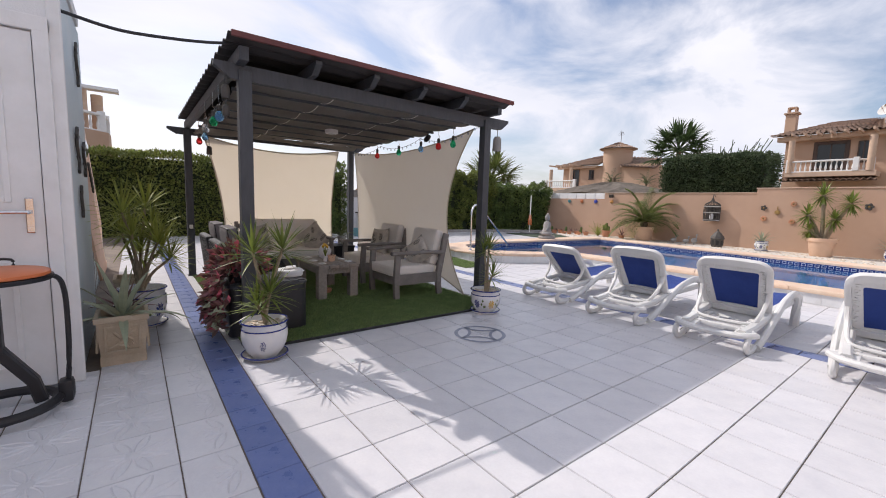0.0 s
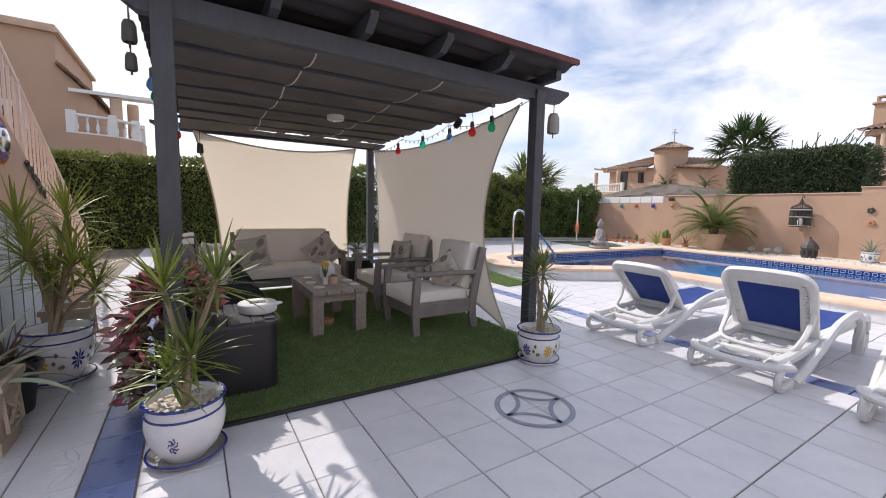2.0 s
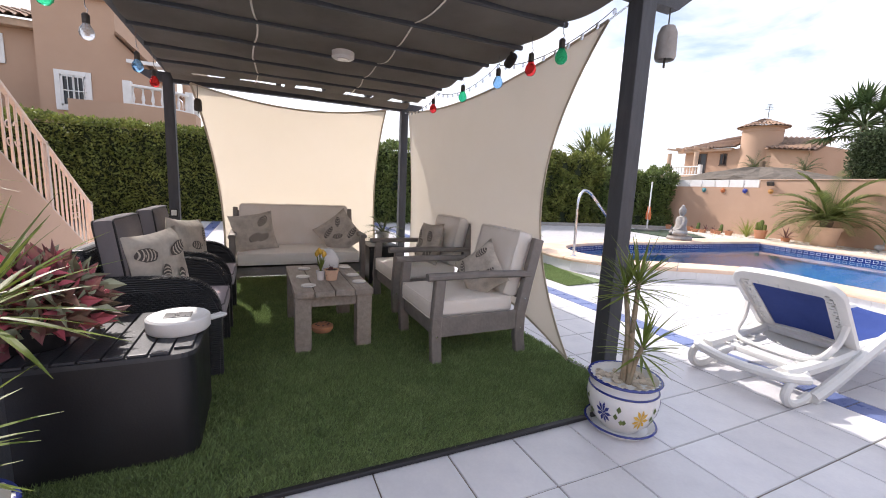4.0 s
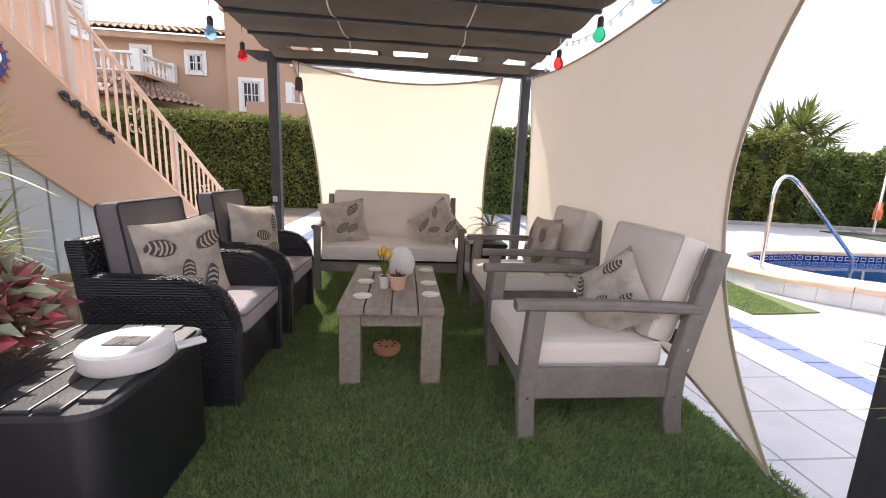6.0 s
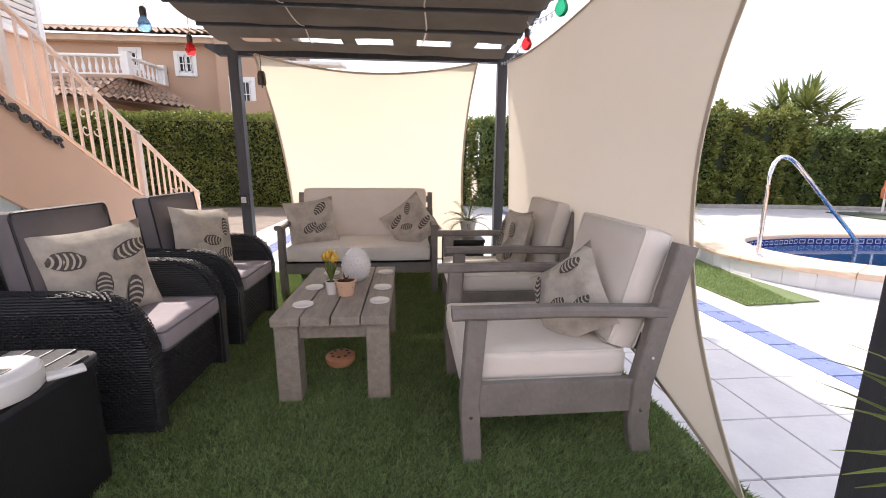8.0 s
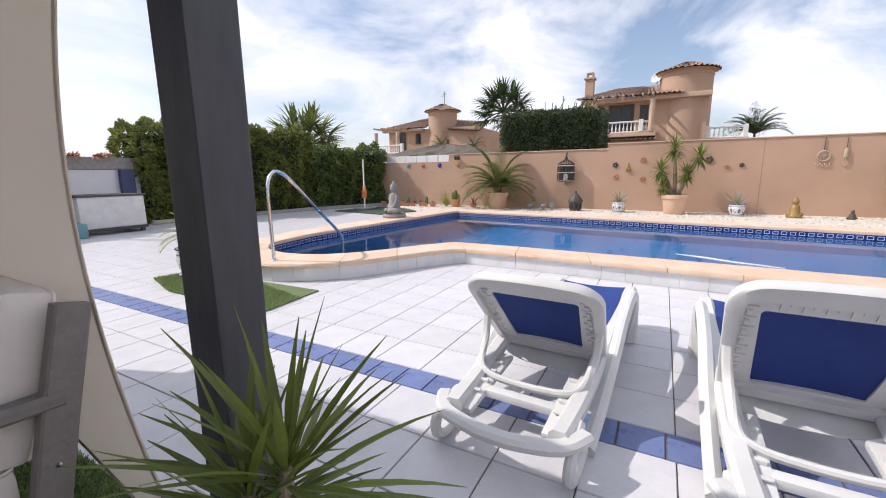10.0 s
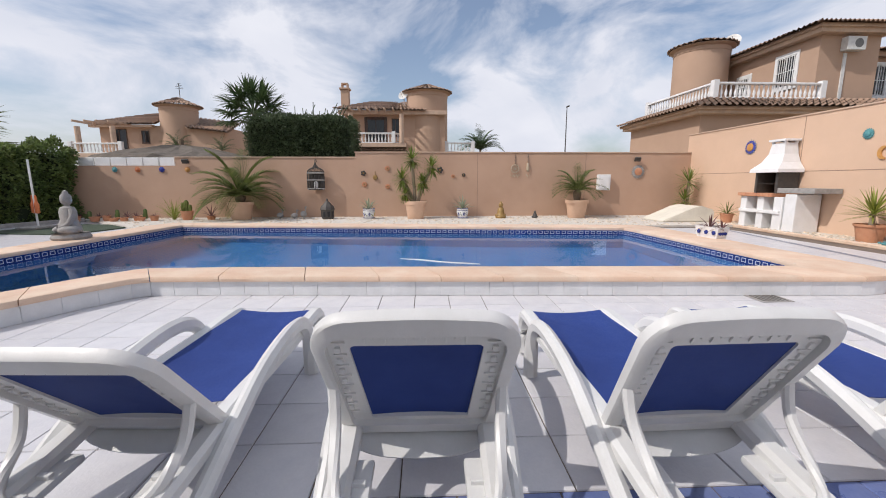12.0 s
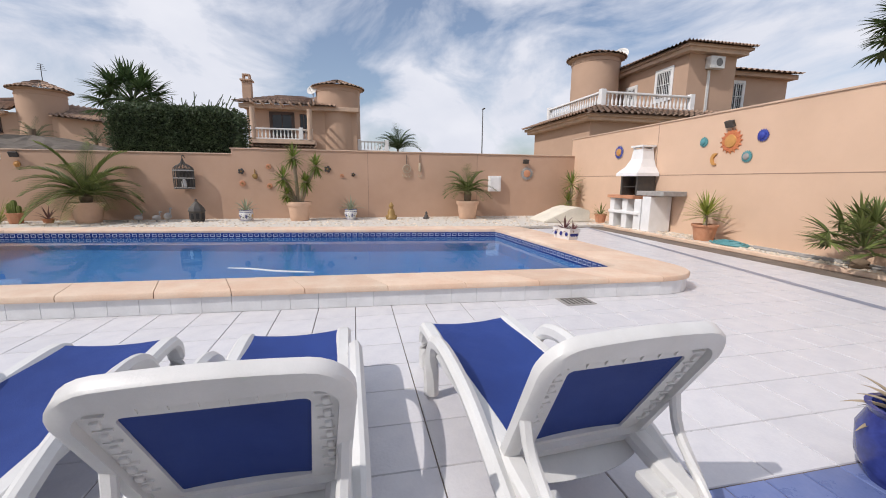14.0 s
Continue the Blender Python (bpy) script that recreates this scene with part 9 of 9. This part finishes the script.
fr = thing("folded_frame", (6.54, 13.5, 0.42), "folded silver metal frame standing in the base", "folded frame")
for x in (-0.05, 0.05):
    bm = B()
    tube(bm, [(x * 0.5, 0, 0), (x, 0.02, 0.9), (x * 1.3 - 0.01, 0.03, 1.76)], 0.022, 8)
    part("rail", bm, M_STEEL, fr, smooth=True)
for z in (0.35, 0.9, 1.68):
    bm = B()
    box(bm, (-0.07, -0.0, z - 0.02), (0.05, 0.045, z + 0.02), 0.005)
    part("cross_piece", bm, M_STEEL, fr)
for x, y, n, mat, lab in ((7.35, 15.37, 70, M_TERRA, "rust-brown trailing plant on the white wall"), (8.0, 15.37, 60, M_TERRA, "orange-brown trailing plant on the white wall")):
    pl = thing("trailing_plant", (x, y, 1.72), lab, "plant", "plants on the white wall")
    bm = B()
    rng = random.Random(int(x * 10))
    for k in range(n):
        blade(bm, Vector((rng.uniform(-0.2, 0.2), -0.1 + rng.uniform(-0.05, 0.05), 0.0)), Vector((rng.uniform(-0.4, 0.4), -0.5, rng.uniform(0.0, 0.7))), rng.uniform(0.12, 0.30), 0.03, 1.3, 4)
    part("foliage", bm, mat, pl)
# ---- paving tiles ----
def tile_mesh(w, h, mat):
    bm = B()
    g, c = 0.0026, 0.003
    a = [bm.verts.new(p) for p in ((g, g, -0.006), (w - g, g, -0.006), (w - g, h - g, -0.006), (g, h - g, -0.006))]
    b = [bm.verts.new(p) for p in ((g + c, g + c, 0.0), (w - g - c, g + c, 0.0), (w - g - c, h - g - c, 0.0), (g + c, h - g - c, 0.0))]
    bm.faces.new(b)
    for k in range(4):
        bm.faces.new((a[k], a[(k + 1) % 4], b[(k + 1) % 4], b[k]))
    return finish(bm, mat)


OUT = [o + (i - o).normalized() * 0.03 for o, i in RING]


def in_pool(x, y):
    hit = False
    for a, b in zip(OUT, OUT[1:] + OUT[:1]):
        if (a.y > y) != (b.y > y) and x < (b.x - a.x) * (y - a.y) / (b.y - a.y) + a.x:
            hit = not hit
    return hit


TY = 0.3545
YT = 0.719 - 30 * TY
me_main = tile_mesh(T, TY, M_TILE)
me_blue = tile_mesh(0.205, 0.205, M_TILE_B)
me_blue_l = tile_mesh(0.214, 0.237, M_TILE_B)
rest = B()
rest_b = B()


def joined(bm, x, y, w, h):
    g, c = 0.0026, 0.003
    a = [bm.verts.new((p, q, -0.006)) for p, q in ((x + g, y + g), (x + w - g, y + g), (x + w - g, y + h - g), (x + g, y + h - g))]
    b = [bm.verts.new((p, q, 0.0)) for p, q in ((x + g + c, y + g + c), (x + w - g - c, y + g + c), (x + w - g - c, y + h - g - c), (x + g + c, y + h - g - c))]
    bm.faces.new(b)
    for k in range(4):
        bm.faces.new((a[k], a[(k + 1) % 4], b[(k + 1) % 4], b[k]))


cols = [X0 + k * T for k in range(12)] + [5.0 + k * T for k in range(37)]
left_cols = [(0.075, 0.268)] + [(0.075 - k * 0.372, 0.372) for k in range(1, 15)]
for r in range(11, 72):
    y = YT + r * TY
    if y > 14.9:
        break
    for x in cols:
        if x > 13.6 and y > -6 and not (9.5 < y):
            continue
        if x > 17:
            continue
        cs = [(x + a * T, y + b * TY) for a in (0.02, 0.5, 0.98) for b in (0.02, 0.5, 0.98)]
        if y < -5.6:
            continue
        if x > 6.5 and any(in_pool(*c) for c in cs):
            if all(in_pool(*c) for c in cs):
                continue
            # cut tile against the pool upstand
            joined(rest, x, y, T, TY)
            continue
        near = (x < 4.5 and 0.2 < y < 3.5) or (4.9 < x < 7.6 and -1.2 < y < 5.0)
        if near:
            piece("tile", me_main, floor, pose(x, y, 0))
        else:
            joined(rest, x, y, T, TY)
for r in range(-19, 33):
    y = 2.17 + r * 0.39
    for x, w in left_cols:
        if y > 3.5 and x < -0.4:
            continue
        if x > -0.8 and 0.9 < y < 3.6:
            piece("tile", tile_mesh(w, 0.39, M_TILE), floor, pose(x, y, 0))
        else:
            joined(rest, x, y, w, 0.39)
for r in range(-30, 56):
    y = 1.851 + r * 0.237
    if 0.5 < y < 8.5:
        piece("blue_tile", me_blue_l, floor, pose(0.345, y, 0))
    else:
        joined(rest_b, 0.345, y, 0.214, 0.237)
# raised leaf pattern of the side tiles
emb = B()
for r in range(-3, 4):
    for x, w in left_cols[:4]:
        c = Vector((x + w / 2, 2.17 + r * 0.39 + 0.195, 0.0))
        if w < 0.3:
            c.x = x + w * 0.85
        for k in range(8):
            a = k * math.pi / 4 + 0.39
            for s in (1, -1):
                pts = []
                for q in range(7):
                    u = q / 6
                    rr, off = 0.03 + 0.15 * u, s * 0.022 * math.sin(math.pi * (0.1 + 0.8 * u))
                    p = Vector((rr * math.cos(a) - off * math.sin(a), rr * math.sin(a) + off * math.cos(a), 0.0))
                    if abs(p.x) < w / 2 - 0.015 and abs(p.y) < 0.178:
                        pts.append(c + p)
                if len(pts) < 3 or pts[-1].x > x + w - 0.012 or pts[0].x > x + w - 0.012:
                    continue
                d = Vector((-math.sin(a), math.cos(a), 0)) * 0.0055
                for p, q in zip(pts, pts[1:]):
                    up = Vector((0, 0, 0.0036))
                    v = [emb.verts.new(g) for g in (p - d, p + up, p + d, q - d, q + up, q + d)]
                    emb.faces.new((v[0], v[3], v[4], v[1]))
                    emb.faces.new((v[1], v[4], v[5], v[2]))
ob = new("embossing", finish(emb, M_TILE))
ob.parent = floor
ob["kind"] = "stuff"
y = -5.6
while y < 14.8:
    if -1.5 < y < 7.0:
        piece("blue_tile", me_blue, floor, pose(4.793, y, 0))
    else:
        joined(rest_b, 4.793, y, 0.205, 0.205)
    y += 0.207
for bm, mat, nm in ((rest, M_TILE, "tiles"), (rest_b, M_TILE_B, "blue_tiles")):
    ob = new(nm, finish(bm, mat))
    ob.parent = floor
    ob["kind"] = "stuff"
